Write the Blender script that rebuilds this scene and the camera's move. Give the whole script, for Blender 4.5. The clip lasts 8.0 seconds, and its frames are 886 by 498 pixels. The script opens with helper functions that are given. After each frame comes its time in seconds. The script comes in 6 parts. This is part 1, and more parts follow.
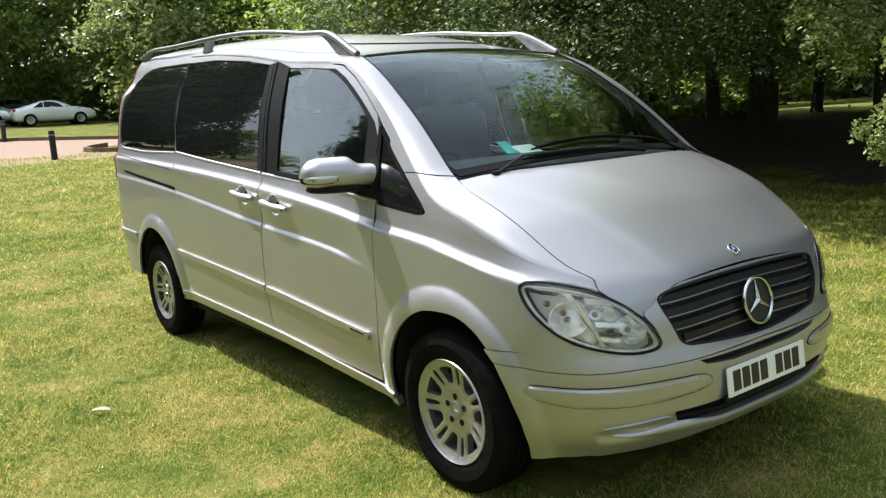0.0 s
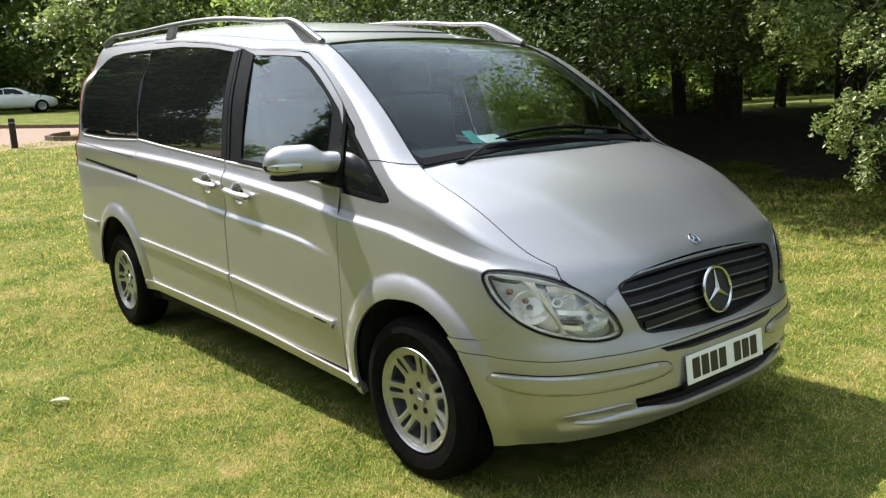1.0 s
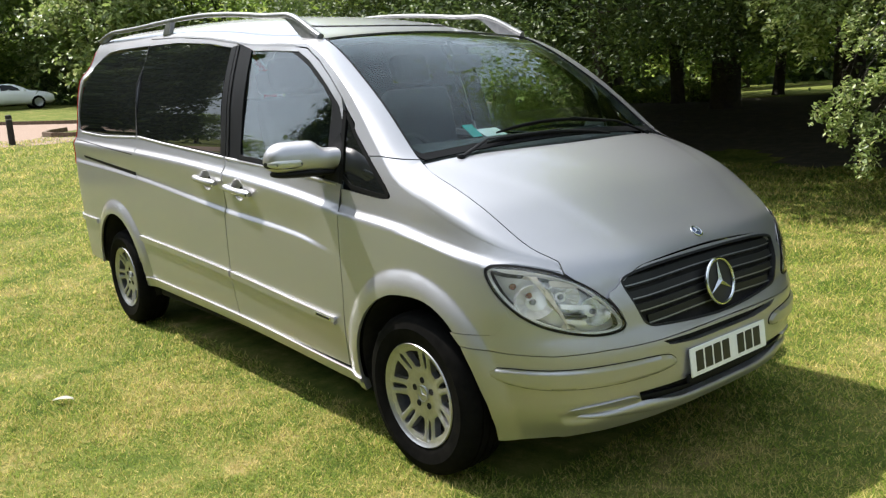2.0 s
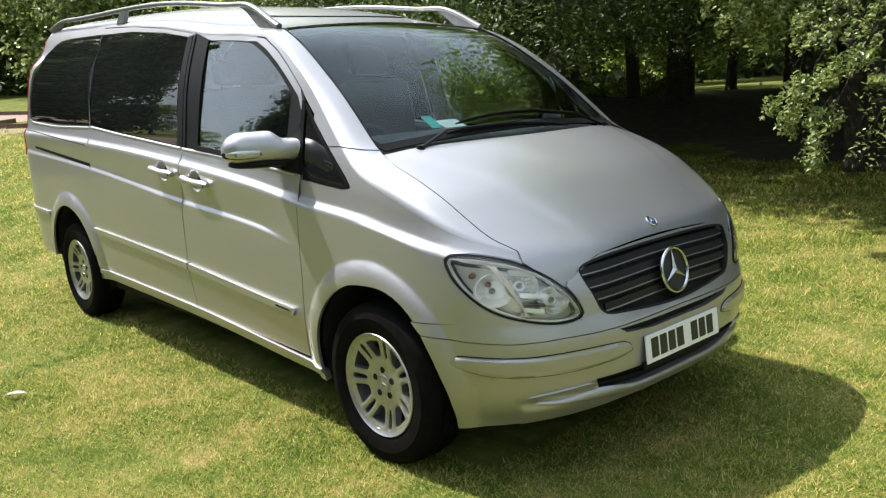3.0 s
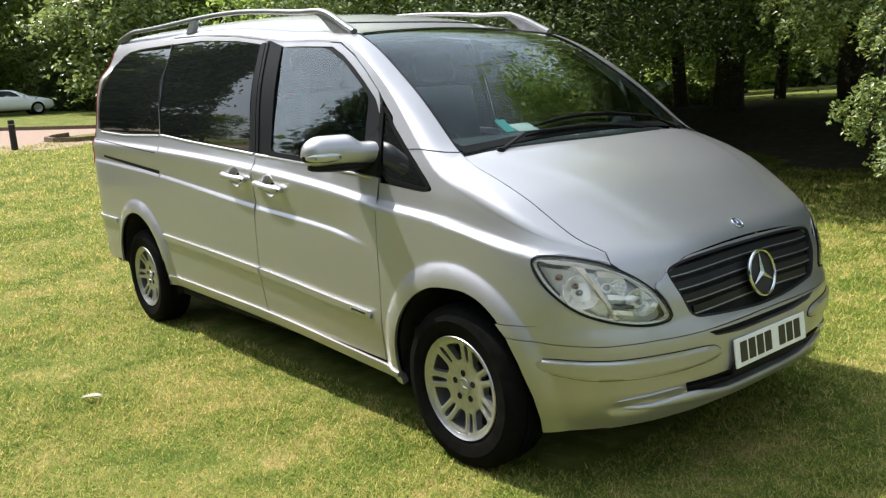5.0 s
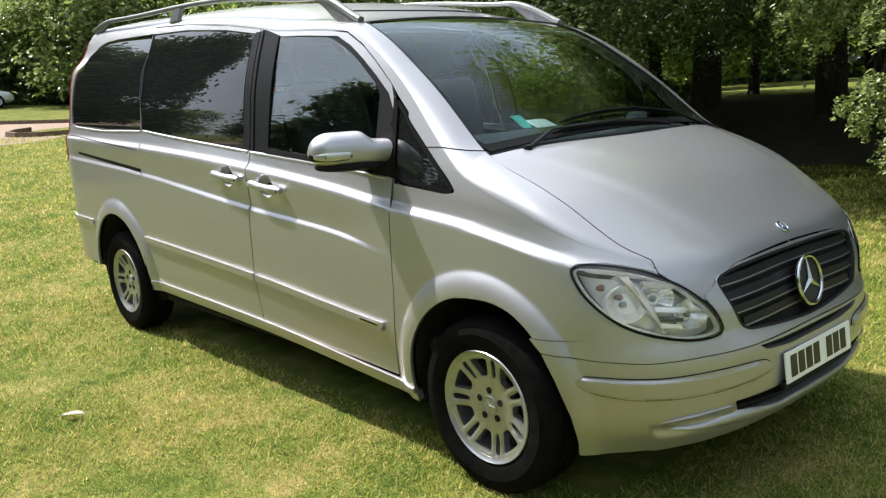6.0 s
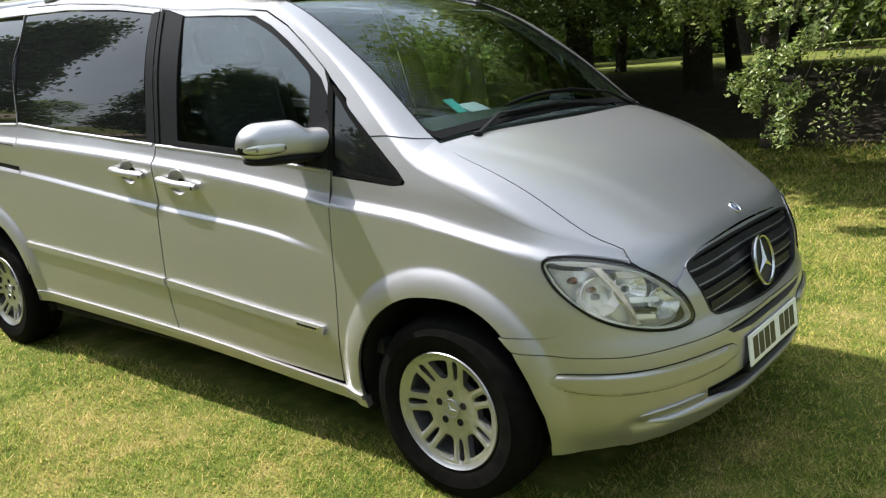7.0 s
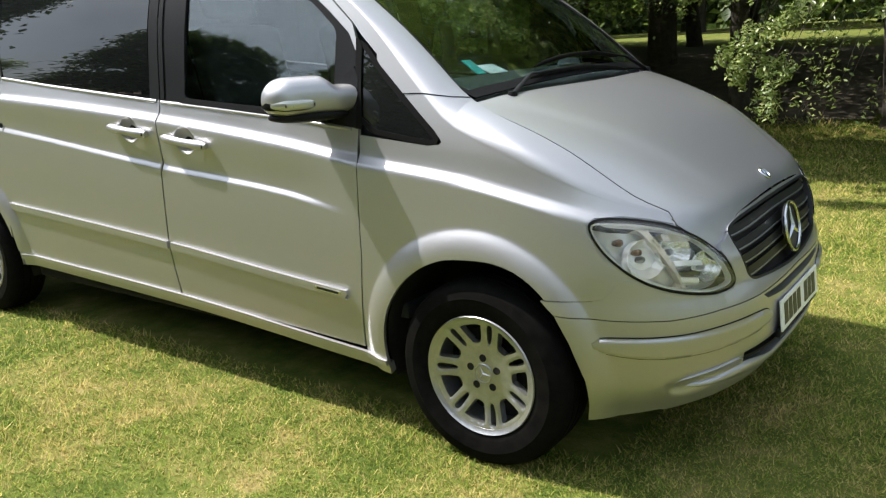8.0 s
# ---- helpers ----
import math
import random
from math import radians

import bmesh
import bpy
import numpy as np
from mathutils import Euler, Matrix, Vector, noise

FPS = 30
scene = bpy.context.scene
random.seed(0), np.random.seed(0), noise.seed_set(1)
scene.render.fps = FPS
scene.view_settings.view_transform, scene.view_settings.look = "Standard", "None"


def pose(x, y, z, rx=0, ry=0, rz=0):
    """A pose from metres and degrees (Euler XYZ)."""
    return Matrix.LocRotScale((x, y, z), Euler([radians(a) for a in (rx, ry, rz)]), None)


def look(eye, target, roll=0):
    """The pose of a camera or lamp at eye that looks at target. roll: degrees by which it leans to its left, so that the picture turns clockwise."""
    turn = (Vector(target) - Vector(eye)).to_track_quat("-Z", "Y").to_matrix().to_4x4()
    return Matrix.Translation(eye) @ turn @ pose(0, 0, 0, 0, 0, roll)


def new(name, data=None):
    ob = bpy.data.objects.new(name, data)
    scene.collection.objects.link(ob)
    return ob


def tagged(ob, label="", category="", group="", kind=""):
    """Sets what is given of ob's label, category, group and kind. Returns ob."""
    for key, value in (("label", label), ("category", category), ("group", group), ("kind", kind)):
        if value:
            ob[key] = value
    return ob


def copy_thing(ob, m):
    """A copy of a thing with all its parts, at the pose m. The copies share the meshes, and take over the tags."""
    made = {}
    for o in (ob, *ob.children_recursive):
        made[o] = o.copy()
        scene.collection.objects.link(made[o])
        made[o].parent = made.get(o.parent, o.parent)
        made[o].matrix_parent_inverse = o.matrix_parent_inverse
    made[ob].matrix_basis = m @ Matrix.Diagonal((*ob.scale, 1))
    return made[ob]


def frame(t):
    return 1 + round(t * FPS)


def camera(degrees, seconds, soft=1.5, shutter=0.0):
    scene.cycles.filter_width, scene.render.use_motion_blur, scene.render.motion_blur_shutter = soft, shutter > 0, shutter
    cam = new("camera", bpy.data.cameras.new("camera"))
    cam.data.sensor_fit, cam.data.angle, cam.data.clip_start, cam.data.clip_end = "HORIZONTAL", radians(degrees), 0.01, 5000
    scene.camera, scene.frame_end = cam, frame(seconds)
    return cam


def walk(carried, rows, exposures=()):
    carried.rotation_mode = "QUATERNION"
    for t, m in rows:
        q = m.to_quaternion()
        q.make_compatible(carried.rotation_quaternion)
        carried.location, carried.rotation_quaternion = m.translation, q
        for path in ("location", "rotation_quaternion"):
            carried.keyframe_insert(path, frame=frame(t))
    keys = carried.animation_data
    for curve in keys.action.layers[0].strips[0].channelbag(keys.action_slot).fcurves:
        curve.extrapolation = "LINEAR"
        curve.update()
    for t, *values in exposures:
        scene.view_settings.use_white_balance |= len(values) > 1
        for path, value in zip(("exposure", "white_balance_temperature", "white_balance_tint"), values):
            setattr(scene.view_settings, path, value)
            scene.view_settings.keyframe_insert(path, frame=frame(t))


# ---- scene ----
cam = camera(56.2, 8.0, soft=1.3)
PATH = [
    (0, (2.623, -2.821, 1.525), (1.04, -1.645, 1.193), -3.5),
    (0.5, (2.625, -2.804, 1.52), (1.075, -1.592, 1.162), -3.1),
    (1, (2.638, -2.812, 1.509), (1.104, -1.579, 1.155), -2.9),
    (2.3, (2.622, -2.813, 1.526), (1.099, -1.575, 1.143), -4.0),
    (2.5, (2.622, -2.813, 1.521), (1.12, -1.551, 1.13), -3.9),
    (3, (2.638, -2.833, 1.515), (1.174, -1.529, 1.119), -3.2),
    (3.5, (2.697, -2.839, 1.508), (1.217, -1.551, 1.12), -3.7),
    (4, (2.762, -2.891, 1.482), (1.238, -1.651, 1.106), -4.6),
    (4.5, (2.672, -2.936, 1.494), (1.128, -1.717, 1.134), -4.4),
    (5.8, (2.238, -2.965, 1.455), (0.754, -1.677, 1.081), -2.7),
    (6, (2.17, -2.94, 1.488), (0.695, -1.643, 1.111), -3.5),
    (6.5, (1.993, -2.893, 1.505), (0.596, -1.516, 1.113), -4.4),
    (7, (1.817, -2.983, 1.515), (0.568, -1.485, 1.074), -4.3),
    (7.5, (1.696, -3.082, 1.527), (0.519, -1.538, 1.046), -3.7),
    (8, (1.552, -3.118, 1.476), (0.405, -1.56, 0.968), -2.9),
]
walk(cam, [(t, look(eye, target, roll)) for t, eye, target, roll in PATH])

# ---- daylight: clear summer sky, sun behind the van on its right-hand side ----
SUN_AWAY = Vector((0.68, 0.22, -1.0))
world = bpy.data.worlds.new("sky")
scene.world = world
world.use_nodes = True
sky = world.node_tree.nodes.new("ShaderNodeTexSky")
sky.sky_type, sky.sun_disc = "NISHITA", False
sky.sun_elevation = math.atan2(1.0, math.hypot(0.68, 0.22))
sky.sun_rotation = math.atan2(-0.68, -0.22)
sky.air_density, sky.dust_density = 1.0, 2.5
back = world.node_tree.nodes["Background"]
back.inputs[1].default_value = 0.082
# summer haze with thin cloud, brightest round the sun
def world_node(kind, **values):
    n = world.node_tree.nodes.new(kind)
    for key, value in values.items():
        n.inputs[key.replace("_", " ")].default_value = value
    return n


where = world_node("ShaderNodeTexCoord")
cloud = world_node("ShaderNodeTexNoise", Scale=2.2, Detail=7.0, Roughness=0.6)
veil = world_node("ShaderNodeMapRange", From_Min=0.35, From_Max=0.68, To_Min=0.3, To_Max=0.85)
toward = world_node("ShaderNodeVectorMath")
toward.operation, toward.inputs[1].default_value = "DOT_PRODUCT", -SUN_AWAY.normalized()
ahead = world_node("ShaderNodeMath")
ahead.operation, ahead.inputs[1].default_value = "MAXIMUM", 0.0
glare = world_node("ShaderNodeMath")
glare.operation, glare.inputs[1].default_value = "POWER", 4.0
haze = world_node("ShaderNodeMath")
haze.operation, haze.inputs[1].default_value, haze.inputs[2].default_value = "MULTIPLY_ADD", 9.0, 10.0
tint = world_node("ShaderNodeVectorMath")
tint.operation, tint.inputs[1].default_value = "MULTIPLY", (0.88, 1.0, 1.13)
mixed = world_node("ShaderNodeMixRGB")
for a_, b_ in ((where.outputs["Generated"], cloud.inputs["Vector"]), (where.outputs["Generated"], toward.inputs[0]), (toward.outputs["Value"], ahead.inputs[0]), (ahead.outputs[0], glare.inputs[0]), (glare.outputs[0], haze.inputs[0]), (cloud.outputs["Fac"], veil.inputs["Value"]), (veil.outputs[0], mixed.inputs[0]), (sky.outputs[0], mixed.inputs[1]), (haze.outputs[0], tint.inputs[0]), (tint.outputs[0], mixed.inputs[2]), (mixed.outputs[0], back.inputs[0])):
    world.node_tree.links.new(a_, b_)
sun = new("sun", bpy.data.lights.new("sun", "SUN"))
sun.data.energy, sun.data.angle, sun.data.color = 5.0, radians(0.6), (1.0, 0.96, 0.90)
sun.rotation_euler = SUN_AWAY.to_track_quat("-Z", "Y").to_euler()
scene.view_settings.exposure = 0.92



# ---- materials ----
def material(name, base, rough=0.5, metal=0.0, **extra):
    """A principled material; returns it with its tree and shader."""
    m = bpy.data.materials.new(name)
    m.use_nodes = True
    b = m.node_tree.nodes["Principled BSDF"]
    b.inputs["Base Color"].default_value = (*base, 1)
    b.inputs["Roughness"].default_value, b.inputs["Metallic"].default_value = rough, metal
    for key, value in extra.items():
        b.inputs[key.replace("_", " ")].default_value = value
    return m


def node(m, kind, **sockets):
    n = m.node_tree.nodes.new(kind)
    for key, value in sockets.items():
        n.inputs[key.replace("_", " ")].default_value = value
    return n


def link(m, a, b):
    m.node_tree.links.new(a, b)


def ramp(m, fac, stops):
    r = node(m, "ShaderNodeValToRGB")
    e = r.color_ramp.elements
    while len(e) < len(stops):
        e.new(0.5)
    for k, (p, c) in zip(e, stops):
        k.position, k.color = p, (*c, 1)
    link(m, fac, r.inputs[0])
    return r


def speckle(m, scale, stops, detail=6.0, to="Base Color", bump=0.0, distance=0.01, rough=0.6):
    """Colour by noise at a real-world scale, with relief if wanted."""
    b = m.node_tree.nodes["Principled BSDF"]
    at = node(m, "ShaderNodeTexCoord")
    n = node(m, "ShaderNodeTexNoise", Scale=scale, Detail=detail, Roughness=rough)
    link(m, at.outputs["Object"], n.inputs["Vector"])
    if stops:
        r = ramp(m, n.outputs["Fac"], stops)
        link(m, r.outputs[0], b.inputs[to])
    if bump:
        u = node(m, "ShaderNodeBump", Strength=bump, Distance=distance)
        link(m, n.outputs["Fac"], u.inputs["Height"])
        link(m, u.outputs[0], b.inputs["Normal"])
    return n


def paint_material():
    """Silver metallic paint: fine flake, dust, clear coat."""
    m = material("silver_paint", (0.43, 0.43, 0.44), 0.45, 0.84, Coat_Weight=0.8, Coat_Roughness=0.03)
    b = m.node_tree.nodes["Principled BSDF"]
    at = node(m, "ShaderNodeTexCoord")
    flake = node(m, "ShaderNodeTexNoise", Scale=900.0, Detail=2.0)
    dust = node(m, "ShaderNodeTexNoise", Scale=2.3, Detail=8.0, Roughness=0.65)
    for n in (flake, dust):
        link(m, at.outputs["Object"], n.inputs["Vector"])
    r = ramp(m, flake.outputs["Fac"], [(0.3, (0.378, 0.372, 0.388)), (0.7, (0.456, 0.449, 0.468))])
    link(m, r.outputs[0], b.inputs["Base Color"])
    q = ramp(m, dust.outputs["Fac"], [(0.35, (0.44,) * 3), (0.75, (0.475,) * 3)])
    link(m, q.outputs[0], b.inputs["Roughness"])
    return m


PAINT = paint_material()
BLACK_TRIM = material("black_trim", (0.018, 0.018, 0.019), 0.5, Specular_IOR_Level=0.08)
speckle(BLACK_TRIM, 260.0, [(0.3, (0.007, 0.007, 0.008)), (0.7, (0.015, 0.015, 0.016))], bump=0.15, distance=0.001)
PILLAR = material("pillar_film", (0.02, 0.02, 0.021), 0.45, Specular_IOR_Level=0.12)
speckle(PILLAR, 3.0, [(0.3, (0.007, 0.007, 0.008)), (0.7, (0.012, 0.012, 0.013))])
SEAL = material("rubber_seal", (0.007, 0.007, 0.007), 0.5, Specular_IOR_Level=0.05)
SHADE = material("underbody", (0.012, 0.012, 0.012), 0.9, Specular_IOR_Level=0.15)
speckle(SHADE, 14.0, [(0.3, (0.008, 0.008, 0.008)), (0.7, (0.022, 0.02, 0.018))])
PRIVACY = material("privacy_glass", (0.006, 0.007, 0.007), 0.015, 0.0, IOR=1.55)
speckle(PRIVACY, 1.4, [(0.3, (0.005, 0.006, 0.006)), (0.8, (0.010, 0.011, 0.011))])
CLEAR = material("clear_lens", (0.95, 0.95, 0.93), 0.025, 0.0, Transmission_Weight=0.985, IOR=1.45)
SCREEN = material("tinted_glass", (0.62, 0.76, 0.76), 0.0, 0.0, Transmission_Weight=1.0, IOR=1.28)
DOOR_GLASS = material("door_glass", (0.70, 0.80, 0.79), 0.0, 0.0, Transmission_Weight=1.0, IOR=1.6)
CHROME = material("chrome", (0.62, 0.63, 0.65), 0.2, 1.0)
REFLECTOR = material("lamp_reflector", (0.88, 0.89, 0.90), 0.07, 1.0)
speckle(REFLECTOR, 34.0, None, bump=0.7, distance=0.008)
HOUSING = material("lamp_housing", (0.95, 0.955, 0.955), 0.17, 0.25)
speckle(HOUSING, 30.0, None, detail=1.0, bump=0.5, distance=0.008)
AMBER = material("amber_bulb", (0.30, 0.13, 0.085), 0.2, 0.0, Transmission_Weight=0.4)
ALLOY = material("alloy", (0.42, 0.42, 0.42), 0.3, 0.82)
speckle(ALLOY, 40.0, [(0.3, (0.35, 0.35, 0.353)), (0.75, (0.45, 0.45, 0.453))], bump=0.08, distance=0.001)
# Brake metal taken nearly to black, so the space behind the spokes looks shaded.
BRAKE_SHADED = material("brake_shaded", (0.16, 0.155, 0.15), 0.55, 0.5)
speckle(BRAKE_SHADED, 30.0, [(0.3, (0.007, 0.0065, 0.006)), (0.7, (0.022, 0.02, 0.019))])
CREAM = material("aged_lamp_plastic", (0.62, 0.58, 0.49), 0.25)
speckle(CREAM, 40.0, [(0.3, (0.55, 0.51, 0.43)), (0.7, (0.66, 0.62, 0.53))])
TYRE = material("tyre_rubber", (0.02, 0.02, 0.02), 0.6, Specular_IOR_Level=0.02)
speckle(TYRE, 25.0, [(0.3, (0.0035, 0.0035, 0.0035)), (0.75, (0.008, 0.0075, 0.007))], bump=0.2, distance=0.002)
RED_LENS = material("red_lens", (0.45, 0.01, 0.015), 0.1, 0.0, Coat_Weight=0.6)
PLATE_WHITE = material("plate_white", (0.80, 0.80, 0.78), 0.35)
speckle(PLATE_WHITE, 60.0, [(0.3, (0.76, 0.76, 0.74)), (0.7, (0.83, 0.83, 0.81))])
INK = material("plate_ink", (0.012, 0.012, 0.014), 0.4)
BLUE = material("badge_blue", (0.03, 0.045, 0.09), 0.3)
GREY_RAIL = material("rail_metal", (0.18, 0.18, 0.185), 0.42, 0.6)
speckle(GREY_RAIL, 30.0, [(0.3, (0.15, 0.152, 0.155)), (0.7, (0.23, 0.232, 0.236))])
CABIN = material("cabin_plastic", (0.055, 0.058, 0.062), 0.7)
speckle(CABIN, 90.0, [(0.3, (0.018, 0.02, 0.022)), (0.7, (0.032, 0.034, 0.037))], bump=0.2, distance=0.002)
CLOTH = material("seat_cloth", (0.07, 0.075, 0.08), 0.95)
speckle(CLOTH, 130.0, [(0.3, (0.025, 0.027, 0.03)), (0.7, (0.05, 0.053, 0.056))], bump=0.4, distance=0.003)
PAPER = material("paper", (0.78, 0.79, 0.76), 0.7)
TEAL = material("teal_card", (0.05, 0.48, 0.42), 0.6)


# ---- making meshes ----
def part(name, mesh, material_, parent, label=""):
    """One mesh object under a thing or a part."""
    data = mesh
    if isinstance(mesh, bmesh.types.BMesh):
        data = bpy.data.meshes.new(name)
        mesh.to_mesh(data)
        mesh.free()
    if material_ and not data.materials:
        data.materials.append(material_)
    ob = new(name, data)
    ob.parent = parent
    return tagged(ob, label)


def thing(name, label, category, group="", kind="", at=(0, 0, 0)):
    ob = new(name)
    ob.empty_display_size = 0.2
    ob.location = at
    return tagged(ob, label, category, group, kind)


def box(bm, lo, hi, bevel=0.0, segments=2):
    """A bevelled block between two corners."""
    c, d = [(a + b) / 2 for a, b in zip(lo, hi)], [b - a for a, b in zip(lo, hi)]
    made = bmesh.ops.create_cube(bm, size=1, matrix=Matrix.LocRotScale(c, None, d))["verts"]
    if bevel:
        edges = {e for v in made for e in v.link_edges}
        bmesh.ops.bevel(bm, geom=list(edges), offset=bevel, segments=segments, affect="EDGES", profile=0.5, clamp_overlap=True)
    return bm


def lathe(bm, profile, turns=48, axis="y", at=(0, 0, 0), closed=False):
    """Turns a profile of (radius, offset along the axis) round an axis."""
    rings = []
    for k in range(turns):
        a = 2 * math.pi * k / turns
        ring = []
        for r, o in profile:
            p = {"y": (r * math.cos(a), o, r * math.sin(a)), "x": (o, r * math.cos(a), r * math.sin(a)), "z": (r * math.cos(a), r * math.sin(a), o)}[axis]
            ring.append(bm.verts.new(Vector(p) + Vector(at)))
        rings.append(ring)
    n = len(profile)
    for k in range(turns):
        a, b = rings[k], rings[(k + 1) % turns]
        for i in range(n if closed else n - 1):
            j = (i + 1) % n
            bm.faces.new((a[i], a[j], b[j], b[i]))
    bmesh.ops.recalc_face_normals(bm, faces=bm.faces[:])
    return bm


def tube(bm, points, radii, sides=10, flat=1.0, caps=True):
    """A tapered tube through points; flat squeezes it in height."""
    rings, n = [], len(points)
    for i, p in enumerate(points):
        d = (Vector(points[min(i + 1, n - 1)]) - Vector(points[max(i - 1, 0)])).normalized()
        ref = Vector((0, 0, 1)) if abs(d.z) < 0.9 else Vector((1, 0, 0))
        u = d.cross(ref).normalized()
        v = u.cross(d).normalized()
        r = radii[i] if isinstance(radii, (list, tuple)) else radii
        rings.append([bm.verts.new(Vector(p) + u * r * math.cos(2 * math.pi * k / sides) + v * r * flat * math.sin(2 * math.pi * k / sides)) for k in range(sides)])
    for a, b in zip(rings, rings[1:]):
        for k in range(sides):
            bm.faces.new((a[k], a[(k + 1) % sides], b[(k + 1) % sides], b[k]))
    if caps:
        bm.faces.new(rings[0][::-1]), bm.faces.new(rings[-1])
    return bm


def smooth(ob, angle=40):
    """Smooth shading with edges kept sharp past an angle."""
    bm = bmesh.new()
    bm.from_mesh(ob.data)
    for f in bm.faces:
        f.smooth = True
    for e in bm.edges:
        e.smooth = not (len(e.link_faces) == 2 and e.calc_face_angle(0) > radians(angle))
    bm.to_mesh(ob.data)
    bm.free()
    return ob


# ---- the van's skin as smooth surfaces ----
def hermite(pts, t):
    """Smooth monotone curve through (t, v) pairs."""
    if t <= pts[0][0]: return pts[0][1]
    if t >= pts[-1][0]: return pts[-1][1]
    n = len(pts)
    for i in range(n - 1):
        if t <= pts[i + 1][0]: break
    def slope(k):
        if k == 0: return (pts[1][1] - pts[0][1]) / (pts[1][0] - pts[0][0])
        if k == n - 1: return (pts[-1][1] - pts[-2][1]) / (pts[-1][0] - pts[-2][0])
        h0, h1 = pts[k][0] - pts[k - 1][0], pts[k + 1][0] - pts[k][0]
        d0, d1 = (pts[k][1] - pts[k - 1][1]) / h0, (pts[k + 1][1] - pts[k][1]) / h1
        if d0 * d1 <= 0: return 0.0
        return 3 * (h0 + h1) / ((2 * h1 + h0) / d0 + (h1 + 2 * h0) / d1)
    (t0, v0), (t1, v1) = pts[i], pts[i + 1]
    h = t1 - t0
    u = (t - t0) / h
    return v0 * (1 + 2 * u) * (1 - u) ** 2 + slope(i) * h * u * (1 - u) ** 2 + v1 * u * u * (3 - 2 * u) + slope(i + 1) * h * u * u * (u - 1)

# lines along the flank: height over x
RUB = [(-4.4, 0.765), (-3.09, 0.708), (-1.59, 0.632), (-0.49, 0.554), (0.9, 0.50)]
SWAGE = [(-4.4, 1.19), (-2.9, 1.095), (-1.52, 0.965), (-0.79, 0.907), (-0.45, 0.85), (0.9, 0.66)]
SHOULDER = [(-4.4, 1.33), (-2.36, 1.23), (-1.51, 1.168), (-0.78, 1.096), (-0.41, 1.045), (0.0, 1.003), (0.415, 0.919), (0.9, 0.80)]
BELT = [(-4.4, 1.40), (-2.9, 1.324), (-1.556, 1.238), (-0.91, 1.192), (-0.235, 1.13), (0.3, 1.06), (0.9, 0.95)]
NOSE = [(0.2, 0.80), (0.3, 0.85), (0.4, 0.87), (0.5, 0.87), (0.57, 0.868), (0.60, 0.861), (0.635, 0.845), (0.725, 0.830), (0.80, 0.80), (0.87, 0.765), (0.95, 0.70), (1.05, 0.62), (1.3, 0.50), (2.1, 0.30)]
SQUARE = [(0.2, 3.1), (0.6, 3.3), (0.9, 3.4), (2.0, 3.6)]
TAIL = [(0.2, -4.30), (0.5, -4.38), (0.9, -4.38), (1.3, -4.35), (1.7, -4.32), (1.92, -4.28), (2.06, -4.215), (2.18, -4.13)]
REAR_RISE = [(-4.4, 0.085), (-3.9, 0.068), (-3.4, 0.045), (-2.8, 0.032), (-2.0, 0.026), (-1.62, 0.018), (-1.3, 0.0)]


def raised(poly):
    """Lifts the upper parts of an outline by the roof's rise towards the rear."""
    out = []
    for s, z in poly:
        u = min(1.0, max(0.0, (z - 1.5) / 0.3))
        out.append((s, z + hermite(REAR_RISE, s) * u * u * (3 - 2 * u)))
    return out

def bump(d, w):
    return math.exp(-(d / w) ** 2)
def width(x, z):
    """Half width of the flank."""
    zr, zs, zh, zb = hermite(RUB, x), hermite(SWAGE, x), hermite(SHOULDER, x), hermite(BELT, x)
    up = hermite(REAR_RISE, x)
    prof = [(0.15, 0.86), (0.26, 0.895), (0.36, 0.915), (zr, 0.938), (zs - 0.03, 0.946), (zh - 0.014, 0.944), (zh + 0.018, 0.919), (zb, 0.907), (zb + 0.3 + up, 0.838), (1.80 + up, 0.742), (1.90 + up, 0.695), (2.1 + up, 0.56)]
    return hermite(prof, z)
REF = []
def wrap(s):
    """Turn angle round the nose for a distance s past the straight flank."""
    if not REF:
        n, px, py, acc = 2.6, 0.0, 0.95, 0.0
        for k in range(401):
            f = (k / 400) * math.pi / 2
            x, y = 0.87 * math.sin(f) ** (2 / n), 0.95 * max(0.0, math.cos(f)) ** (2 / n)
            acc += math.hypot(x - px, y - py)
            px, py = x, y
            REF.append((acc, f))
    if s >= REF[-1][0]: return math.pi / 2
    lo, hi = 0, 400
    while hi - lo > 1:
        m = (lo + hi) // 2
        if REF[m][0] < s: lo = m
        else: hi = m
    (a, fa), (b, fb) = REF[lo], REF[hi]
    return fa + (fb - fa) * (s - a) / max(1e-9, b - a)
def flank(s, z):
    """Point of the body's right skin: s runs forward along the flank and round the nose to the middle."""
    if s <= 0:
        w, xr = width(s, z), hermite(TAIL, z)
        if s < -4.0:
            u = min(1.0, (s + 4.0) / (-4.0 - 0.38 + 4.0))
            f = u * math.pi / 2
            return (-4.0 + (xr + 4.0) * math.sin(f) ** 0.7, -w * (0.55 + 0.45 * max(0.0, math.cos(f)) ** 0.5), z)
        return (s, -w, z)
    f, n, a = wrap(s), hermite(SQUARE, z), hermite(NOSE, z)
    x = a * math.sin(f) ** (2 / n)
    return (x, -width(x, z) * max(0.0, math.cos(f)) ** (2 / n), z)
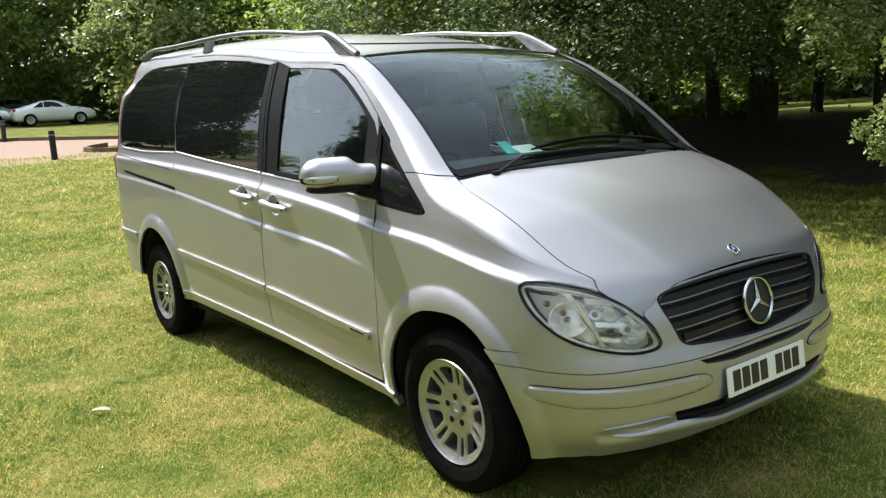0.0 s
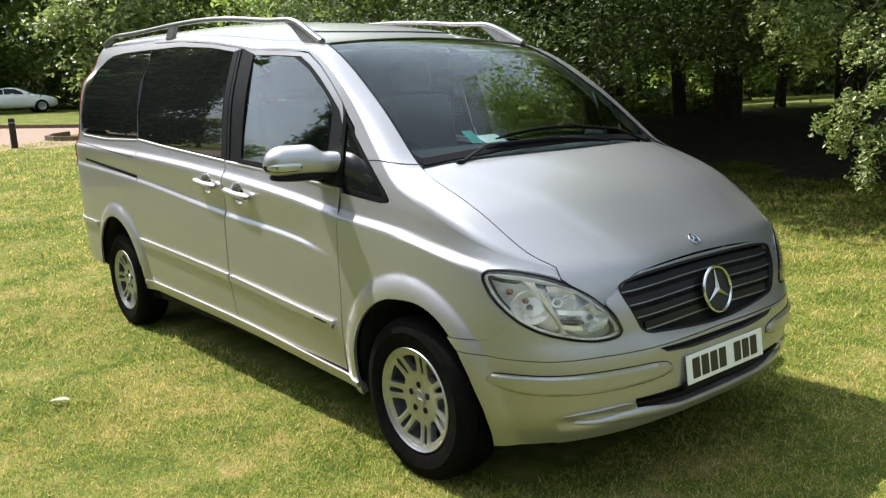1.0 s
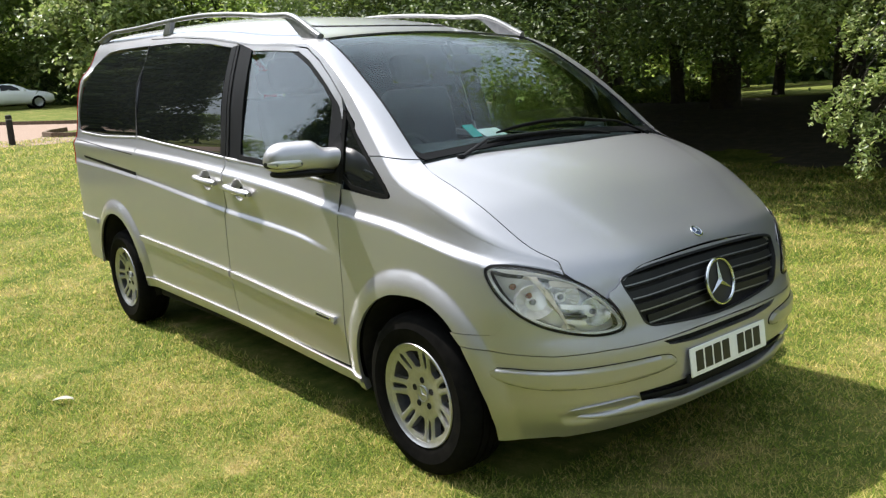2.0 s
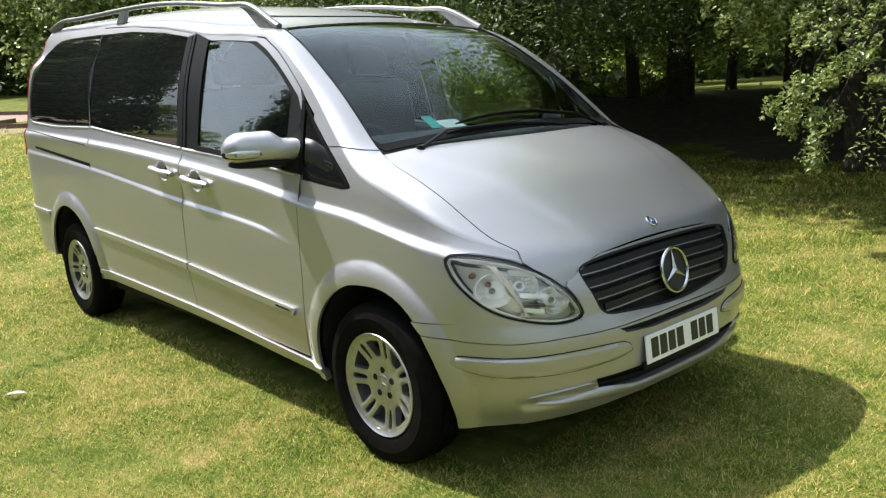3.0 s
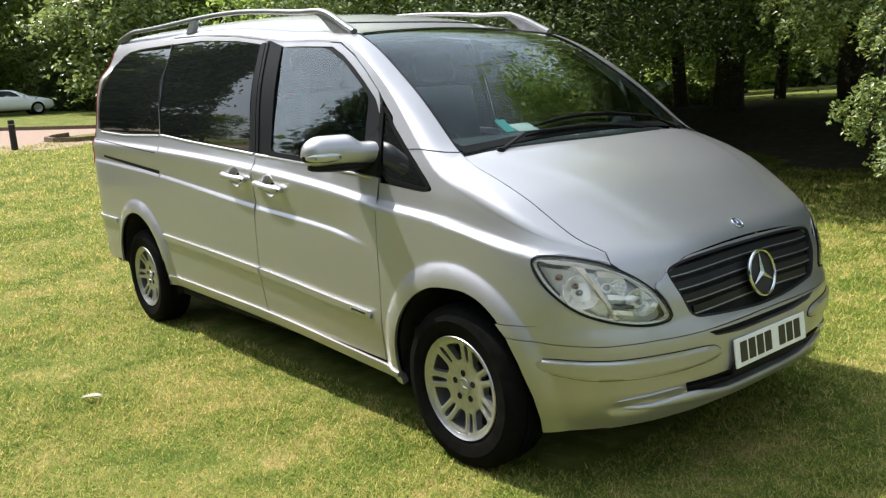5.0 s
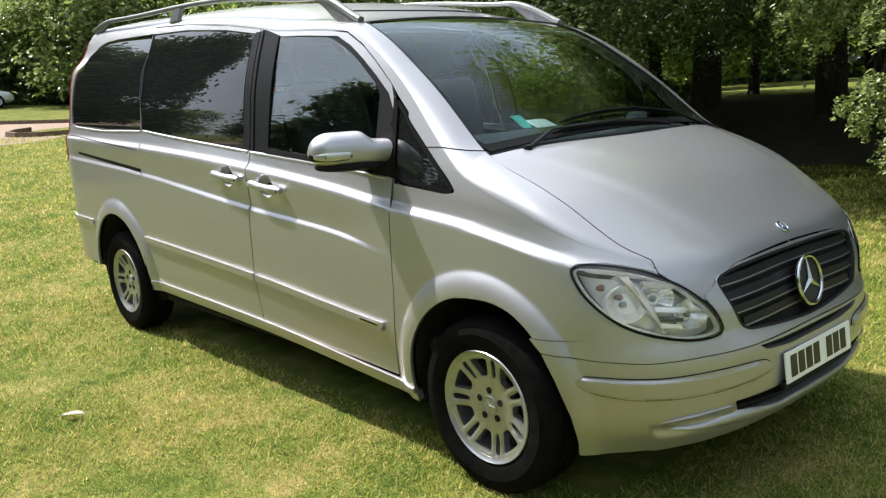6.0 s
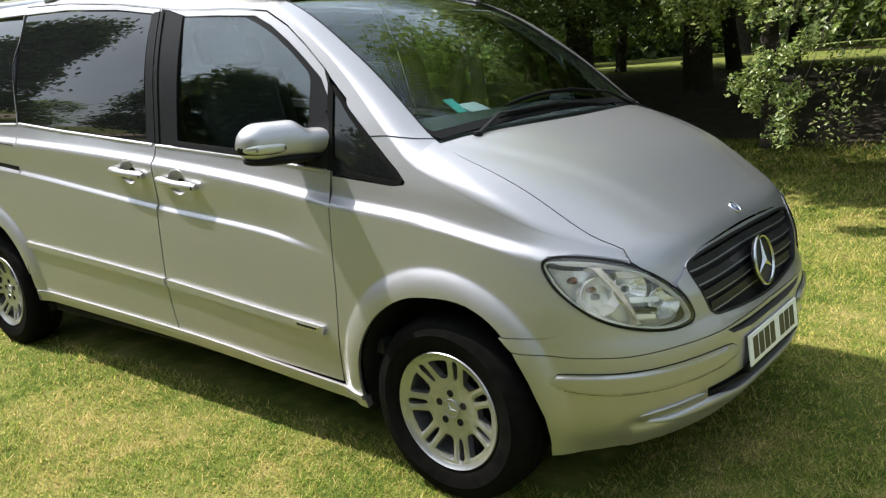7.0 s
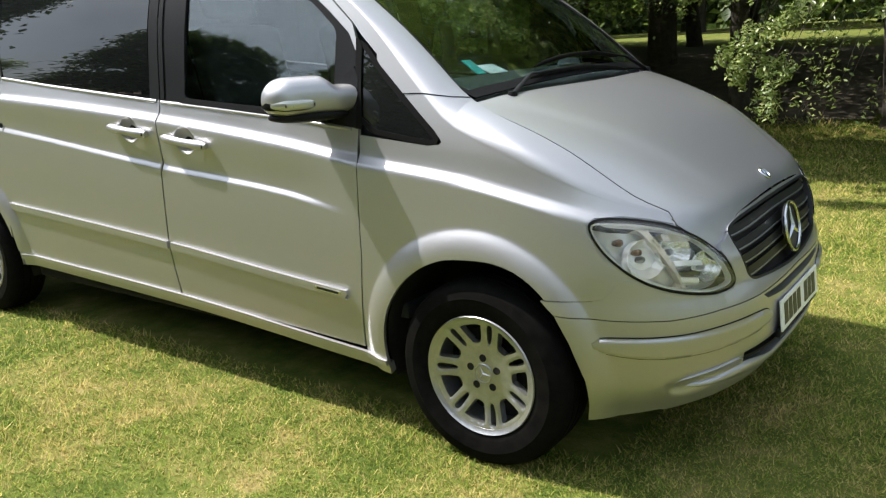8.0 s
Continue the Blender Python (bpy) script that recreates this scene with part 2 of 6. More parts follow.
def s_of(x, y, z):
    """The s of a skin point near (x, y, z)."""
    if x <= 0: return x
    n, a = hermite(SQUARE, z), hermite(NOSE, z)
    w = width(min(x, a), z)
    f = math.atan2(max(0.0, x / a) ** (n / 2), min(1.0, abs(y) / w) ** (n / 2))
    for (sa, fa), (sb, fb) in zip(REF, REF[1:]):
        if f <= fb: return sa + (sb - sa) * (f - fa) / (fb - fa)
    return REF[-1][0]

ARCH_F, ARCH_R = (0.075, 0.335, 0.415), (-3.345, 0.385, 0.43)


def step(a, b, x):
    u = min(1.0, max(0.0, (x - a) / (b - a)))
    return u * u * (3 - 2 * u)


def relief(x, z):
    """Pressed lines of the flank: flared arch lips, the scallop over the swage, the sill's step."""
    d = 0.0
    for cx, cz, r in (ARCH_F, ARCH_R):
        q = math.hypot((x - cx) / (0.9 if cx > 0 and x > cx else 1.0), max(z, 0.34) - cz)
        u = max(0.0, (q - r - 0.008) / 0.088)
        v = 1 - min(u, 1.4) ** 2
        d += 0.0135 * (v + math.sqrt(v * v + 0.02)) * (1 - step(1.0, 1.35, u))
    fade = step(-0.42, -0.75, x) * step(-4.25, -4.1, x)
    zs, zh = hermite(SWAGE, x), hermite(SHOULDER, x)
    if zs - 0.02 < z < zh:
        d -= fade * 0.013 * step(zs - 0.012, zs + 0.014, z) * (1 - step(zs + 0.014, zh - 0.005, z))
    return d


def skin(s, z):
    x, y, z = flank(s, z)
    if s < 0.95:
        y -= relief(x, z) * step(0.95, 0.55, s)
    return (x, y, z)


BONNET = [(-0.2, 1.31), (0.10, 1.243), (0.32, 1.17), (0.469, 1.10), (0.584, 1.02), (0.68, 0.945), (0.735, 0.899), (0.765, 0.860), (0.785, 0.818), (0.80, 0.77), (0.82, 0.69)]
SCREEN_LINE = [(-4.4, 2.05), (-4.0, 2.132), (-3.4, 2.112), (-2.9, 2.092), (-2.5, 2.068), (-2.1, 2.035), (-1.7, 1.988), (-1.2, 1.912), (-0.9, 1.837), (-0.85, 1.8265), (-0.74, 1.782), (-0.3, 1.535), (0.123, 1.243), (0.4, 1.05)]


def bonnet_z(x, y):
    fold = 0.70 - 0.32 * max(0.0, x / 0.75) ** 1.2
    lift = 0.0045 * (1 - step(fold - 0.05, fold + 0.04, abs(y))) * step(0.78, 0.60, x)
    return hermite(BONNET, x + 0.10 * (abs(y) / 0.717) ** 3) + 0.018 * (1 - (y / 0.75) ** 2) + lift - 0.004


def screen_z(x, y):
    drop = 0.092 * step(-0.55, -1.5, x) * (y / 0.66) ** 2
    bow = hermite([(-0.9, 0.015), (-0.6, 0.06), (-0.3, 0.085), (-0.05, 0.12)], x)
    return hermite(SCREEN_LINE, x + bow * (y / 0.7) ** 2 * step(-1.5, -0.8, x)) - drop


def top_z(x, y):
    a, b = bonnet_z(x, y), screen_z(x, y)
    if x < -0.3: return b
    if x > 0.25: return a
    return max(a, b) + 0.02 * math.exp(-abs(a - b) / 0.02) * 0.5


def ridge(s):
    """Height at which the flank meets the roof, screen or bonnet."""
    lo, hi = 0.6, 2.08
    for _ in range(26):
        m = (lo + hi) / 2
        x, y, z = flank(s, m)
        if z < top_z(x, y): lo = m
        else: hi = m
    return lo


def inner_y(x):
    """Half width where the rounded edge ends on the top surface."""
    if x > -0.02: return hermite([(-0.02, 0.772), (0.12, 0.793), (0.30, 0.790), (0.45, 0.772), (0.56, 0.752), (0.65, 0.715)], x)
    if x > -0.85: return 0.772 - 0.134 * (-0.02 - x)
    return 0.661 - 0.06 * step(-0.85, -1.3, x)


def drop_at(s):
    return 0.016 + 0.039 * step(-0.5, -0.2, s) - 0.051 * step(0.3, 0.84, s)


ROUND, FOLD = [], []
for k in range(121):
    s_ = -4.37 + (0.848 + 4.37) * k / 120
    z_ = ridge(s_)
    x_, y_, _ = flank(s_, z_)
    ease = step(0.66, 0.842, s_)
    yi = min(inner_y(x_), abs(y_) - 0.02)
    yi += (abs(y_) - 0.002 - yi) * ease
    FOLD.append([s_, z_, x_, y_, yi])
for _ in range(3):
    soft_ = [row[4] for row in FOLD]
    for k in range(1, 120):
        if FOLD[k][0] > 0.2:
            FOLD[k][4] = min(abs(FOLD[k][3]) - 0.002, (soft_[k - 1] + 2 * soft_[k] + soft_[k + 1]) / 4)
for s_, z_, x_, y_, yi in FOLD:
    ROUND.append((s_, z_ - drop_at(s_), (x_, y_, z_), (x_, -yi, top_z(x_, yi))))


PILLAR_SEAM = min(ROUND, key=lambda r: abs(r[0] + 0.03))[0]
ROOF_SEAM = min(ROUND, key=lambda r: abs(r[0] + 0.88))[0]


def eaves(s):
    """Upper edge of the flank panels."""
    for a, b in zip(ROUND, ROUND[1:]):
        if a[0] <= s <= b[0]:
            return a[1] + (b[1] - a[1]) * (s - a[0]) / (b[0] - a[0])
    return ROUND[-1][1] if s > 0 else ROUND[0][1]


def within(points, poly):
    """Which points lie inside a polygon."""
    p, q = np.asarray(points, float), np.asarray(poly, float)
    hit = np.zeros(len(p), bool)
    for (x0, y0), (x1, y1) in zip(q, np.roll(q, -1, axis=0)):
        if y0 == y1: continue
        cross = (y0 > p[:, 1]) != (y1 > p[:, 1])
        hit ^= cross & (p[:, 0] < (x1 - x0) * (p[:, 1] - y0) / (y1 - y0) + x0)
    return hit


def finer(poly, res):
    out = []
    for (x0, y0), (x1, y1) in zip(poly, poly[1:] + poly[:1]):
        n = max(1, int(math.hypot(x1 - x0, y1 - y0) / res + 0.5))
        out += [(x0 + (x1 - x0) * k / n, y0 + (y1 - y0) * k / n) for k in range(n)]
    return out


def rounded(poly, times=2):
    """Cuts the corners of a closed outline."""
    for _ in range(times):
        out = []
        for (x0, y0), (x1, y1) in zip(poly, poly[1:] + poly[:1]):
            out += [(x0 * 0.75 + x1 * 0.25, y0 * 0.75 + y1 * 0.25), (x0 * 0.25 + x1 * 0.75, y0 * 0.25 + y1 * 0.75)]
        poly = out
    return poly


def shrink(poly, d):
    """Moves an outline inwards by d (outwards if negative)."""
    area = sum(x0 * y1 - x1 * y0 for (x0, y0), (x1, y1) in zip(poly, poly[1:] + poly[:1]))
    sign, out, n = (1 if area > 0 else -1), [], len(poly)
    for k in range(n):
        a, b, c = poly[k - 1], poly[k], poly[(k + 1) % n]
        n1, n2 = Vector((a[1] - b[1], b[0] - a[0])), Vector((b[1] - c[1], c[0] - b[0]))
        if n1.length < 1e-9 or n2.length < 1e-9:
            out.append(b)
            continue
        n1.normalize(), n2.normalize()
        m = n1 + n2
        m = m / max(0.35, m.dot(m) / 2) if m.length > 1e-6 else n1
        out.append((b[0] + sign * d * m.x * 1.0, b[1] + sign * d * m.y * 1.0))
    return out


from mathutils.geometry import delaunay_2d_cdt


def crease_points():
    """Rows of points along the pressed lines, so that the panels follow them."""
    rows = []
    for s in np.arange(-4.3, 0.5, 0.028):
        zs, zh, zb = hermite(SWAGE, s), hermite(SHOULDER, s), hermite(BELT, s)
        rows += [(s, zs + o) for o in (-0.016, -0.006, 0.004, 0.015, 0.03)] + [(s, zh + o) for o in (-0.026, -0.012, 0.0, 0.012, 0.024, 0.036)]
    for cx, cz, r in (ARCH_F, ARCH_R):
        for q in (0.010, 0.020, 0.030, 0.040, 0.047, 0.054, 0.061, 0.068, 0.075, 0.082, 0.087, 0.092, 0.097, 0.105, 0.115, 0.127):
            for a in np.arange(0, 180.1, 2.0):
                c = math.cos(radians(a))
                rows.append((cx + (r + q) * c * (0.9 if cx > 0 and c > 0 else 1.0), cz + (r + q) * math.sin(radians(a))))
    return np.array(rows)


CREASES = crease_points()
MID = wrap(9) and REF[-1][0]


def mid_s(s):
    """Keeps an edge on the van's centre line."""
    return MID if abs(s - MID) < 1e-6 else s - 1


def panel(name, surface, poly, mat, parent, holes=(), res=0.035, gap=0.0005, out=0.0, lip=0.014, label="", sides=(1,), joined=False, solid=False):
    """A pressed panel: the part of a surface inside an outline, with turned-in edges. sides: 1 right, -1 its mirror image."""
    outline = list(poly)
    if gap:
        outline = [(mid_s(p[0]), q[1]) if p[0] == mid_s(p[0]) and p[0] > 1 else q for p, q in zip(outline, shrink(outline, gap))]
    poly = finer(outline, res)
    rims = [poly] + [finer(list(h), res) for h in holes]
    pts, edges = [], []
    for rim in rims:
        base = len(pts)
        pts += rim
        edges += [(base + i, base + (i + 1) % len(rim)) for i in range(len(rim))]
    rim_n = len(pts)
    q = np.array(poly)
    gx, gy = np.meshgrid(np.arange(q[:, 0].min() + res / 2, q[:, 0].max(), res), np.arange(q[:, 1].min() + res / 2, q[:, 1].max(), res))
    grid = np.stack([gx.ravel(), gy.ravel()], 1)
    keep = within(grid, poly)
    for h in rims[1:]:
        keep &= ~within(grid, h)
    grid = grid[keep]
    if surface is skin:
        extra = CREASES[within(CREASES, poly)]
        for h in rims[1:]:
            extra = extra[~within(extra, h)] if len(extra) else extra
        if len(extra) and len(grid):
            near = np.array([np.min((extra[:, 0] - g[0]) ** 2 + (extra[:, 1] - g[1]) ** 2) for g in grid]) > (res * 0.5) ** 2
            grid = np.concatenate([grid[near], extra])
        elif len(extra):
            grid = extra
    if len(grid):
        edge = np.array(pts)
        far = np.min(np.hypot(grid[:, None, 0] - edge[None, :, 0], grid[:, None, 1] - edge[None, :, 1]), axis=1) > min(res * 0.45, 0.008 if surface is skin else 1.0)
        pts += [tuple(p) for p in grid[far]]
    vs, _, faces, _, _, _ = delaunay_2d_cdt([Vector(p) for p in pts], edges, [], 0, 1e-6)
    faces = [f for f in faces]
    mid = np.array([[sum(vs[i][0] for i in f) / 3, sum(vs[i][1] for i in f) / 3] for f in faces])
    keep = within(mid, poly)
    for h in rims[1:]:
        keep &= ~within(mid, h)
    faces = [f for f, k in zip(faces, keep) if k]
    place, normals = [], []
    e = 0.004
    for p in vs:
        a = Vector(surface(p[0], p[1]))
        du = Vector(surface(p[0] + e, p[1])) - Vector(surface(p[0] - e, p[1]))
        dv = Vector(surface(p[0], p[1] + e)) - Vector(surface(p[0], p[1] - e))
        n = du.cross(dv)
        n = n.normalized() if n.length > 1e-12 else Vector((0, -1, 0))
        place.append(a + n * out)
        normals.append(n)
    count = {}
    for f in faces:
        for i in range(3):
            k = (f[i], f[(i + 1) % 3])
            count[k] = count.get(k, 0) + 1
    border = [k for k in count if (k[1], k[0]) not in count and min(vs[k[0]][0], vs[k[1]][0]) < MID - 1e-5]
    obs, built = [], None
    for side in sides:
        flip = Vector((1, side, 1))
        V = [p * flip for p in place]
        N = [n * flip for n in normals]
        F = [tuple(f) if side > 0 else tuple(f[::-1]) for f in faces]
        L = [[N[i] for i in f] for f in F]
        low = {}
        for a, b in border:
            for i in (a, b):
                if i not in low:
                    low[i] = len(V)
                    V.append(V[i] - N[i] * lip)
            quad = (b, a, low[a], low[b]) if side > 0 else (a, b, low[b], low[a])
            fn = (V[quad[1]] - V[quad[0]]).cross(V[quad[3]] - V[quad[0]])
            fn = fn.normalized() if fn.length > 1e-12 else N[a]
            F.append(quad)
            L.append([fn] * 4)
        if solid:
            o = len(V)
            V += [p * flip - n * lip for p, n in zip(place, N)]
            F += [tuple(i + o for i in f[::-1]) for f in (faces if side > 0 else [g[::-1] for g in faces])]
            L += [[-N[i] for i in f[::-1]] for f in (faces if side > 0 else [g[::-1] for g in faces])]
        if joined and built is not None:
            o = len(built[0])
            built = (built[0] + V, built[1] + [tuple(i + o for i in f) for f in F], built[2] + L)
        else:
            built = (V, F, L)
        if joined and side != sides[-1]:
            continue
        me = bpy.data.meshes.new(name)
        me.from_pydata([tuple(v) for v in built[0]], [], built[1])
        me.polygons.foreach_set("use_smooth", [True] * len(built[1]))
        me.update()
        me.normals_split_custom_set([tuple(n) for l in built[2] for n in l])
        obs.append(part(name, me, mat, parent, label))
    return obs


def glass(poly):
    """A smooth sheet through the skin inside an outline, for window panes."""
    q = np.array(poly)
    pts = [(s, z) for s in np.linspace(q[:, 0].min(), q[:, 0].max(), 24) for z in np.linspace(q[:, 1].min(), q[:, 1].max(), 16)]
    pts = [p for p, k in zip(pts, within(pts, poly)) if k]
    c = q.mean(axis=0)

    def terms(s, z):
        u, v = s - c[0], z - c[1]
        return (1, u, v, u * u, u * v, v * v, u * u * u)
    k = np.linalg.lstsq(np.array([terms(*p) for p in pts]), np.array([flank(*p)[1] for p in pts]), rcond=None)[0]
    return lambda s, z: (s, float(np.dot(k, terms(s, z))), z)


BOTH = (1, -1)
van = thing("van", "silver metallic people carrier van with tinted windows parked on the grass", "van")


def arc(arch, a0, a1, n=26):
    cx, cz, r = arch
    out = []
    for k in range(n + 1):
        a = radians(a0 + (a1 - a0) * k / n)
        squash = 0.74 if cx > 0 and math.cos(a) > 0 else 1.0
        out.append((cx + r * squash * math.cos(a), cz + r * math.sin(a)))
    return out


SILL = [(-4.3, 0.40), (-2.9, 0.368), (-1.56, 0.330), (-0.34, 0.252), (0.3, 0.22)]


def sill(s):
    return hermite(SILL, s)


def under_eaves(s0, s1, n):
    return [(s0 + (s1 - s0) * k / n, eaves(s0 + (s1 - s0) * k / n)) for k in range(n + 1)]


def belt(s):
    return hermite(BELT, s)


# door gaps, from the sill up
GAP_F = [(-0.462, 0.325), (-0.455, 0.38), (-0.417, 0.70), (-0.410, 1.017), (-0.418, 1.14)]
GAP_B = [(-1.548, 0.372), (-1.566, 0.62), (-1.537, 0.98), (-1.540, 1.234), (-1.575, 1.50), (-1.612, 1.84), (-1.618, 1.883)]
GAP_S = [(-2.905, 0.43), (-2.935, 0.62), (-2.905, 0.85), (-2.845, 1.111), (-2.857, 1.357), (-2.93, 1.65), (-2.99, 1.90), (-3.0, 1.94)]


def under(poly, d):
    """Keeps an outline below the roof's rounded edge."""
    return [(a, min(b, eaves(a) - d)) for a, b in poly]


GAP_B, GAP_S = under(raised(GAP_B), 0.012), under(raised(GAP_S), 0.012)
DOOR_TOP = [(-0.430, 1.30), (-0.447, 1.43), (-0.485, 1.52), (-0.60, 1.612), (-0.713, 1.690), (-0.85, 1.757), (-0.977, 1.803), (-1.14, 1.838), (-1.307, 1.861), (-1.46, 1.873)]
HOLE_TOP = [(-0.438, 1.30), (-0.452, 1.41), (-0.50, 1.487), (-0.60, 1.565), (-0.70, 1.635), (-0.81, 1.70), (-0.921, 1.752), (-1.05, 1.787), (-1.194, 1.812), (-1.40, 1.832)]

def cup_outline(c, zc, grow=0.0):
    return [(c + (0.068 + grow) * math.cos(a), zc + (0.058 + grow) * math.sin(a)) for a in np.linspace(0, 2 * math.pi, 25)[:-1]]


# lower front door with its window frame
DOOR_TOP, HOLE_TOP = under(DOOR_TOP, 0.012), under(HOLE_TOP, 0.036)
door_outline = GAP_F + DOOR_TOP + GAP_B[::-1]
door_hole = [(-0.428, belt(-0.43) + 0.012)] + HOLE_TOP + [(-1.601, 1.842), (-1.553, belt(-1.55) + 0.008)]
door_front = panel("front_door", skin, door_outline, PAINT, van, [door_hole, cup_outline(-1.36, 1.086)], gap=0.0028, sides=BOTH)
frame_hole = rounded(finer([(-0.548, belt(-0.55) + 0.045), (-0.562, 1.50), (-0.66, 1.578), (-0.80, 1.668), (-0.93, 1.727), (-1.05, 1.766), (-1.22, 1.788), (-1.435, 1.800), (-1.385, belt(-1.38) + 0.03), (-0.95, belt(-0.95) + 0.035)], 0.06), 2)
for d, ob in zip(BOTH, door_front):
    panel("window_frame", skin, door_hole, PILLAR, ob, [frame_hole], gap=0.002, out=-0.004, sides=(d,), label="black window frame")
    panel("window_pane", glass(frame_hole), shrink(frame_hole, -0.004), DOOR_GLASS, ob, out=-0.012, gap=0, lip=0.004, sides=(d,), label="lightly tinted door glass", solid=True)
    panel("window_seal", skin, [(-0.56, belt(-0.56) + 0.012), (-0.56, belt(-0.56) + 0.04), (-1.39, belt(-1.39) + 0.032), (-1.40, belt(-1.40) + 0.010)], BLACK_TRIM, ob, out=0.006, gap=0, sides=(d,))

# sliding door
slide_outline = under(raised([(-1.551, 0.372), (-1.569, 0.62), (-1.540, 0.98), (-1.543, 1.234), (-1.578, 1.50), (-1.615, 1.84), (-1.621, 1.884)] + [(-2.0, 1.905), (-2.5, 1.926), (-3.0, 1.94)]), 0.012) + GAP_S[::-1][1:] + arc((ARCH_R[0], ARCH_R[1], ARCH_R[2] + 0.02), 12, -4, 4) + [(-2.885, sill(-2.885) + 0.035), (-2.2, sill(-2.2) + 0.04)]
slide_hole = under(raised([(-1.558, belt(-1.56) + 0.008), (-1.612, 1.842), (-2.0, 1.862), (-2.5, 1.885), (-2.982, 1.898), (-2.93, 1.65), (-2.862, 1.355), (-2.4, 1.313)]), 0.036)
door_slide = panel("sliding_door", skin, slide_outline, PAINT, van, [slide_hole, cup_outline(-1.745, 1.122)], gap=0.0028, sides=BOTH)
for d, ob in zip(BOTH, door_slide):
    panel("pillar_trim", skin, under(raised([(-1.560, belt(-1.56) + 0.01), (-1.614, 1.84), (-1.682, 1.846), (-1.618, belt(-1.62) + 0.01)]), 0.038), PILLAR, ob, out=-0.003, gap=0.001, sides=(d,), label="black pillar trim")
    slide_pane = under(raised([(-1.618, belt(-1.62) + 0.012), (-1.684, 1.845), (-2.0, 1.860), (-2.5, 1.882), (-2.978, 1.894), (-2.93, 1.65), (-2.866, 1.358), (-2.4, 1.317)]), 0.038)
    panel("window_pane", glass(slide_pane), slide_pane, PRIVACY, ob, out=-0.004, gap=0.003, sides=(d,), label="dark privacy glass")

def gap_at(line, z):
    """Where a door gap runs at a height."""
    return float(np.interp(z, [p[1] for p in line], [p[0] for p in line]))


for d in BOTH:
    k = 0 if d > 0 else 1
    rows_ = list(np.linspace(belt(-1.55) + 0.014, 1.826, 10))
    panel("pillar_trim", skin, [(gap_at(GAP_B, z) + 0.004, z) for z in rows_] + [(gap_at(GAP_B, z) + 0.030, z) for z in rows_[::-1]], PILLAR, door_front[k], out=0.0015, gap=0, lip=0.004, sides=(d,), label="black pillar trim")
    panel("pillar_trim", skin, [(gap_at(GAP_B, z) - 0.004, z) for z in rows_] + [(gap_at(GAP_B, z) - 0.045, z) for z in rows_[::-1]], PILLAR, door_slide[k], out=0.0015, gap=0, lip=0.004, sides=(d,), label="black pillar trim")

# rear quarter
quarter = under(raised([(-2.852, 1.357), (-2.932, 1.65), (-2.985, 1.90), (-2.996, 1.944)]), 0.012) + [(-3.0, eaves(-3.0))] + under_eaves(-3.2, -4.16, 12) + [(-4.11, 1.95), (-4.09, 1.80), (-4.09, 1.58), (-4.10, 1.35), (-4.09, 1.15), (-4.30, 1.13), (-4.33, 0.80), (-4.30, 0.47), (-4.05, 0.42), (-3.80, 0.42)] + arc(ARCH_R, 176, 17, 26) + [(-2.90, 0.85), (-2.84, 1.111)]
quarter_hole = under(raised([(-2.872, 1.350), (-2.935, 1.65), (-2.995, 1.901), (-3.56, 1.900), (-3.75, 1.885), (-3.87, 1.853), (-3.965, 1.795), (-4.015, 1.71), (-4.04, 1.58), (-4.052, 1.47), (-4.045, 1.41), (-4.0, 1.385), (-3.5, belt(-3.5))]), 0.034)
for d, ob in zip(BOTH, panel("rear_quarter", skin, quarter, PAINT, van, [quarter_hole], sides=BOTH)):
    panel("pillar_trim", skin, raised([(-2.845, 1.352), (-2.920, 1.65), (-2.975, 1.90), (-2.986, 1.902), (-2.932, 1.65), (-2.858, 1.350)]), PILLAR, ob, out=0.002, gap=0, lip=0.003, sides=(d,), label="black pillar trim")
    panel("window_pane", glass(quarter_hole), quarter_hole, PRIVACY, ob, out=-0.004, gap=0.003, sides=(d,), label="dark privacy glass")
    panel("slide_track", skin, [(-2.862, 1.098), (-2.862, 1.122), (-3.93, 1.213), (-3.93, 1.196)], SEAL, ob, out=0.0015, gap=0, lip=0.001, sides=(d,), label="black sliding door track")
    panel("trim_line", skin, [(-2.87, 1.236), (-2.87, 1.240), (-4.05, 1.328), (-4.05, 1.324)], SEAL, ob, out=0.0012, gap=0, lip=0.001, sides=(d,))
    panel("tail_lamp", skin, [(-4.095, 1.14), (-4.105, 1.35), (-4.095, 1.58), (-4.095, 1.80), (-4.115, 1.95), (-4.18, eaves(-4.18)), (-4.22, 1.7), (-4.24, 1.4), (-4.25, 1.14)], RED_LENS, ob, out=0.006, sides=(d,), label="tall red tail lamp")

# roof side above the doors: a strip between door tops and the rounded edge
strip_low = [(-0.44, 1.475), (-0.485, 1.522), (-0.60, 1.615), (-0.713, 1.693), (-0.85, 1.760), (-0.977, 1.806), (-1.14, 1.841), (-1.307, 1.864), (-1.46, 1.876), (-1.62, 1.887), (-2.0, 1.907), (-2.5, 1.928), (-2.999, 1.942)]
strip_low = under(raised(strip_low), 0.009)
panel("roof_side", skin, [(-0.36, eaves(-0.36))] + under_eaves(-0.42, -2.999, 30) + strip_low[::-1] + [(-0.34, 1.39)], PAINT, van, gap=0.001, sides=BOTH)

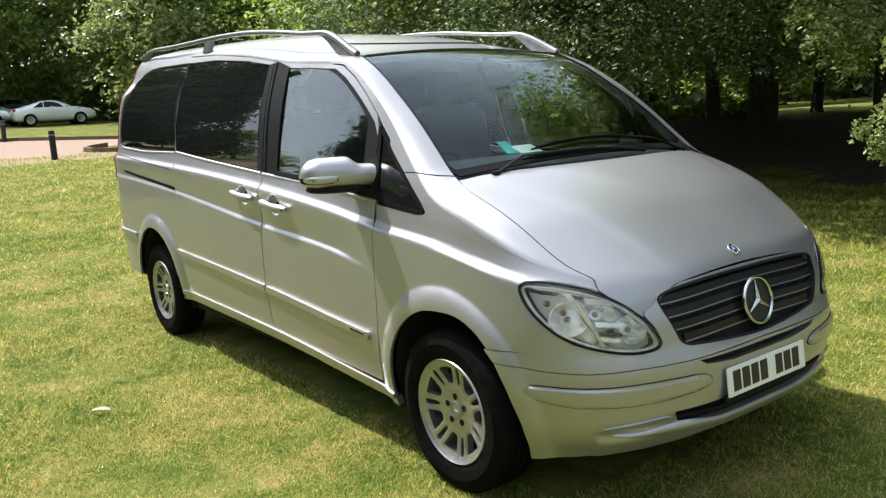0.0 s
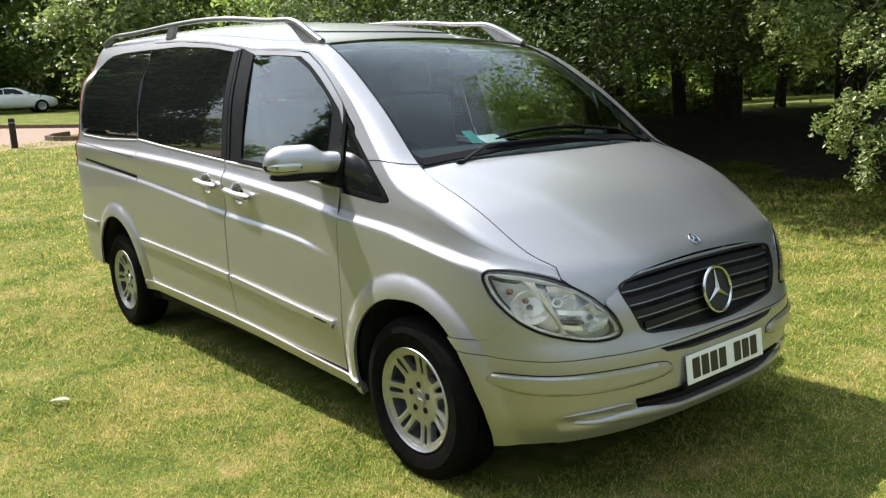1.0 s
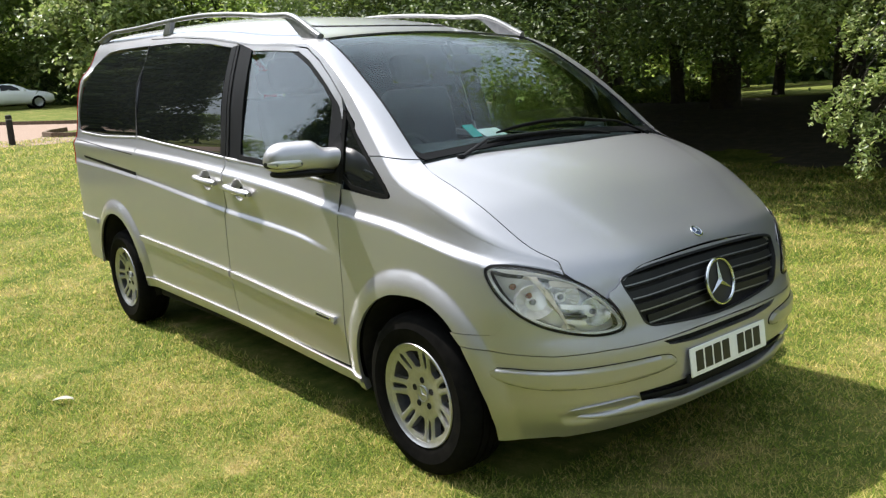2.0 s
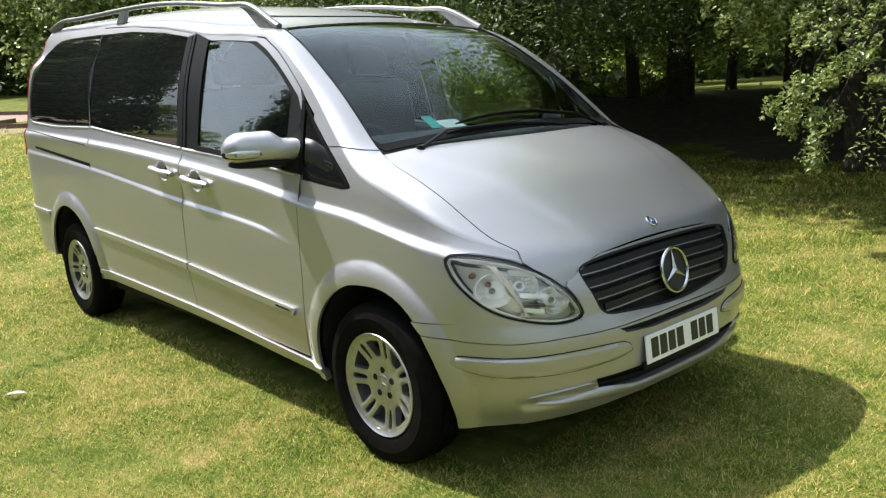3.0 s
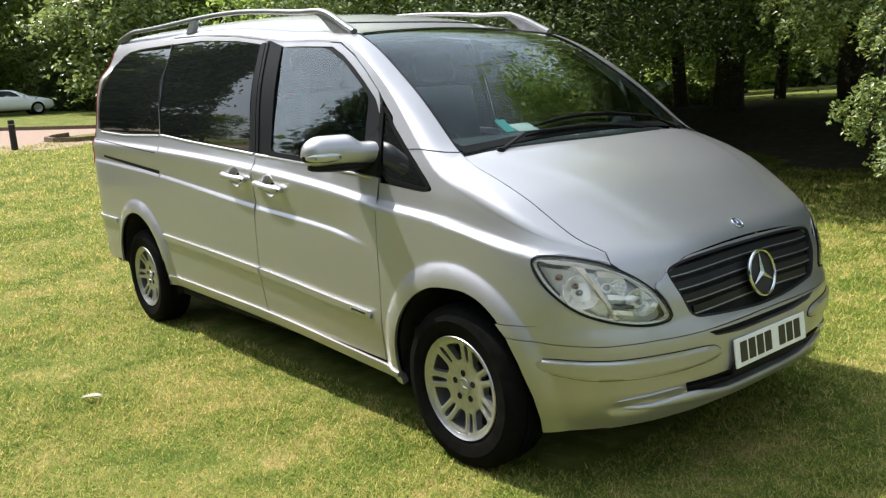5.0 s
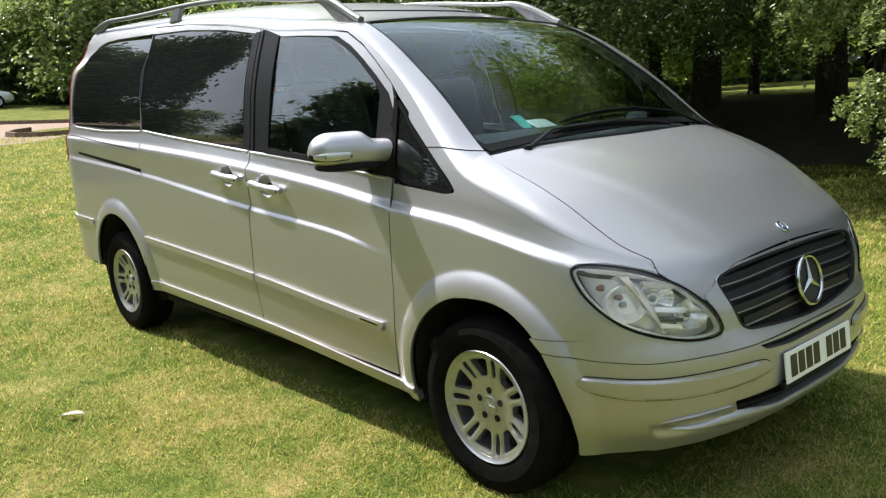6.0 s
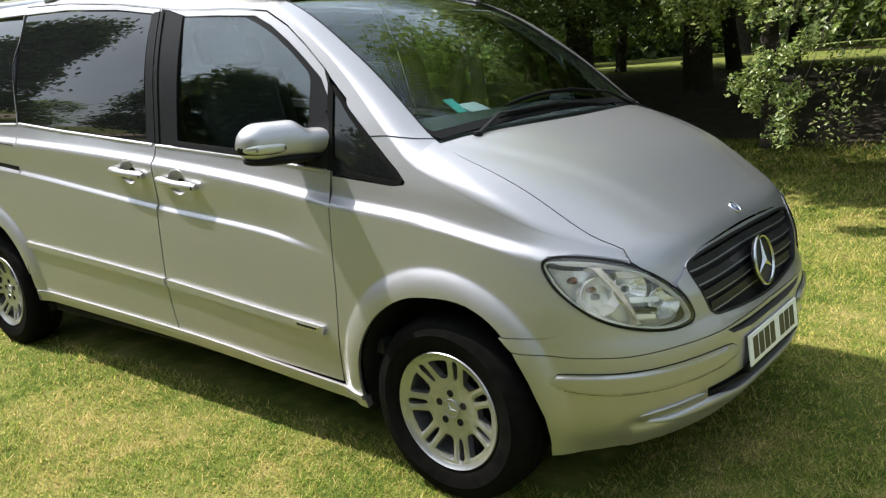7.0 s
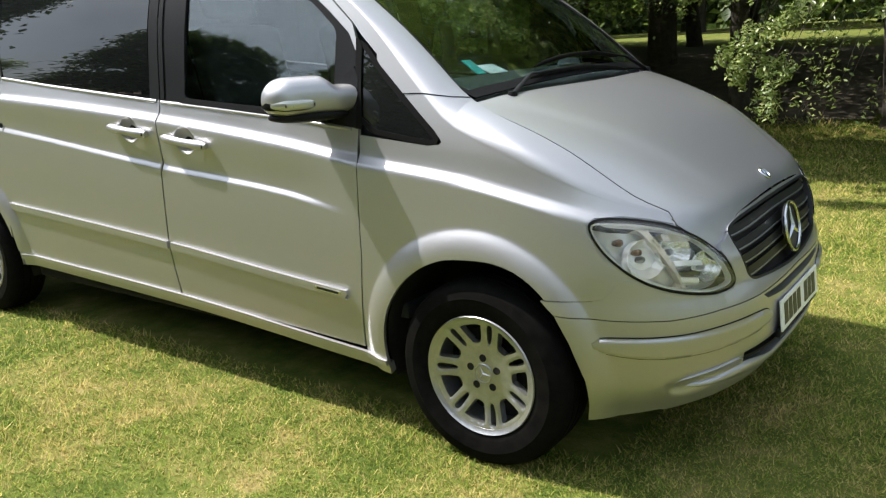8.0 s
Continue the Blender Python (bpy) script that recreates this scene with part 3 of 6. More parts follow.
# pillar base with the small fixed window, and the wing
qwin = [(-0.422, belt(-0.42) + 0.006), (-0.434, 1.30), (-0.450, 1.458), (-0.40, 1.426), (-0.345, 1.361), (-0.25, 1.278), (-0.10, 1.15), (-0.075, 1.122), (-0.12, 1.113)]
panel("pillar_base", skin, [(PILLAR_SEAM, eaves(PILLAR_SEAM) - 0.0085), (-0.1245, 1.1835), (-0.25, 1.291), (-0.345, 1.373), (-0.36, 1.39), (-0.37, eaves(-0.37))] + under_eaves(-0.34, PILLAR_SEAM, 8), PAINT, van, gap=0, sides=BOTH)
for d, ob in zip(BOTH, panel("quarter_window", skin, rounded(qwin, 1), PRIVACY, van, out=-0.004, sides=BOTH, label="small dark fixed window")):
    rim = rounded(qwin, 1)
    panel("window_seal", skin, shrink(rim, -0.006), SEAL, ob, [shrink(rim, 0.012)], gap=0, out=0.0, sides=(d,))
    panel("window_seal", skin, [(-0.404, belt(-0.41) + 0.006), (-0.420, 1.30), (-0.432, 1.44), (-0.447, 1.462), (-0.462, 1.47), (-0.446, 1.30), (-0.434, belt(-0.43) + 0.006)], SEAL, ob, gap=0, out=0.003, lip=0.004, sides=(d,))

LAMP = rounded([(0.456, 0.880), (0.500, 0.899), (0.60, 0.896), (0.70, 0.882), (0.80, 0.861), (0.905, 0.817), (0.980, 0.757), (1.022, 0.702), (1.040, 0.664), (1.015, 0.646), (0.92, 0.641), (0.82, 0.654), (0.70, 0.679), (0.61, 0.711), (0.543, 0.751), (0.482, 0.810)], 2)
wing = [(-0.4165, 1.135), (-0.4085, 1.017), (-0.4155, 0.70), (-0.4535, 0.36), (-0.4585, 0.285), (-0.335, 0.262)] + arc(ARCH_F, 192, 49, 26) + [(0.40, 0.646), (0.465, 0.656), (0.531, 0.717), (0.521, 0.745), (0.473, 0.806), (0.452, 0.863), (0.459, 0.889), (0.496, 0.9045), (0.60, 0.905), (0.70, 0.8915), (0.80, 0.8705), (0.812, min(0.8675, eaves(0.812) - 0.001))] + under_eaves(0.809, PILLAR_SEAM, 25) + [(PILLAR_SEAM, eaves(PILLAR_SEAM) - 0.0085), (-0.1245, 1.1835), (-0.10, 1.163), (-0.075, 1.137), (-0.062, 1.122), (-0.07, 1.113), (-0.12, 1.108)]
panel("front_wing", skin, wing, PAINT, van, sides=BOTH, res=0.03)
def flowing(line, times=2):
    """Cuts the corners of an open line."""
    for _ in range(times):
        out = [line[0]]
        for (x0, y0), (x1, y1) in zip(line, line[1:]):
            out += [(x0 * 0.75 + x1 * 0.25, y0 * 0.75 + y1 * 0.25), (x0 * 0.25 + x1 * 0.75, y0 * 0.25 + y1 * 0.75)]
        line = out + [line[-1]]
    return line


GRILLE_EDGE = flowing([(MID, 0.853), (1.40, 0.853), (1.20, 0.846), (1.070, 0.828), (1.070, 0.790), (1.106, 0.708), (1.140, 0.636), (1.254, 0.626), (1.47, 0.608), (MID, 0.608)])
bumper_top = [(0.262, 0.6452), (0.40, 0.6452), (0.4662, 0.6550), (0.5310, 0.7152), (0.56, 0.7185), (0.615, 0.7005), (0.70, 0.671), (0.82, 0.646), (0.92, 0.633), (1.02, 0.638), (1.048, 0.664), (1.030, 0.710), (0.990, 0.766), (1.002, 0.784), (1.035, 0.792), (1.066, 0.808), (1.090, 0.825), (1.20, 0.853), (1.40, 0.862), (MID, 0.864)] + GRILLE_EDGE + [(MID, 0.5905), (1.17, 0.5865), (0.92, 0.5895), (0.70, 0.5835), (0.48, 0.5885), (0.300, 0.6005)]
panel("nose_panel", skin, bumper_top, PAINT, van, sides=BOTH, gap=0.0004, res=0.03, joined=True)
bumper_low = [(0.302, 0.598), (0.48, 0.586), (0.70, 0.581), (0.92, 0.587), (1.17, 0.584), (1.40, 0.586), (MID, 0.588), (MID, 0.574), (1.35, 0.574), (1.195, 0.577), (1.232, 0.556), (1.37, 0.542), (MID, 0.542), (MID, 0.404), (1.30, 0.406), (1.051, 0.408), (1.065, 0.366), (1.31, 0.335), (MID, 0.335), (MID, 0.285), (1.22, 0.288), (1.0, 0.278), (0.81, 0.262), (0.57, 0.232), (0.436, 0.214), (0.425, 0.28), (0.40, 0.38), (0.350, 0.505), (0.312, 0.575)]


def bumper_skin(s, z):
    """The bumper's face: a rolled step under the slim rubbing strip and a tucked lower edge."""
    x, y, z = flank(s, z)
    y -= relief(x, z) * step(0.95, 0.55, s)
    u = 0.010 * (1 - step(0.30, 0.37, z)) if s > 0.7 else 0.0
    groove = 0.012 * math.exp(-((z - 0.345 - 0.03 * step(0.7, 1.1, s)) / 0.018) ** 2) * step(0.66, 0.76, s)
    n = Vector((x / 0.87 ** 2 if x > 0 else 0, y / 0.9, 0)).normalized()
    u -= 0.022 * step(0.40, 0.24, z) ** 1.5
    return (x + n.x * (u - groove), y + n.y * (u - groove), z)


def pillowed(rims, rise, edge, under=flank):
    """A face raised from the skin that rounds down over its rims."""
    p0 = np.array([p for r in rims for p in r])
    p1 = np.array([p for r in rims for p in r[1:] + r[:1]])
    run_ = p1 - p0
    long2 = np.maximum(1e-12, np.sum(run_ ** 2, axis=1))

    def face(s, z):
        q = np.array((s, z))
        t = np.clip(np.sum((q - p0) * run_, axis=1) / long2, 0, 1)
        d = min(1.0, math.sqrt(np.min(np.sum((p0 + run_ * t[:, None] - q) ** 2, axis=1))) / edge)
        h = rise * math.sqrt(max(0.0, 1 - (1 - d) ** 2))
        x, y, z = under(s, z)
        if under is flank:
            n = Vector((x / 0.87 ** 2 if x > 0 else 0, y / 0.9, 0)).normalized()
            return (x + n.x * h, y + n.y * h, z)
        return (x, y - h, z)
    return face


front_bumper = panel("front_bumper", bumper_skin, bumper_low, PAINT, van, sides=BOTH, gap=0.0004, res=0.025, joined=True, lip=0.03)[0]
tagged(front_bumper, "silver painted front bumper")
STRIP = [(0.395, 0.512), (0.430, 0.533), (0.70, 0.528), (0.95, 0.535), (1.195, 0.529), (1.247, 0.508), (1.247, 0.474), (1.072, 0.462), (0.818, 0.457), (0.63, 0.456), (0.488, 0.471), (0.408, 0.490)]
for d in BOTH:
    panel("bumper_strip", pillowed([rounded(STRIP, 2)], 0.012, 0.013), rounded(STRIP, 2), PAINT, front_bumper, out=0.004, gap=0.0, lip=0.010, res=0.009, sides=(d,), label="silver rubbing strip")
    panel("strip_seal", flank, shrink(rounded(STRIP, 2), -0.0026), SEAL, front_bumper, out=0.0025, gap=0, lip=0.004, sides=(d,))
    panel("lower_intake", flank, [(1.02, 0.42), (MID, 0.42), (MID, 0.32), (1.02, 0.34)], SHADE, front_bumper, out=-0.03, gap=0, sides=(d,), label="black intake")
    panel("intake_bar", flank, [(1.06, 0.390), (1.30, 0.376), (MID, 0.374), (MID, 0.364), (1.30, 0.366), (1.065, 0.379)], BLACK_TRIM, front_bumper, out=-0.006, gap=0, sides=(d,))
    panel("upper_slot", flank, [(1.15, 0.584), (MID, 0.584), (MID, 0.53), (1.15, 0.535)], SHADE, front_bumper, out=-0.03, gap=0, sides=(d,))

for d in BOTH:
    for tops, lows in (([(0.715, 0.346), (0.88, 0.353), (1.03, 0.366), (1.085, 0.364), (1.31, 0.337), (MID, 0.336)], [(0.715, 0.340), (0.85, 0.328), (1.0, 0.322), (1.10, 0.314), (1.22, 0.306), (MID, 0.300)]), ([(0.715, 0.356), (0.74, 0.374), (0.86, 0.391), (1.01, 0.400), (1.05, 0.388)], [(0.715, 0.354), (0.74, 0.362), (0.86, 0.378), (1.01, 0.388), (1.05, 0.384)])):
        V, F, n, m = [], [], 60, 8
        for i in range(n + 1):
            s = tops[0][0] + (tops[-1][0] - tops[0][0]) * i / n
            fade = min(1.0, 0.15 + 6 * i / n)
            for k in range(m + 1):
                t = k / m
                x, y, z = bumper_skin(s, hermite(lows, s) * (1 - t) + hermite(tops, s) * t)
                h = -0.002 + 0.009 * fade * math.sqrt(max(0.0, 1 - (2 * t - 1) ** 2))
                nn = Vector((x / 0.87 ** 2, y / 0.9, 0)).normalized()
                V.append((x + nn.x * h, d * (y + nn.y * h), z))
        for i in range(n):
            for k in range(m):
                q = (i * (m + 1) + k, (i + 1) * (m + 1) + k, (i + 1) * (m + 1) + k + 1, i * (m + 1) + k + 1)
                F.append(q if d > 0 else q[::-1])
        me = bpy.data.meshes.new("bumper_lip")
        me.from_pydata(V, [], F)
        me.polygons.foreach_set("use_smooth", [True] * len(F))
        part("bumper_lip", me, PAINT, front_bumper, "moulded lower lip")

surround = [b if b[0] < 0.81 or b[1] < 0.72 else a for a, b in zip(shrink(LAMP, -0.007), shrink(LAMP, -0.032))]
panel("lamp_surround", flank, surround, PAINT, van, [shrink(LAMP, -0.003)], gap=0, out=-0.0035, lip=0.002, res=0.02, sides=BOTH)

panel("lamp_surround", flank, [(0.43, 0.63), (0.56, 0.63), (0.585, 0.70), (0.56, 0.712), (0.50, 0.78), (0.46, 0.80), (0.43, 0.70)], PAINT, van, gap=0, out=-0.0015, lip=0.002, res=0.02, sides=BOTH)

# rounded edge along bonnet, screen pillar and roof
def edge_strip(name, lo, hi, side):
    rows = [r for r in ROUND if lo <= r[0] <= hi]
    V, F, m = [], [], 14
    for s, z0, e, p2 in rows:
        p0, p1, p2 = Vector(skin(s, z0)), Vector(e), Vector(p2)
        V.append(Vector(skin(s, z0 - 0.014)) + Vector((0, 0.0022, 0)))
        for k in range(m):
            t = k / (m - 1)
            a, b, c = (1 - t) ** 2, 2 * t * (1 - t) * (1 + 1.3 * step(-0.02, 0.25, s)), t * t
            V.append((p0 * a + p1 * b + p2 * c) / (a + b + c))
    for i in range(len(rows) - 1):
        for k in range(m):
            a = i * (m + 1) + k
            F.append((a, a + m + 1, a + m + 2, a + 1))
    if side < 0:
        V, F = [Vector((v.x, -v.y, v.z)) for v in V], [f[::-1] for f in F]
    me = bpy.data.meshes.new(name)
    me.from_pydata([tuple(v) for v in V], [], F)
    me.polygons.foreach_set("use_smooth", [True] * len(F))
    return part(name, me, PAINT, van)


for d in BOTH:
    edge_strip("wing_top", PILLAR_SEAM, 0.812, d)
    edge_strip("screen_pillar", ROOF_SEAM, PILLAR_SEAM, d)
    edge_strip("roof_edge", -4.5, ROOF_SEAM, d)

# joint between the wing and the screen pillar
for d in BOTH:
    seam = [Vector(skin(-0.238 + 0.026 * k, 1.276 + (eaves(-0.16) - 1.276) * k / 3)) for k in range(3)]
    for k in range(13):
        t = k / 12
        sq = -0.16 + 0.13 * t
        near_ = [(a, b) for a, b in zip(ROUND, ROUND[1:]) if a[0] <= sq <= b[0]][0]
        w_ = (sq - near_[0][0]) / (near_[1][0] - near_[0][0])
        ends = [Vector(skin(q[0], q[1])) * (1 - t) ** 2 + Vector(q[2]) * 2 * t * (1 - t) + Vector(q[3]) * t * t for q in near_]
        seam.append(ends[0].lerp(ends[1], w_))
    seam = [v + Vector((0, -0.0006, 0.0006)) for v in seam]
    bm = bmesh.new()
    tube(bm, [(v.x, v.y * d, v.z) for v in seam], 0.0018, 6)
    part("pillar_joint", bm, SEAL, van)

# bonnet, screen, roof
shut = [(r[3][0], r[3][1]) for r in ROUND if -0.02 <= r[0] <= 0.81]
front = []
for s in np.linspace(0.816, MID, 80):
    z = hermite([(0.80, 0.866), (0.905, 0.826), (0.975, 0.792), (1.03, 0.794), (1.085, 0.822), (1.2, 0.853), (1.6, 0.864)], s)
    x, y, _ = flank(s, z)
    front.append((x, y))
rear = [(-0.02 + 0.12 * (1 - (y / 0.765) ** 2), y) for y in np.linspace(0, -0.76, 10)]
half = shut + front
bonnet_plan = half + [(x, -y) for x, y in half[::-1][1:]] + [(x, -y) for x, y in rear[::-1]] + rear[1:]


def top_face(f):
    return lambda x, y: (x, y, f(x, y))


bonnet = panel("bonnet", top_face(bonnet_z), bonnet_plan, PAINT, van, gap=0.0035, res=0.024, lip=0.012)[0]
edge = [(r[3][0], r[3][1] + 0.004) for r in ROUND if -0.84 < r[0] < -0.03][::-1]
base = [(-0.035 + 0.085 * (1 - (y / 0.765) ** 2), y) for y in np.linspace(-0.74, 0.74, 15)]
head = [(-0.86 - 0.035 * (1 - (y / 0.66) ** 2), y) for y in np.linspace(0.64, -0.64, 13)]
screen_plan = base + [(x, -y) for x, y in edge] + head + edge[::-1]
screen = panel("windscreen", top_face(screen_z), screen_plan, SCREEN, van, gap=0, res=0.05, out=-0.006, lip=0.005, label="greenish laminated windscreen", solid=True)[0]
inner_plan = [(x - 0.022 * step(-0.13, -0.05, x), y) for x, y in shrink(screen_plan, 0.007)]
panel("screen_border", top_face(screen_z), shrink(screen_plan, -0.004), BLACK_TRIM, screen, [inner_plan], gap=0, out=-0.001, lip=0.003)
roof_side = [(r[3][0], r[3][1]) for r in ROUND if r[0] < -0.86]
roof_plan = [(x, y) for x, y in roof_side] + [(-0.865 - 0.035 * (1 - (y / 0.66) ** 2), y) for y in np.linspace(-0.655, 0.655, 13)] + [(x, -y) for x, y in roof_side[::-1]]
panel("roof", top_face(screen_z), roof_plan, PAINT, van, gap=0, res=0.07, lip=0.01)
sunroof = rounded([(-1.06, -0.42), (-1.06, 0.42), (-1.62, 0.42), (-1.62, -0.42)], 3)
pane_ = panel("sunroof", top_face(screen_z), sunroof, PAINT, van, gap=0, res=0.08, out=0.006, lip=0.010, label="closed sunroof panel")[0]
panel("sunroof_seal", top_face(screen_z), shrink(sunroof, -0.009), SEAL, pane_, [shrink(sunroof, -0.001)], gap=0, res=0.08, out=0.003, lip=0.006)
cowl_plan = [(-0.12 + 0.10 * (1 - (y / 0.78) ** 2), y) for y in np.linspace(-0.77, 0.77, 15)] + [(0.01 + 0.14 * (1 - (y / 0.78) ** 2), y) for y in np.linspace(0.77, -0.77, 15)]
cowl = panel("cowl", top_face(lambda x, y: bonnet_z(x, y) - 0.03), cowl_plan, BLACK_TRIM, van, gap=0, res=0.06, lip=0.05, label="black plastic cowl below the windscreen")[0]
for k in range(5):
    y0 = -0.45 + 0.2 * k
    bm = bmesh.new()
    tube(bm, [(-0.05 + 0.12 * (1 - (yy / 0.77) ** 2), yy, bonnet_z(-0.05 + 0.12 * (1 - (yy / 0.77) ** 2), yy) - 0.031) for yy in (y0, y0 + 0.08, y0 + 0.16)], 0.008, 6)
    part("cowl_slat", bm, BLACK_TRIM, cowl)

# dark inner shell behind the gaps, floor, wheel housings, tailgate
shell = [(-4.34, 0.44), (-3.80, 0.42)] + arc((ARCH_R[0], ARCH_R[1], ARCH_R[2] + 0.012), 176, 4, 20) + [(-2.87, 0.40), (-0.5, 0.29), (-0.35, 0.27)] + arc((ARCH_F[0], ARCH_F[1], ARCH_F[2] + 0.012), 190, 42, 20) + [(0.37, 0.5), (0.45, 0.24), (0.80, 0.275), (1.2, 0.295), (MID, 0.30), (MID, 0.84), (1.0, 0.80), (0.8, 0.86), (0.6, eaves(0.6) - 0.03), (0.2, eaves(0.2) - 0.03), (-0.02, 1.12), (-0.42, belt(-0.42) - 0.02), (-1.55, belt(-1.55) - 0.02), (-2.86, belt(-2.86) - 0.02), (-4.05, belt(-4.05) - 0.02), (-4.34, 1.42)]
panel("inner_shell", flank, shell, SHADE, van, [[(x, z) for x, z in shrink(LAMP, -0.004)]], gap=0, out=-0.028, res=0.07, lip=0.002, sides=BOTH)
bm = bmesh.new()
box(bm, (-4.25, -0.84, 0.36), (-2.9, 0.84, 0.46), 0.02)
box(bm, (-2.9, -0.86, 0.27), (-0.45, 0.86, 0.40), 0.02)
box(bm, (-0.3, -0.60, 0.25), (0.62, 0.60, 0.36), 0.03)
part("floor_pan", bm, SHADE, van)
for cx, cz, r in (ARCH_F, ARCH_R):
    for d in BOTH:
        bm = bmesh.new()
        ring = []
        for k in range(25):
            a = radians(-15 + 210 * k / 24)
            px, pz = cx + (r + 0.012) * math.cos(a) * (0.9 if cx > 0 and math.cos(a) > 0 else 1.0), cz + (r + 0.012) * math.sin(a)
            skin_y = abs(flank(s_of(px, -0.9, max(0.25, pz)), max(0.25, pz))[1])
            ring.append([bm.verts.new((px, d * y, pz)) for y in (min(0.925, skin_y - 0.012), 0.78, 0.60)])
        hub = bm.verts.new((cx, d * 0.58, cz))
        for a, b in zip(ring, ring[1:]):
            for i in range(2):
                bm.faces.new((a[i], a[i + 1], b[i + 1], b[i]))
            bm.faces.new((a[2], hub, b[2]))
        smooth(part("wheel_housing", bm, SHADE, van, "black wheel arch liner"))
bm = bmesh.new()
low = [Vector(flank(-4.379, z)) for z in np.linspace(0.45, 1.9, 14)]
for a, b in zip(low, low[1:]):
    q = [bm.verts.new(v) for v in (a, (a.x - 0.02, 0, a.z), (b.x - 0.02, 0, b.z), b)]
    p = [bm.verts.new((v.co.x, -v.co.y, v.co.z)) for v in q]
    bm.faces.new(q[::-1]), bm.faces.new(p)
bmesh.ops.remove_doubles(bm, verts=bm.verts[:], dist=0.0005)
smooth(part("tailgate", bm, PAINT, van))
for d in BOTH:
    panel("rear_corner", skin, [(-4.252, 1.14), (-4.24, 1.4), (-4.22, 1.7), (-4.182, 1.9), (-4.20, eaves(-4.2)), (-4.378, eaves(-4.37)), (-4.378, 0.46), (-4.302, 0.46), (-4.332, 0.80), (-4.302, 1.13)], PAINT, van, gap=0.001, sides=(d,))

# rolled edge of the bodywork below the side windows
for d in BOTH:
    k = 0 if d > 0 else 1
    for body, line_ in ((door_front[k], [(s, belt(s) + 0.002) for s in np.linspace(-0.45, -1.535, 20)]), (door_slide[k], [(s, float(np.interp(s, [-2.862, -2.4, -1.558], [1.355, 1.313, belt(-1.56) + 0.008])) - 0.005) for s in np.linspace(-1.565, -2.845, 22)]), (van, [(s, float(np.interp(s, [-4.0, -3.5, -2.872], [1.385, belt(-3.5), 1.350])) - 0.005) for s in np.linspace(-2.875, -4.0, 20)])):
        bm = bmesh.new()
        pts = []
        for s, z in line_:
            x, y, z = skin(s, z)
            pts.append((x, (y + 0.003) * d, z))
        tube(bm, pts, 0.009, 10)
        smooth(part("belt_edge", bm, PAINT, body), 60)

# sill mouldings and side rubbing strips
for d in BOTH:
    rub = [(s, hermite(RUB, s)) for s in np.linspace(-0.505, -1.545, 14)]
    for name, run_ in (("front", rub), ("rear", [(s, hermite(RUB, s)) for s in np.linspace(-1.568, -2.915, 18)]), ("tail", [(s, hermite(RUB, s)) for s in np.linspace(-3.80, -4.28, 8)])):
        body = door_front if name == "front" else door_slide
        lows = [(s, z - 0.034) for s, z in run_[::-1]]
        if name == "front":
            run_ = [(-0.515, run_[0][1] - 0.03), (-0.500, run_[0][1] - 0.012)] + run_
        strip = panel("rubbing_strip", skin, run_ + lows, PAINT, body[0 if d > 0 else 1] if name != "tail" else van, out=0.013, gap=0, lip=0.016, res=0.02, sides=(d,))[0]
        if name == "front":
            badge_ = panel("badge", skin, [(-0.535, 0.534), (-0.53, 0.548), (-0.66, 0.556), (-0.665, 0.542)], CHROME, body[0 if d > 0 else 1], out=0.0145, gap=0, lip=0.004, sides=(d,), label="small badge plate on the strip")
            panel("badge_face", skin, [(-0.545, 0.5375), (-0.543, 0.5455), (-0.652, 0.5525), (-0.655, 0.5445)], BLACK_TRIM, badge_[0], out=0.0155, gap=0, lip=0.002, sides=(d,))
    edge_line = [(s, sill(s) + 0.052) for s in np.linspace(-0.34, -2.88, 30)]
    panel("sill_moulding", skin, edge_line + [(s, z - 0.022) for s, z in edge_line[::-1]], PAINT, van, out=0.010, gap=0, lip=0.014, res=0.04, sides=(d,))
    panel("sill", skin, [(s, sill(s) + 0.03) for s in np.linspace(-0.34, -2.88, 20)] + [(s, sill(s) - 0.012) for s in np.linspace(-2.88, -0.34, 20)], PAINT, van, out=-0.004, gap=0, lip=0.03, res=0.05, sides=(d,))

# ---- the van's fittings ----
SATIN = material("satin_line", (0.30, 0.303, 0.308), 0.4, 0.8)
BADGE_GREY = material("grille_grey", (0.05, 0.051, 0.053), 0.45, Specular_IOR_Level=0.3)
speckle(BADGE_GREY, 70.0, [(0.3, (0.008, 0.008, 0.009)), (0.7, (0.014, 0.014, 0.015))])


def oriented(centre, facing, up=(0, 0, 1)):
    """A frame at centre whose -y axis points along facing."""
    f = Vector(facing).normalized()
    x = f.cross(Vector(up)).normalized() * -1
    z = x.cross(-f).normalized()
    m = Matrix((x, -f, z)).transposed().to_4x4()
    return Matrix.Translation(centre) @ m


def three_point(bm, r, depth, m):
    """Three tapered arms in a ring."""
    for k in range(3):
        a = radians(90 + 120 * k)
        tip, c = Vector((math.cos(a) * r, 0, math.sin(a) * r)), Vector((0, -depth, 0))
        l, q = [Vector((math.cos(a + s) * r * 0.16, 0, math.sin(a + s) * r * 0.16)) for s in (1.05, -1.05)]
        v = [bm.verts.new(m @ p) for p in (tip, l, q, c)]
        bm.faces.new((v[0], v[1], v[3])), bm.faces.new((v[0], v[3], v[2])), bm.faces.new((v[0], v[2], v[1]))


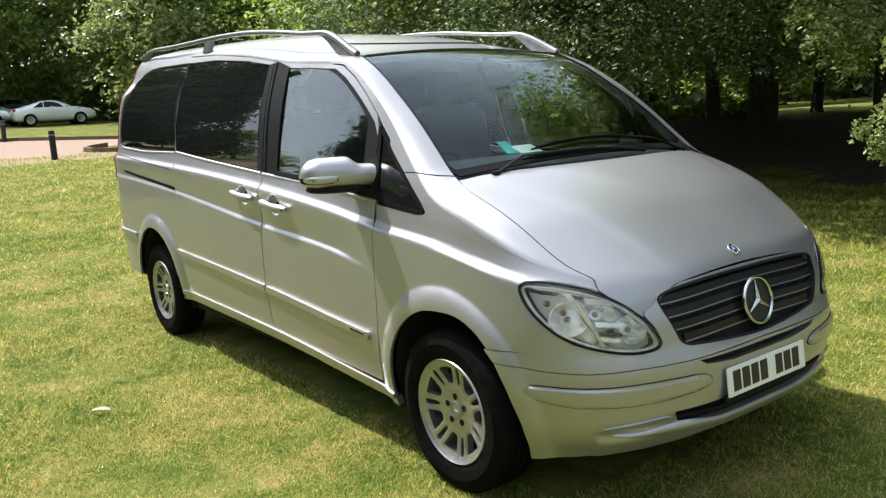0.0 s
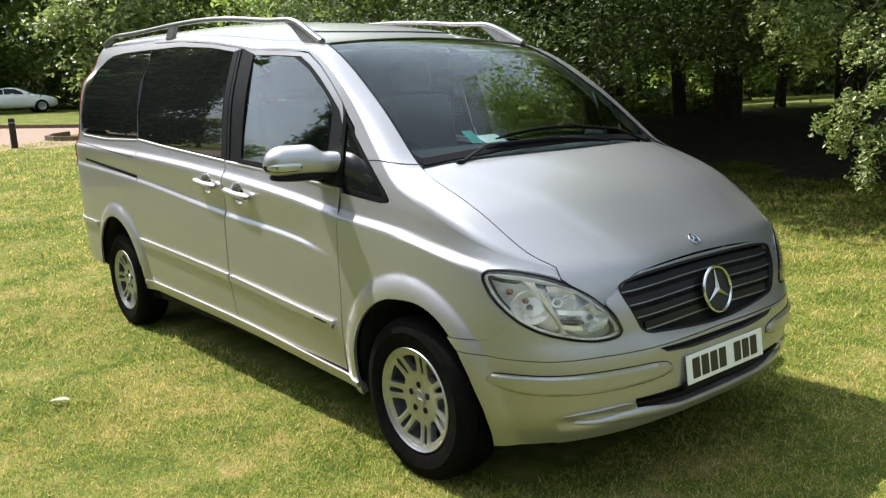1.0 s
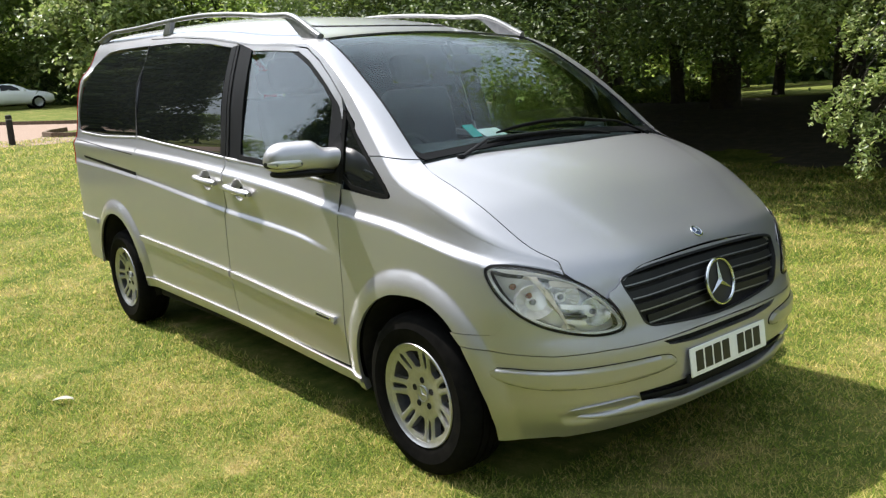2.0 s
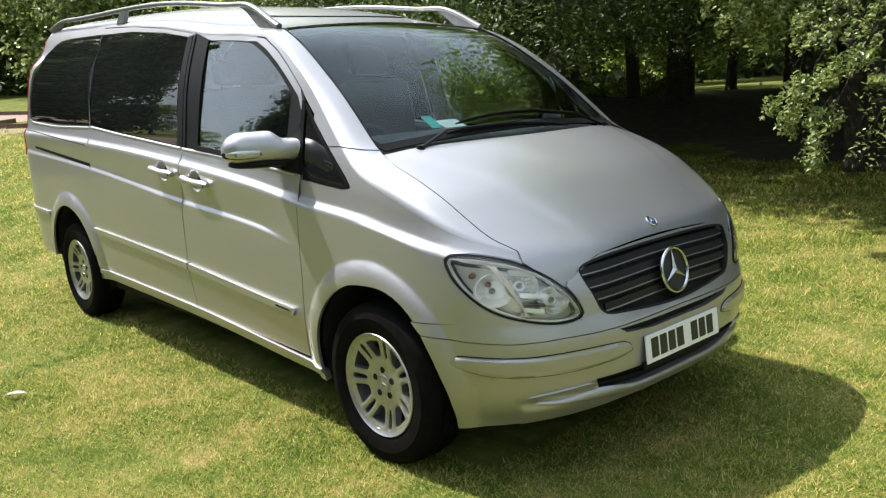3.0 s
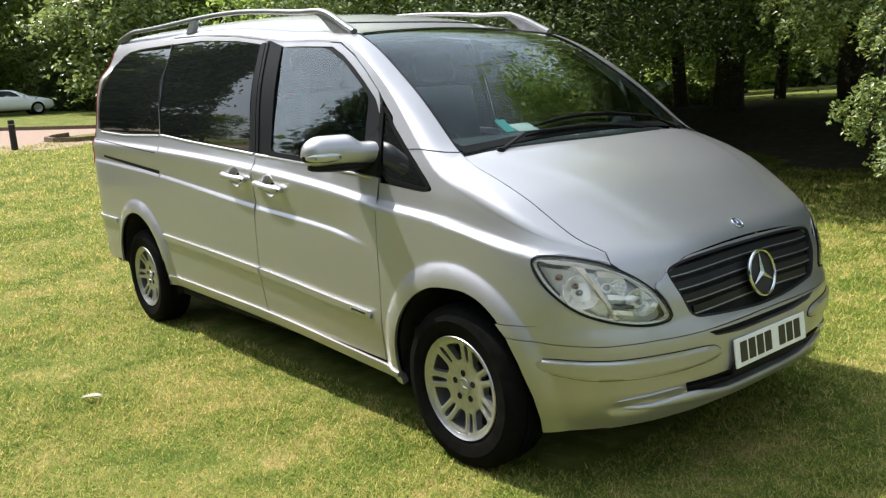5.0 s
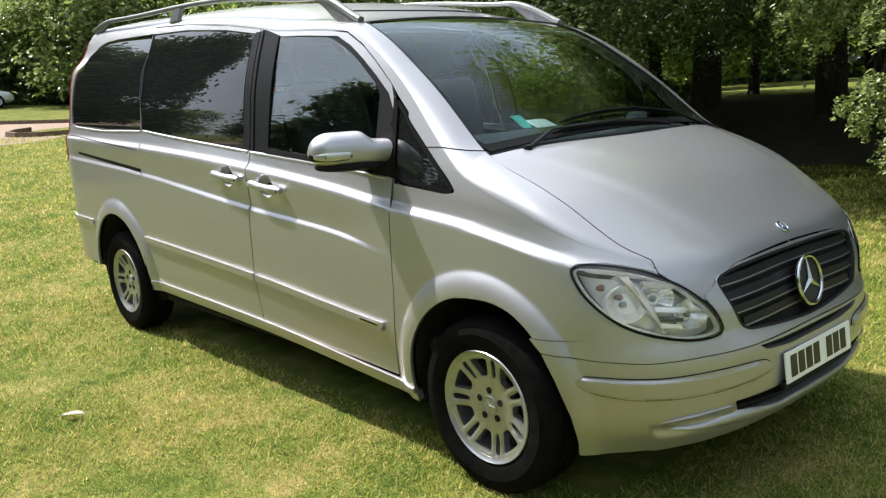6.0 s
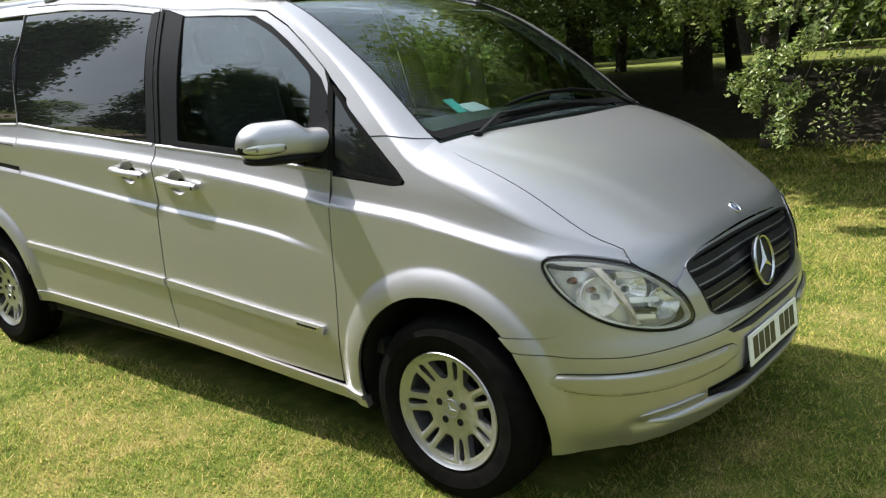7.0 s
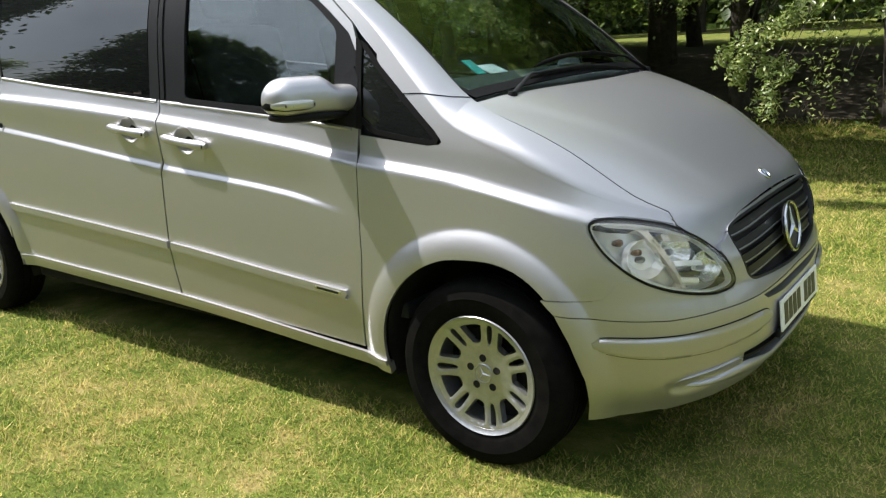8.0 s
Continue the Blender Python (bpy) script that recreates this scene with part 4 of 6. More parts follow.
def ring(bm, r, thick, m, turns=48):
    made = len(bm.verts)
    lathe(bm, [(r + thick * math.cos(a), thick * math.sin(a)) for a in np.linspace(0, 2 * math.pi, 9)[:-1]], turns, closed=True)
    bm.verts.ensure_lookup_table()
    bmesh.ops.transform(bm, matrix=m, verts=bm.verts[made:])


# headlamps
for d in BOTH:
    lamp = panel("headlamp", flank, shrink(LAMP, -0.005), SEAL, van, [shrink(LAMP, 0.004)], gap=0, out=0.003, lip=0.07, res=0.02, sides=(d,), label="clear headlamp with a black rim")[0]
    panel("lamp_bucket", flank, shrink(LAMP, -0.002), HOUSING, lamp, gap=0, out=-0.068, lip=0.002, res=0.03, sides=(d,))
    lens = panel("lamp_lens", flank, shrink(LAMP, 0.002), CLEAR, lamp, gap=0, out=0.0055, lip=0.003, res=0.03, sides=(d,), label="clear plastic lens", solid=True)[0]
    lens.visible_shadow = False
    # outer chamber: one deep fluted bowl; inner chamber: a low and a high bowl under stepped bars
    for s, z, r, deep, flutes in ((0.672, 0.778, 0.070, 0.060, 0.0018), (0.800, 0.790, 0.060, 0.045, 0.0012), (0.925, 0.728, 0.058, 0.05, 0.0)):
        p = Vector(flank(s, z))
        f = Vector((0.84, -0.46, 0.26))
        m = oriented(p - f * 0.030, f)
        bm = bmesh.new()
        lathe(bm, [(0.006, deep), (r * 0.3, deep * 0.9), (r * 0.55, deep * 0.7), (r * 0.8, deep * 0.36), (r, 0.0), (r + 0.002, 0.001), (r + 0.002, deep * 0.5)], 56)
        for v in bm.verts:
            a = math.atan2(v.co.z, v.co.x)
            v.co.y += flutes * math.sin(a * 14)
            v.co.z *= 0.86
        bmesh.ops.transform(bm, matrix=Matrix.Diagonal((1, d, 1, 1)) @ m, verts=bm.verts[:])
        smooth(part("reflector", bm, REFLECTOR if s > 0.7 else HOUSING, lamp, "chromed reflector bowl"), 60)
        bm = bmesh.new()
        lathe(bm, [(0.0, -0.004), (0.007, -0.002), (0.011, 0.008), (0.009, deep)], 14)
        bmesh.ops.transform(bm, matrix=Matrix.Diagonal((1, d, 1, 1)) @ m @ Matrix.Translation((0, 0.016, 0)), verts=bm.verts[:])
        smooth(part("bulb", bm, SATIN, lamp, "grey bulb shield"), 60)
    for k, (s0, s1, z, mat) in enumerate(((0.755, 0.885, 0.838, CREAM), (0.770, 0.900, 0.756, HOUSING), (0.775, 0.880, 0.722, BADGE_GREY), (0.780, 0.870, 0.700, HOUSING))):
        high = (0.011, 0.009, 0.007, 0.008)[k]
        panel("lamp_bar", flank, [(s0, z + high), (s1, z + high - 0.012), (s1, z - high - 0.012), (s0, z - high)], mat, lamp, gap=0, out=-0.022, lip=0.03, res=0.02, sides=(d,), label="horizontal bar inside the lamp")
    for sa, za, ra in ((0.592, 0.832, 0.012), (0.655, 0.800, 0.011)):
        p = Vector(flank(sa, za))
        bm = bmesh.new()
        lathe(bm, [(0.0, -ra), (ra * 0.5, -ra * 0.86), (ra * 0.86, -ra * 0.5), (ra, 0.0), (ra * 0.7, 0.03)], 18)
        bmesh.ops.transform(bm, matrix=Matrix.Diagonal((1, d, 1, 1)) @ oriented(p - Vector((0.84, -0.46, 0.26)) * 0.038, (0.84, -0.46, 0.26)), verts=bm.verts[:])
        smooth(part("amber_cap", bm, AMBER, lamp, "dull amber bulb cap"), 60)
    fin = [(0.655, 0.870), (0.694, 0.866), (0.738, 0.800), (0.774, 0.718), (0.790, 0.676), (0.784, 0.676), (0.752, 0.732), (0.706, 0.808)]
    panel("lamp_divider", pillowed([fin], 0.006, 0.012), fin, CREAM, lamp, gap=0, out=-0.014, lip=0.04, res=0.012, sides=(d,), label="cream plastic divider fin")
    trim_ = shrink(LAMP, 0.009)
    panel("lamp_bezel", flank, shrink(LAMP, 0.001), HOUSING, lamp, [trim_], gap=0, out=-0.010, lip=0.02, res=0.02, sides=(d,), label="pale inner bezel")

# grille with slats and the ring badge
grille = panel("grille", flank, [(1.066, 0.80), (1.08, 0.830), (1.20, 0.852), (MID, 0.858), (MID, 0.602), (1.25, 0.622), (1.15, 0.642), (1.098, 0.70), (1.068, 0.77)], SHADE, van, gap=0, out=-0.045, lip=0.002, sides=BOTH, joined=True, label="black slatted radiator grille")[0]
for d in BOTH:
    edge_rim = GRILLE_EDGE + [(q + min(0.008, MID - q), z + (0.73 - z) * 0.07) for q, z in GRILLE_EDGE[::-1]]
    panel("grille_frame", flank, edge_rim, BADGE_GREY, grille, gap=0, out=0.001, lip=0.045, res=0.02, sides=(d,))
    for z, s0 in ((0.806, 1.088), (0.757, 1.099), (0.706, 1.122), (0.657, 1.170)):
        bend = lambda s: z + 0.012 * step(1.08, MID, s)
        face = [(s, bend(s) + 0.017) for s in np.linspace(s0, MID, 9)] + [(s, bend(s) - 0.017) for s in np.linspace(MID, s0, 9)]
        slat = panel("grille_slat", flank, face, BADGE_GREY, grille, gap=0, out=-0.016, lip=0.03, res=0.03, sides=(d,))[0]
        line = [(s, bend(s) - 0.0085) for s in np.linspace(s0, MID, 9)] + [(s, bend(s) - 0.0125) for s in np.linspace(MID, s0, 9)]
        panel("slat_line", flank, line, SATIN, slat, gap=0, out=-0.0125, lip=0.003, res=0.03, sides=(d,), label="thin bright line")
m = oriented((0.842, 0, 0.728), (1, 0, 0.20))
bm = bmesh.new()
ring(bm, 0.088, 0.0065, m)
three_point(bm, 0.086, 0.010, m)
badge = smooth(part("ring_badge", bm, CHROME, grille, "chrome ring badge with three arms"), 30)
bm = bmesh.new()
lathe(bm, [(0.0, 0.004), (0.084, 0.006), (0.086, 0.012), (0.0, 0.014)], 40)
bmesh.ops.transform(bm, matrix=m, verts=bm.verts[:])
smooth(part("badge_disc", bm, INK, badge, "dark disc behind the arms"), 30)
n_ = Vector((0.62, 0, 0.78)).normalized()
bm = bmesh.new()
ring(bm, 0.024, 0.0035, oriented((0.735, 0, bonnet_z(0.735, 0) + 0.002), n_))
three_point(bm, 0.021, 0.003, oriented((0.735, 0, bonnet_z(0.735, 0) + 0.004), n_))
emblem = smooth(part("bonnet_badge", bm, CHROME, bonnet, "small round chrome badge"), 30)
bm = bmesh.new()
lathe(bm, [(0.0, -0.003), (0.023, -0.002), (0.024, 0.004)], 24)
bmesh.ops.transform(bm, matrix=oriented((0.735, 0, bonnet_z(0.735, 0) + 0.001), n_), verts=bm.verts[:])
part("badge_disc", bm, BLUE, emblem)

# number plate: plain bars stand for its characters
m = pose(0.882, 0, 0.464, 0, -6, 0)
bm = bmesh.new()
box(bm, (-0.004, -0.26, -0.0555), (0.004, 0.26, 0.0555), 0.003)
bmesh.ops.transform(bm, matrix=m, verts=bm.verts[:])
plate = part("number_plate", bm, PLATE_WHITE, van, "white number plate with dark bars")
for k in range(7):
    y = -0.205 + 0.0585 * k + (0.045 if k > 3 else 0)
    bm = bmesh.new()
    box(bm, (0.0035, y - 0.024, -0.038), (0.0055, y + 0.024, 0.040), 0.0008, 1)
    bmesh.ops.transform(bm, matrix=m, verts=bm.verts[:])
    part("plate_bar", bm, INK, plate)
bm = bmesh.new()
box(bm, (-0.02, -0.27, -0.075), (-0.004, 0.27, -0.045), 0.004)
bmesh.ops.transform(bm, matrix=m, verts=bm.verts[:])
part("plate_holder", bm, BLACK_TRIM, plate)

# wheels
def dished(x, z):
    """The cast face: flat hub, rising towards the rim."""
    return (x, -hermite([(0.0, 0.060), (0.08, 0.0595), (0.115, 0.063), (0.15, 0.071), (0.18, 0.079), (0.22, 0.086)], math.hypot(x, z)), z)


def spun(outline, k):
    a = 2 * math.pi * k / 7
    return [(r * math.cos(a) - o * math.sin(a), r * math.sin(a) + o * math.cos(a)) for r, o in outline]


slot = rounded([(0.112, -0.0065), (0.150, -0.0105), (0.188, -0.0125), (0.188, 0.0125), (0.150, 0.0105), (0.112, 0.0065)], 2)
gap_ = []
for r in (0.110, 0.125, 0.145, 0.165, 0.186):
    h = math.pi / 7 - math.asin(min(0.99, (0.0335 + 0.10 * max(0, r - 0.15)) / r))
    gap_.append((r, h))
gap_ = rounded([(r * math.cos(h), -r * math.sin(h)) for r, h in gap_] + [(r * math.cos(h), r * math.sin(h)) for r, h in gap_[::-1]], 2)
FACE_HOLES = [spun(slot, k) for k in range(7)] + [spun(gap_, k + 0.5) for k in range(7)]
FACE_RIM = [(0.199 * math.cos(a), 0.199 * math.sin(a)) for a in np.linspace(0, 2 * math.pi, 91)[:-1]]
wheel_face = []


def wheel(at, side):
    spin = Matrix.Identity(4) if side > 0 else Matrix.Rotation(math.pi, 4, "Z")
    bm = bmesh.new()
    lathe(bm, [(0.0, -0.056), (0.08, -0.0555), (0.10, -0.050), (0.098, -0.035), (0.0, -0.030)], 56)
    hub = smooth(part("wheel", bm, ALLOY, van, "silver alloy wheel with paired spokes"), 35)
    hub.matrix_basis = Matrix.Translation(at) @ spin @ Matrix.Rotation(radians(25), 4, "Y")
    bm = bmesh.new()
    grooves = []
    for o in (-0.045, -0.005, 0.035):
        grooves += [(0.337, o - 0.006), (0.329, o - 0.004), (0.329, o + 0.004), (0.337, o + 0.006)]
    lathe(bm, [(0.204, -0.080), (0.214, -0.093), (0.232, -0.100), (0.238, -0.103), (0.270, -0.107), (0.278, -0.109), (0.282, -0.107), (0.305, -0.104), (0.322, -0.094), (0.333, -0.076)] + grooves + [(0.333, 0.076), (0.318, 0.096), (0.275, 0.106), (0.225, 0.098), (0.204, 0.080)], 72)
    smooth(part("tyre", bm, TYRE, hub, "black rubber tyre"), 30)
    bm = bmesh.new()
    lathe(bm, [(0.206, -0.094), (0.2135, -0.100), (0.2165, -0.096), (0.214, -0.088), (0.206, -0.080), (0.206, 0.08), (0.190, 0.08), (0.190, -0.050), (0.193, -0.076), (0.197, -0.090)], 72, closed=True)
    smooth(part("rim", bm, ALLOY, hub), 40)
    bm = bmesh.new()
    lathe(bm, [(0.0, -0.010), (0.15, -0.010), (0.155, 0.01), (0.189, 0.02), (0.189, 0.03), (0.0, 0.03)], 40)
    smooth(part("brake", bm, BRAKE_SHADED, hub, "brake disc darkened to look shaded behind the spokes"), 30)
    if not wheel_face:
        wheel_face.append(panel("wheel_face", pillowed(FACE_HOLES, 0.007, 0.010, dished), FACE_RIM, ALLOY, hub, FACE_HOLES, gap=0, lip=0.028, res=0.007, label="cast face with seven paired spokes")[0].data)
    else:
        part("wheel_face", wheel_face[0], ALLOY, hub, "cast face with seven paired spokes")
    # Five dark discs drawn in place of the shaded bolt recesses.
    for k in range(5):
        a = 2 * math.pi * k / 5 + 0.785
        bm = bmesh.new()
        lathe(bm, [(0.0, -0.0675), (0.0105, -0.0675), (0.0135, -0.0685), (0.0145, -0.060)], 14, at=(0.056 * math.cos(a), 0, 0.056 * math.sin(a)))
        part("bolt_recess", bm, SHADE, hub)
    bm = bmesh.new()
    lathe(bm, [(0.0, -0.0715), (0.031, -0.0705), (0.036, -0.067), (0.037, -0.055)], 28)
    ring(bm, 0.033, 0.0022, Matrix.Translation((0, -0.0715, 0)), 28)
    three_point(bm, 0.031, 0.0045, Matrix.Translation((0, -0.0712, 0)) @ Matrix.Rotation(radians(70), 4, "Y"))
    smooth(part("hub_cap", bm, ALLOY, hub, "hub cap with a three-armed ring"), 30)


for x, z in ((0.075, 0.330), (-3.385, 0.345)):
    for d in BOTH:
        wheel((x, -d * (0.845 if x > 0 else 0.825), z), d)

# door mirrors
def mirror(side):
    def blob(bm, c, h, p=2.6, cut=None):
        made = len(bm.verts)
        bmesh.ops.create_icosphere(bm, subdivisions=4, radius=1)
        bm.verts.ensure_lookup_table()
        for v in bm.verts[made:]:
            q = v.co.normalized()
            k = (abs(q.x) ** p + abs(q.y) ** p + abs(q.z) ** p) ** (-1 / p)
            v.co = Vector(c) + Vector((q.x * k * h[0], q.y * k * h[1], q.z * k * h[2]))
        return bm.verts[made:]
    turn = Matrix.Translation((-0.565, -1.005, 1.262)) @ Matrix.Rotation(radians(-22), 4, "Z")
    bm = bmesh.new()
    rings_ = []
    for i in range(25):
        u = (i / 24) ** 1.15
        cap = math.sqrt(max(0.012, 1 - (1 - min(1.0, u / 0.26)) ** 2))
        top_, low_, front_, back_ = 0.080 * cap * (1 - 0.46 * step(0.60, 0.80, u)), 0.056 * cap, 0.088 * cap * (1 - 0.12 * step(0.7, 1.0, u)), 0.055 * cap
        ring_ = []
        for k in range(32):
            a = 2 * math.pi * k / 32
            c_, s_ = math.cos(a), math.sin(a)
            ring_.append(bm.verts.new(((front_ if c_ > 0 else back_) * math.copysign(abs(c_) ** 0.75, c_), -0.165 + 0.335 * u, (top_ if s_ > 0 else low_) * math.copysign(abs(s_) ** 0.75, s_) + 0.006)))
        rings_.append(ring_)
    for a, b in zip(rings_, rings_[1:]):
        for k in range(32):
            bm.faces.new((a[k], a[(k + 1) % 32], b[(k + 1) % 32], b[k]))
    bm.faces.new(rings_[0][::-1]), bm.faces.new(rings_[-1])
    bmesh.ops.transform(bm, matrix=turn, verts=bm.verts[:])
    flipm = Matrix.Diagonal((1, side, 1, 1))
    bmesh.ops.transform(bm, matrix=flipm, verts=bm.verts[:])
    bmesh.ops.recalc_face_normals(bm, faces=bm.faces[:])
    shell_ = smooth(part("door_mirror", bm, PAINT, van, "silver door mirror with an indicator strip"), 50)
    bm = bmesh.new()
    for v in blob(bm, (-0.004, 0.01, -0.050), (0.080, 0.150, 0.022)):
        pass
    bmesh.ops.transform(bm, matrix=flipm @ turn, verts=bm.verts[:])
    bmesh.ops.recalc_face_normals(bm, faces=bm.faces[:])
    smooth(part("mirror_base", bm, BLACK_TRIM, shell_, "black lower shell"), 60)
    bm = bmesh.new()
    tube(bm, [turn @ Vector(p) for p in ((-0.01, 0.10, -0.022), (0.0, 0.15, -0.03), (0.03, 0.21, -0.045))], [0.036, 0.034, 0.042], 14)
    bmesh.ops.transform(bm, matrix=flipm, verts=bm.verts[:])
    bmesh.ops.recalc_face_normals(bm, faces=bm.faces[:])
    smooth(part("mirror_arm", bm, BLACK_TRIM, shell_, "black mounting arm"), 60)
    bm = bmesh.new()
    for v in blob(bm, (0.036, -0.068, -0.004), (0.053, 0.092, 0.022), 3.0):
        v.co.x += 0.012 * (1 - ((v.co.y + 0.052) / 0.10) ** 2) - 0.004 - 0.02 * step(-0.10, -0.165, v.co.y)
    bmesh.ops.transform(bm, matrix=flipm @ turn, verts=bm.verts[:])
    bmesh.ops.recalc_face_normals(bm, faces=bm.faces[:])
    smooth(part("indicator", bm, material("indicator_lens", (0.46, 0.46, 0.42), 0.12, 0.5, Coat_Weight=0.8), shell_, "clear ribbed indicator strip"), 60)
    bm = bmesh.new()
    for v in blob(bm, (0.032, -0.068, -0.004), (0.053, 0.096, 0.0255), 3.0):
        v.co.x += 0.012 * (1 - ((v.co.y + 0.052) / 0.10) ** 2) - 0.004 - 0.02 * step(-0.10, -0.165, v.co.y)
    bmesh.ops.transform(bm, matrix=flipm @ turn, verts=bm.verts[:])
    bmesh.ops.recalc_face_normals(bm, faces=bm.faces[:])
    smooth(part("indicator_rim", bm, SEAL, shell_, "thin black rim"), 60)
    bm = bmesh.new()
    for k in range(5):
        y = -0.115 + 0.026 * k
        box(bm, (0.090 - 0.5 * (y + 0.052) ** 2, y - 0.002, -0.011), (0.0955 - 0.5 * (y + 0.052) ** 2, y + 0.002, -0.001), 0.001, 1)
    bmesh.ops.transform(bm, matrix=flipm @ turn, verts=bm.verts[:])
    bmesh.ops.recalc_face_normals(bm, faces=bm.faces[:])
    part("indicator_rib", bm, BADGE_GREY, shell_)
    # black cheek where the arm meets the door
    panel("mirror_cheek", skin, [(-0.43, belt(-0.43) + 0.008), (-0.436, 1.33), (-0.46, 1.37), (-0.545, 1.30), (-0.545, belt(-0.545) + 0.01)], BLACK_TRIM, shell_, gap=0, out=0.004, lip=0.012, sides=(side,))


for d in BOTH:
    mirror(d)

# door handles with their finger cups
for d in BOTH:
    for body, s0, s1, z0, z1 in ((door_slide, -1.875, -1.60, 1.133, 1.108), (door_front, -1.492, -1.205, 1.098, 1.070)):
        own = body[0 if d > 0 else 1]
        c, zc = (-1.745, 1.122) if body is door_slide else (-1.36, 1.086)
        cup = cup_outline(c, zc, 0.001)

        def dish(s, z, c=c, zc=zc):
            x, y, z = skin(s, z)
            r2 = ((s - c) / 0.069) ** 2 + ((z - zc) / 0.059) ** 2
            return (x, y + 0.027 * max(0.0, 1 - r2 ** 1.6), z)
        panel("handle_cup", dish, cup, PAINT, own, gap=0, out=0.0008, lip=0.001, res=0.012, sides=(d,), label="finger recess behind the handle")
        pts = []
        for k in range(11):
            t = k / 10
            s, z = s0 + (s1 - s0) * t, z0 + (z1 - z0) * t
            x, y, _ = skin(s, z)
            pts.append((x, (y - 0.006 - 0.023 * math.sin(math.pi * min(1, max(0, 0.08 + 0.84 * t))) ** 0.6) * (1 if d > 0 else -1), z))
        bm = bmesh.new()
        tube(bm, pts, [0.010, 0.019, 0.021, 0.0195, 0.018, 0.018, 0.018, 0.0195, 0.022, 0.022, 0.013], 14, 0.95)
        smooth(part("door_handle", bm, PAINT, own, "silver pull handle"), 60)
        x, y, z = pts[10]
        bm = bmesh.new()
        lathe(bm, [(0.0, -0.006), (0.008, -0.005), (0.009, 0.004)], 14, at=(x - 0.012, y - 0.013 * (1 if d > 0 else -1), z))
        part("door_lock", bm, BLACK_TRIM, own)

# roof rails
for d in BOTH:
    bm = bmesh.new()
    spine = []
    for k in range(81):
        t = k / 80
        x = -0.862 - 3.20 * (t ** 1.5 if t < 0.5 else 1 - 0.6464466 * ((1 - t) / 0.5) ** 1.4)
        u = (-0.862 - x) / 3.20
        lift = (0.060 + 0.034 * step(0.75, 0.2, u) - 0.016 * step(0.4, 0.9, u)) * math.sin(math.pi / 2 * min(1.0, u / 0.11)) ** 1.1 * (math.sin(math.pi / 2 * min(1.0, (1 - u) / 0.12)) ** 1.1 if u < 1 else 0.0)
        y = -0.672 + 0.012 * step(0.0, 0.1, u)
        spine.append((x, d * y, top_z(x, y) + 0.010 + lift))
    tube(bm, spine, 0.018, 12, 0.8)
    rail = smooth(part("roof_rail", bm, GREY_RAIL, van, "grey metal roof rail"), 60)
    k = min(range(81), key=lambda i: abs(spine[i][0] + 2.70))
    p = spine[k]
    bm = bmesh.new()
    low_, top_ = top_z(p[0] - 0.07, p[1]) - 0.01, p[2] - 0.006
    side_ = [[bm.verts.new((p[0] + a, p[1] + o, z)) for a, z in ((-0.115, low_), (-0.005, low_), (0.05, top_), (-0.03, top_))] for o in (-0.014, 0.014)]
    for a, b in ((0, 1), (1, 2), (2, 3), (3, 0)):
        bm.faces.new((side_[0][a], side_[0][b], side_[1][b], side_[1][a]))
    bm.faces.new(side_[0]), bm.faces.new(side_[1][::-1])
    bmesh.ops.recalc_face_normals(bm, faces=bm.faces[:])
    part("rail_foot", bm, ALLOY, rail, "slanting silver rail foot")

    for lo, hi, a_, b_ in ((-1.24, -0.87, -1.24, -0.98), (-4.06, -3.70, -3.70, -3.95)):
        bm = bmesh.new()
        web = [p for p in spine if lo <= p[0] <= hi]
        rows = [[bm.verts.new((p[0], p[1] + o, z)) for o in (-0.007, 0.007) for z in (p[2], p[2] - 0.012 + (top_z(p[0], p[1]) + 0.002 - p[2]) * step(a_, b_, p[0]))] for p in web]
        for a, b in zip(rows, rows[1:]):
            bm.faces.new((a[0], a[1], b[1], b[0])), bm.faces.new((a[2], b[2], b[3], a[3]))
        for r in (rows[0], rows[-1]):
            bm.faces.new((r[0], r[2], r[3], r[1]))
        bmesh.ops.recalc_face_normals(bm, faces=bm.faces[:])
        part("rail_foot", bm, GREY_RAIL, rail, "solid end of the rail")

# wipers
def wiper(pivot, knee, tip, blade):
    bm = bmesh.new()
    tube(bm, [pivot, knee, tip], [0.012, 0.008, 0.005], 8, 0.6)
    arm = smooth(part("wiper", bm, BLACK_TRIM, van, "black windscreen wiper"), 50)
    bm = bmesh.new()
    tube(bm, blade, [0.003] + [0.007] * (len(blade) - 2) + [0.003], 8, 1.2)
    smooth(part("wiper_blade", bm, SEAL, arm), 60)
    bm = bmesh.new()
    lathe(bm, [(0.0, 0.014), (0.014, 0.012), (0.018, 0.0), (0.018, -0.03)], 16, "z", at=pivot)
    smooth(part("pivot_cap", bm, BLACK_TRIM, arm), 50)


def on_glass(x, y, up):
    return (x, y, screen_z(x, y) + up)


wiper(on_glass(0.037, -0.608, 0.010), on_glass(0.016, -0.44, 0.026), on_glass(0.040, 0.0, 0.020), [on_glass(0.016 + 0.05 * t, -0.44 + 0.74 * t, 0.010) for t in np.linspace(0, 1, 9)])
wiper(on_glass(0.020, 0.630, 0.010), on_glass(-0.004, 0.44, 0.028), on_glass(-0.020, 0.12, 0.024), [on_glass(-0.016 - 0.008 * math.sin(math.pi * t), -0.355 + 0.73 * t, 0.012) for t in np.linspace(0, 1, 9)])

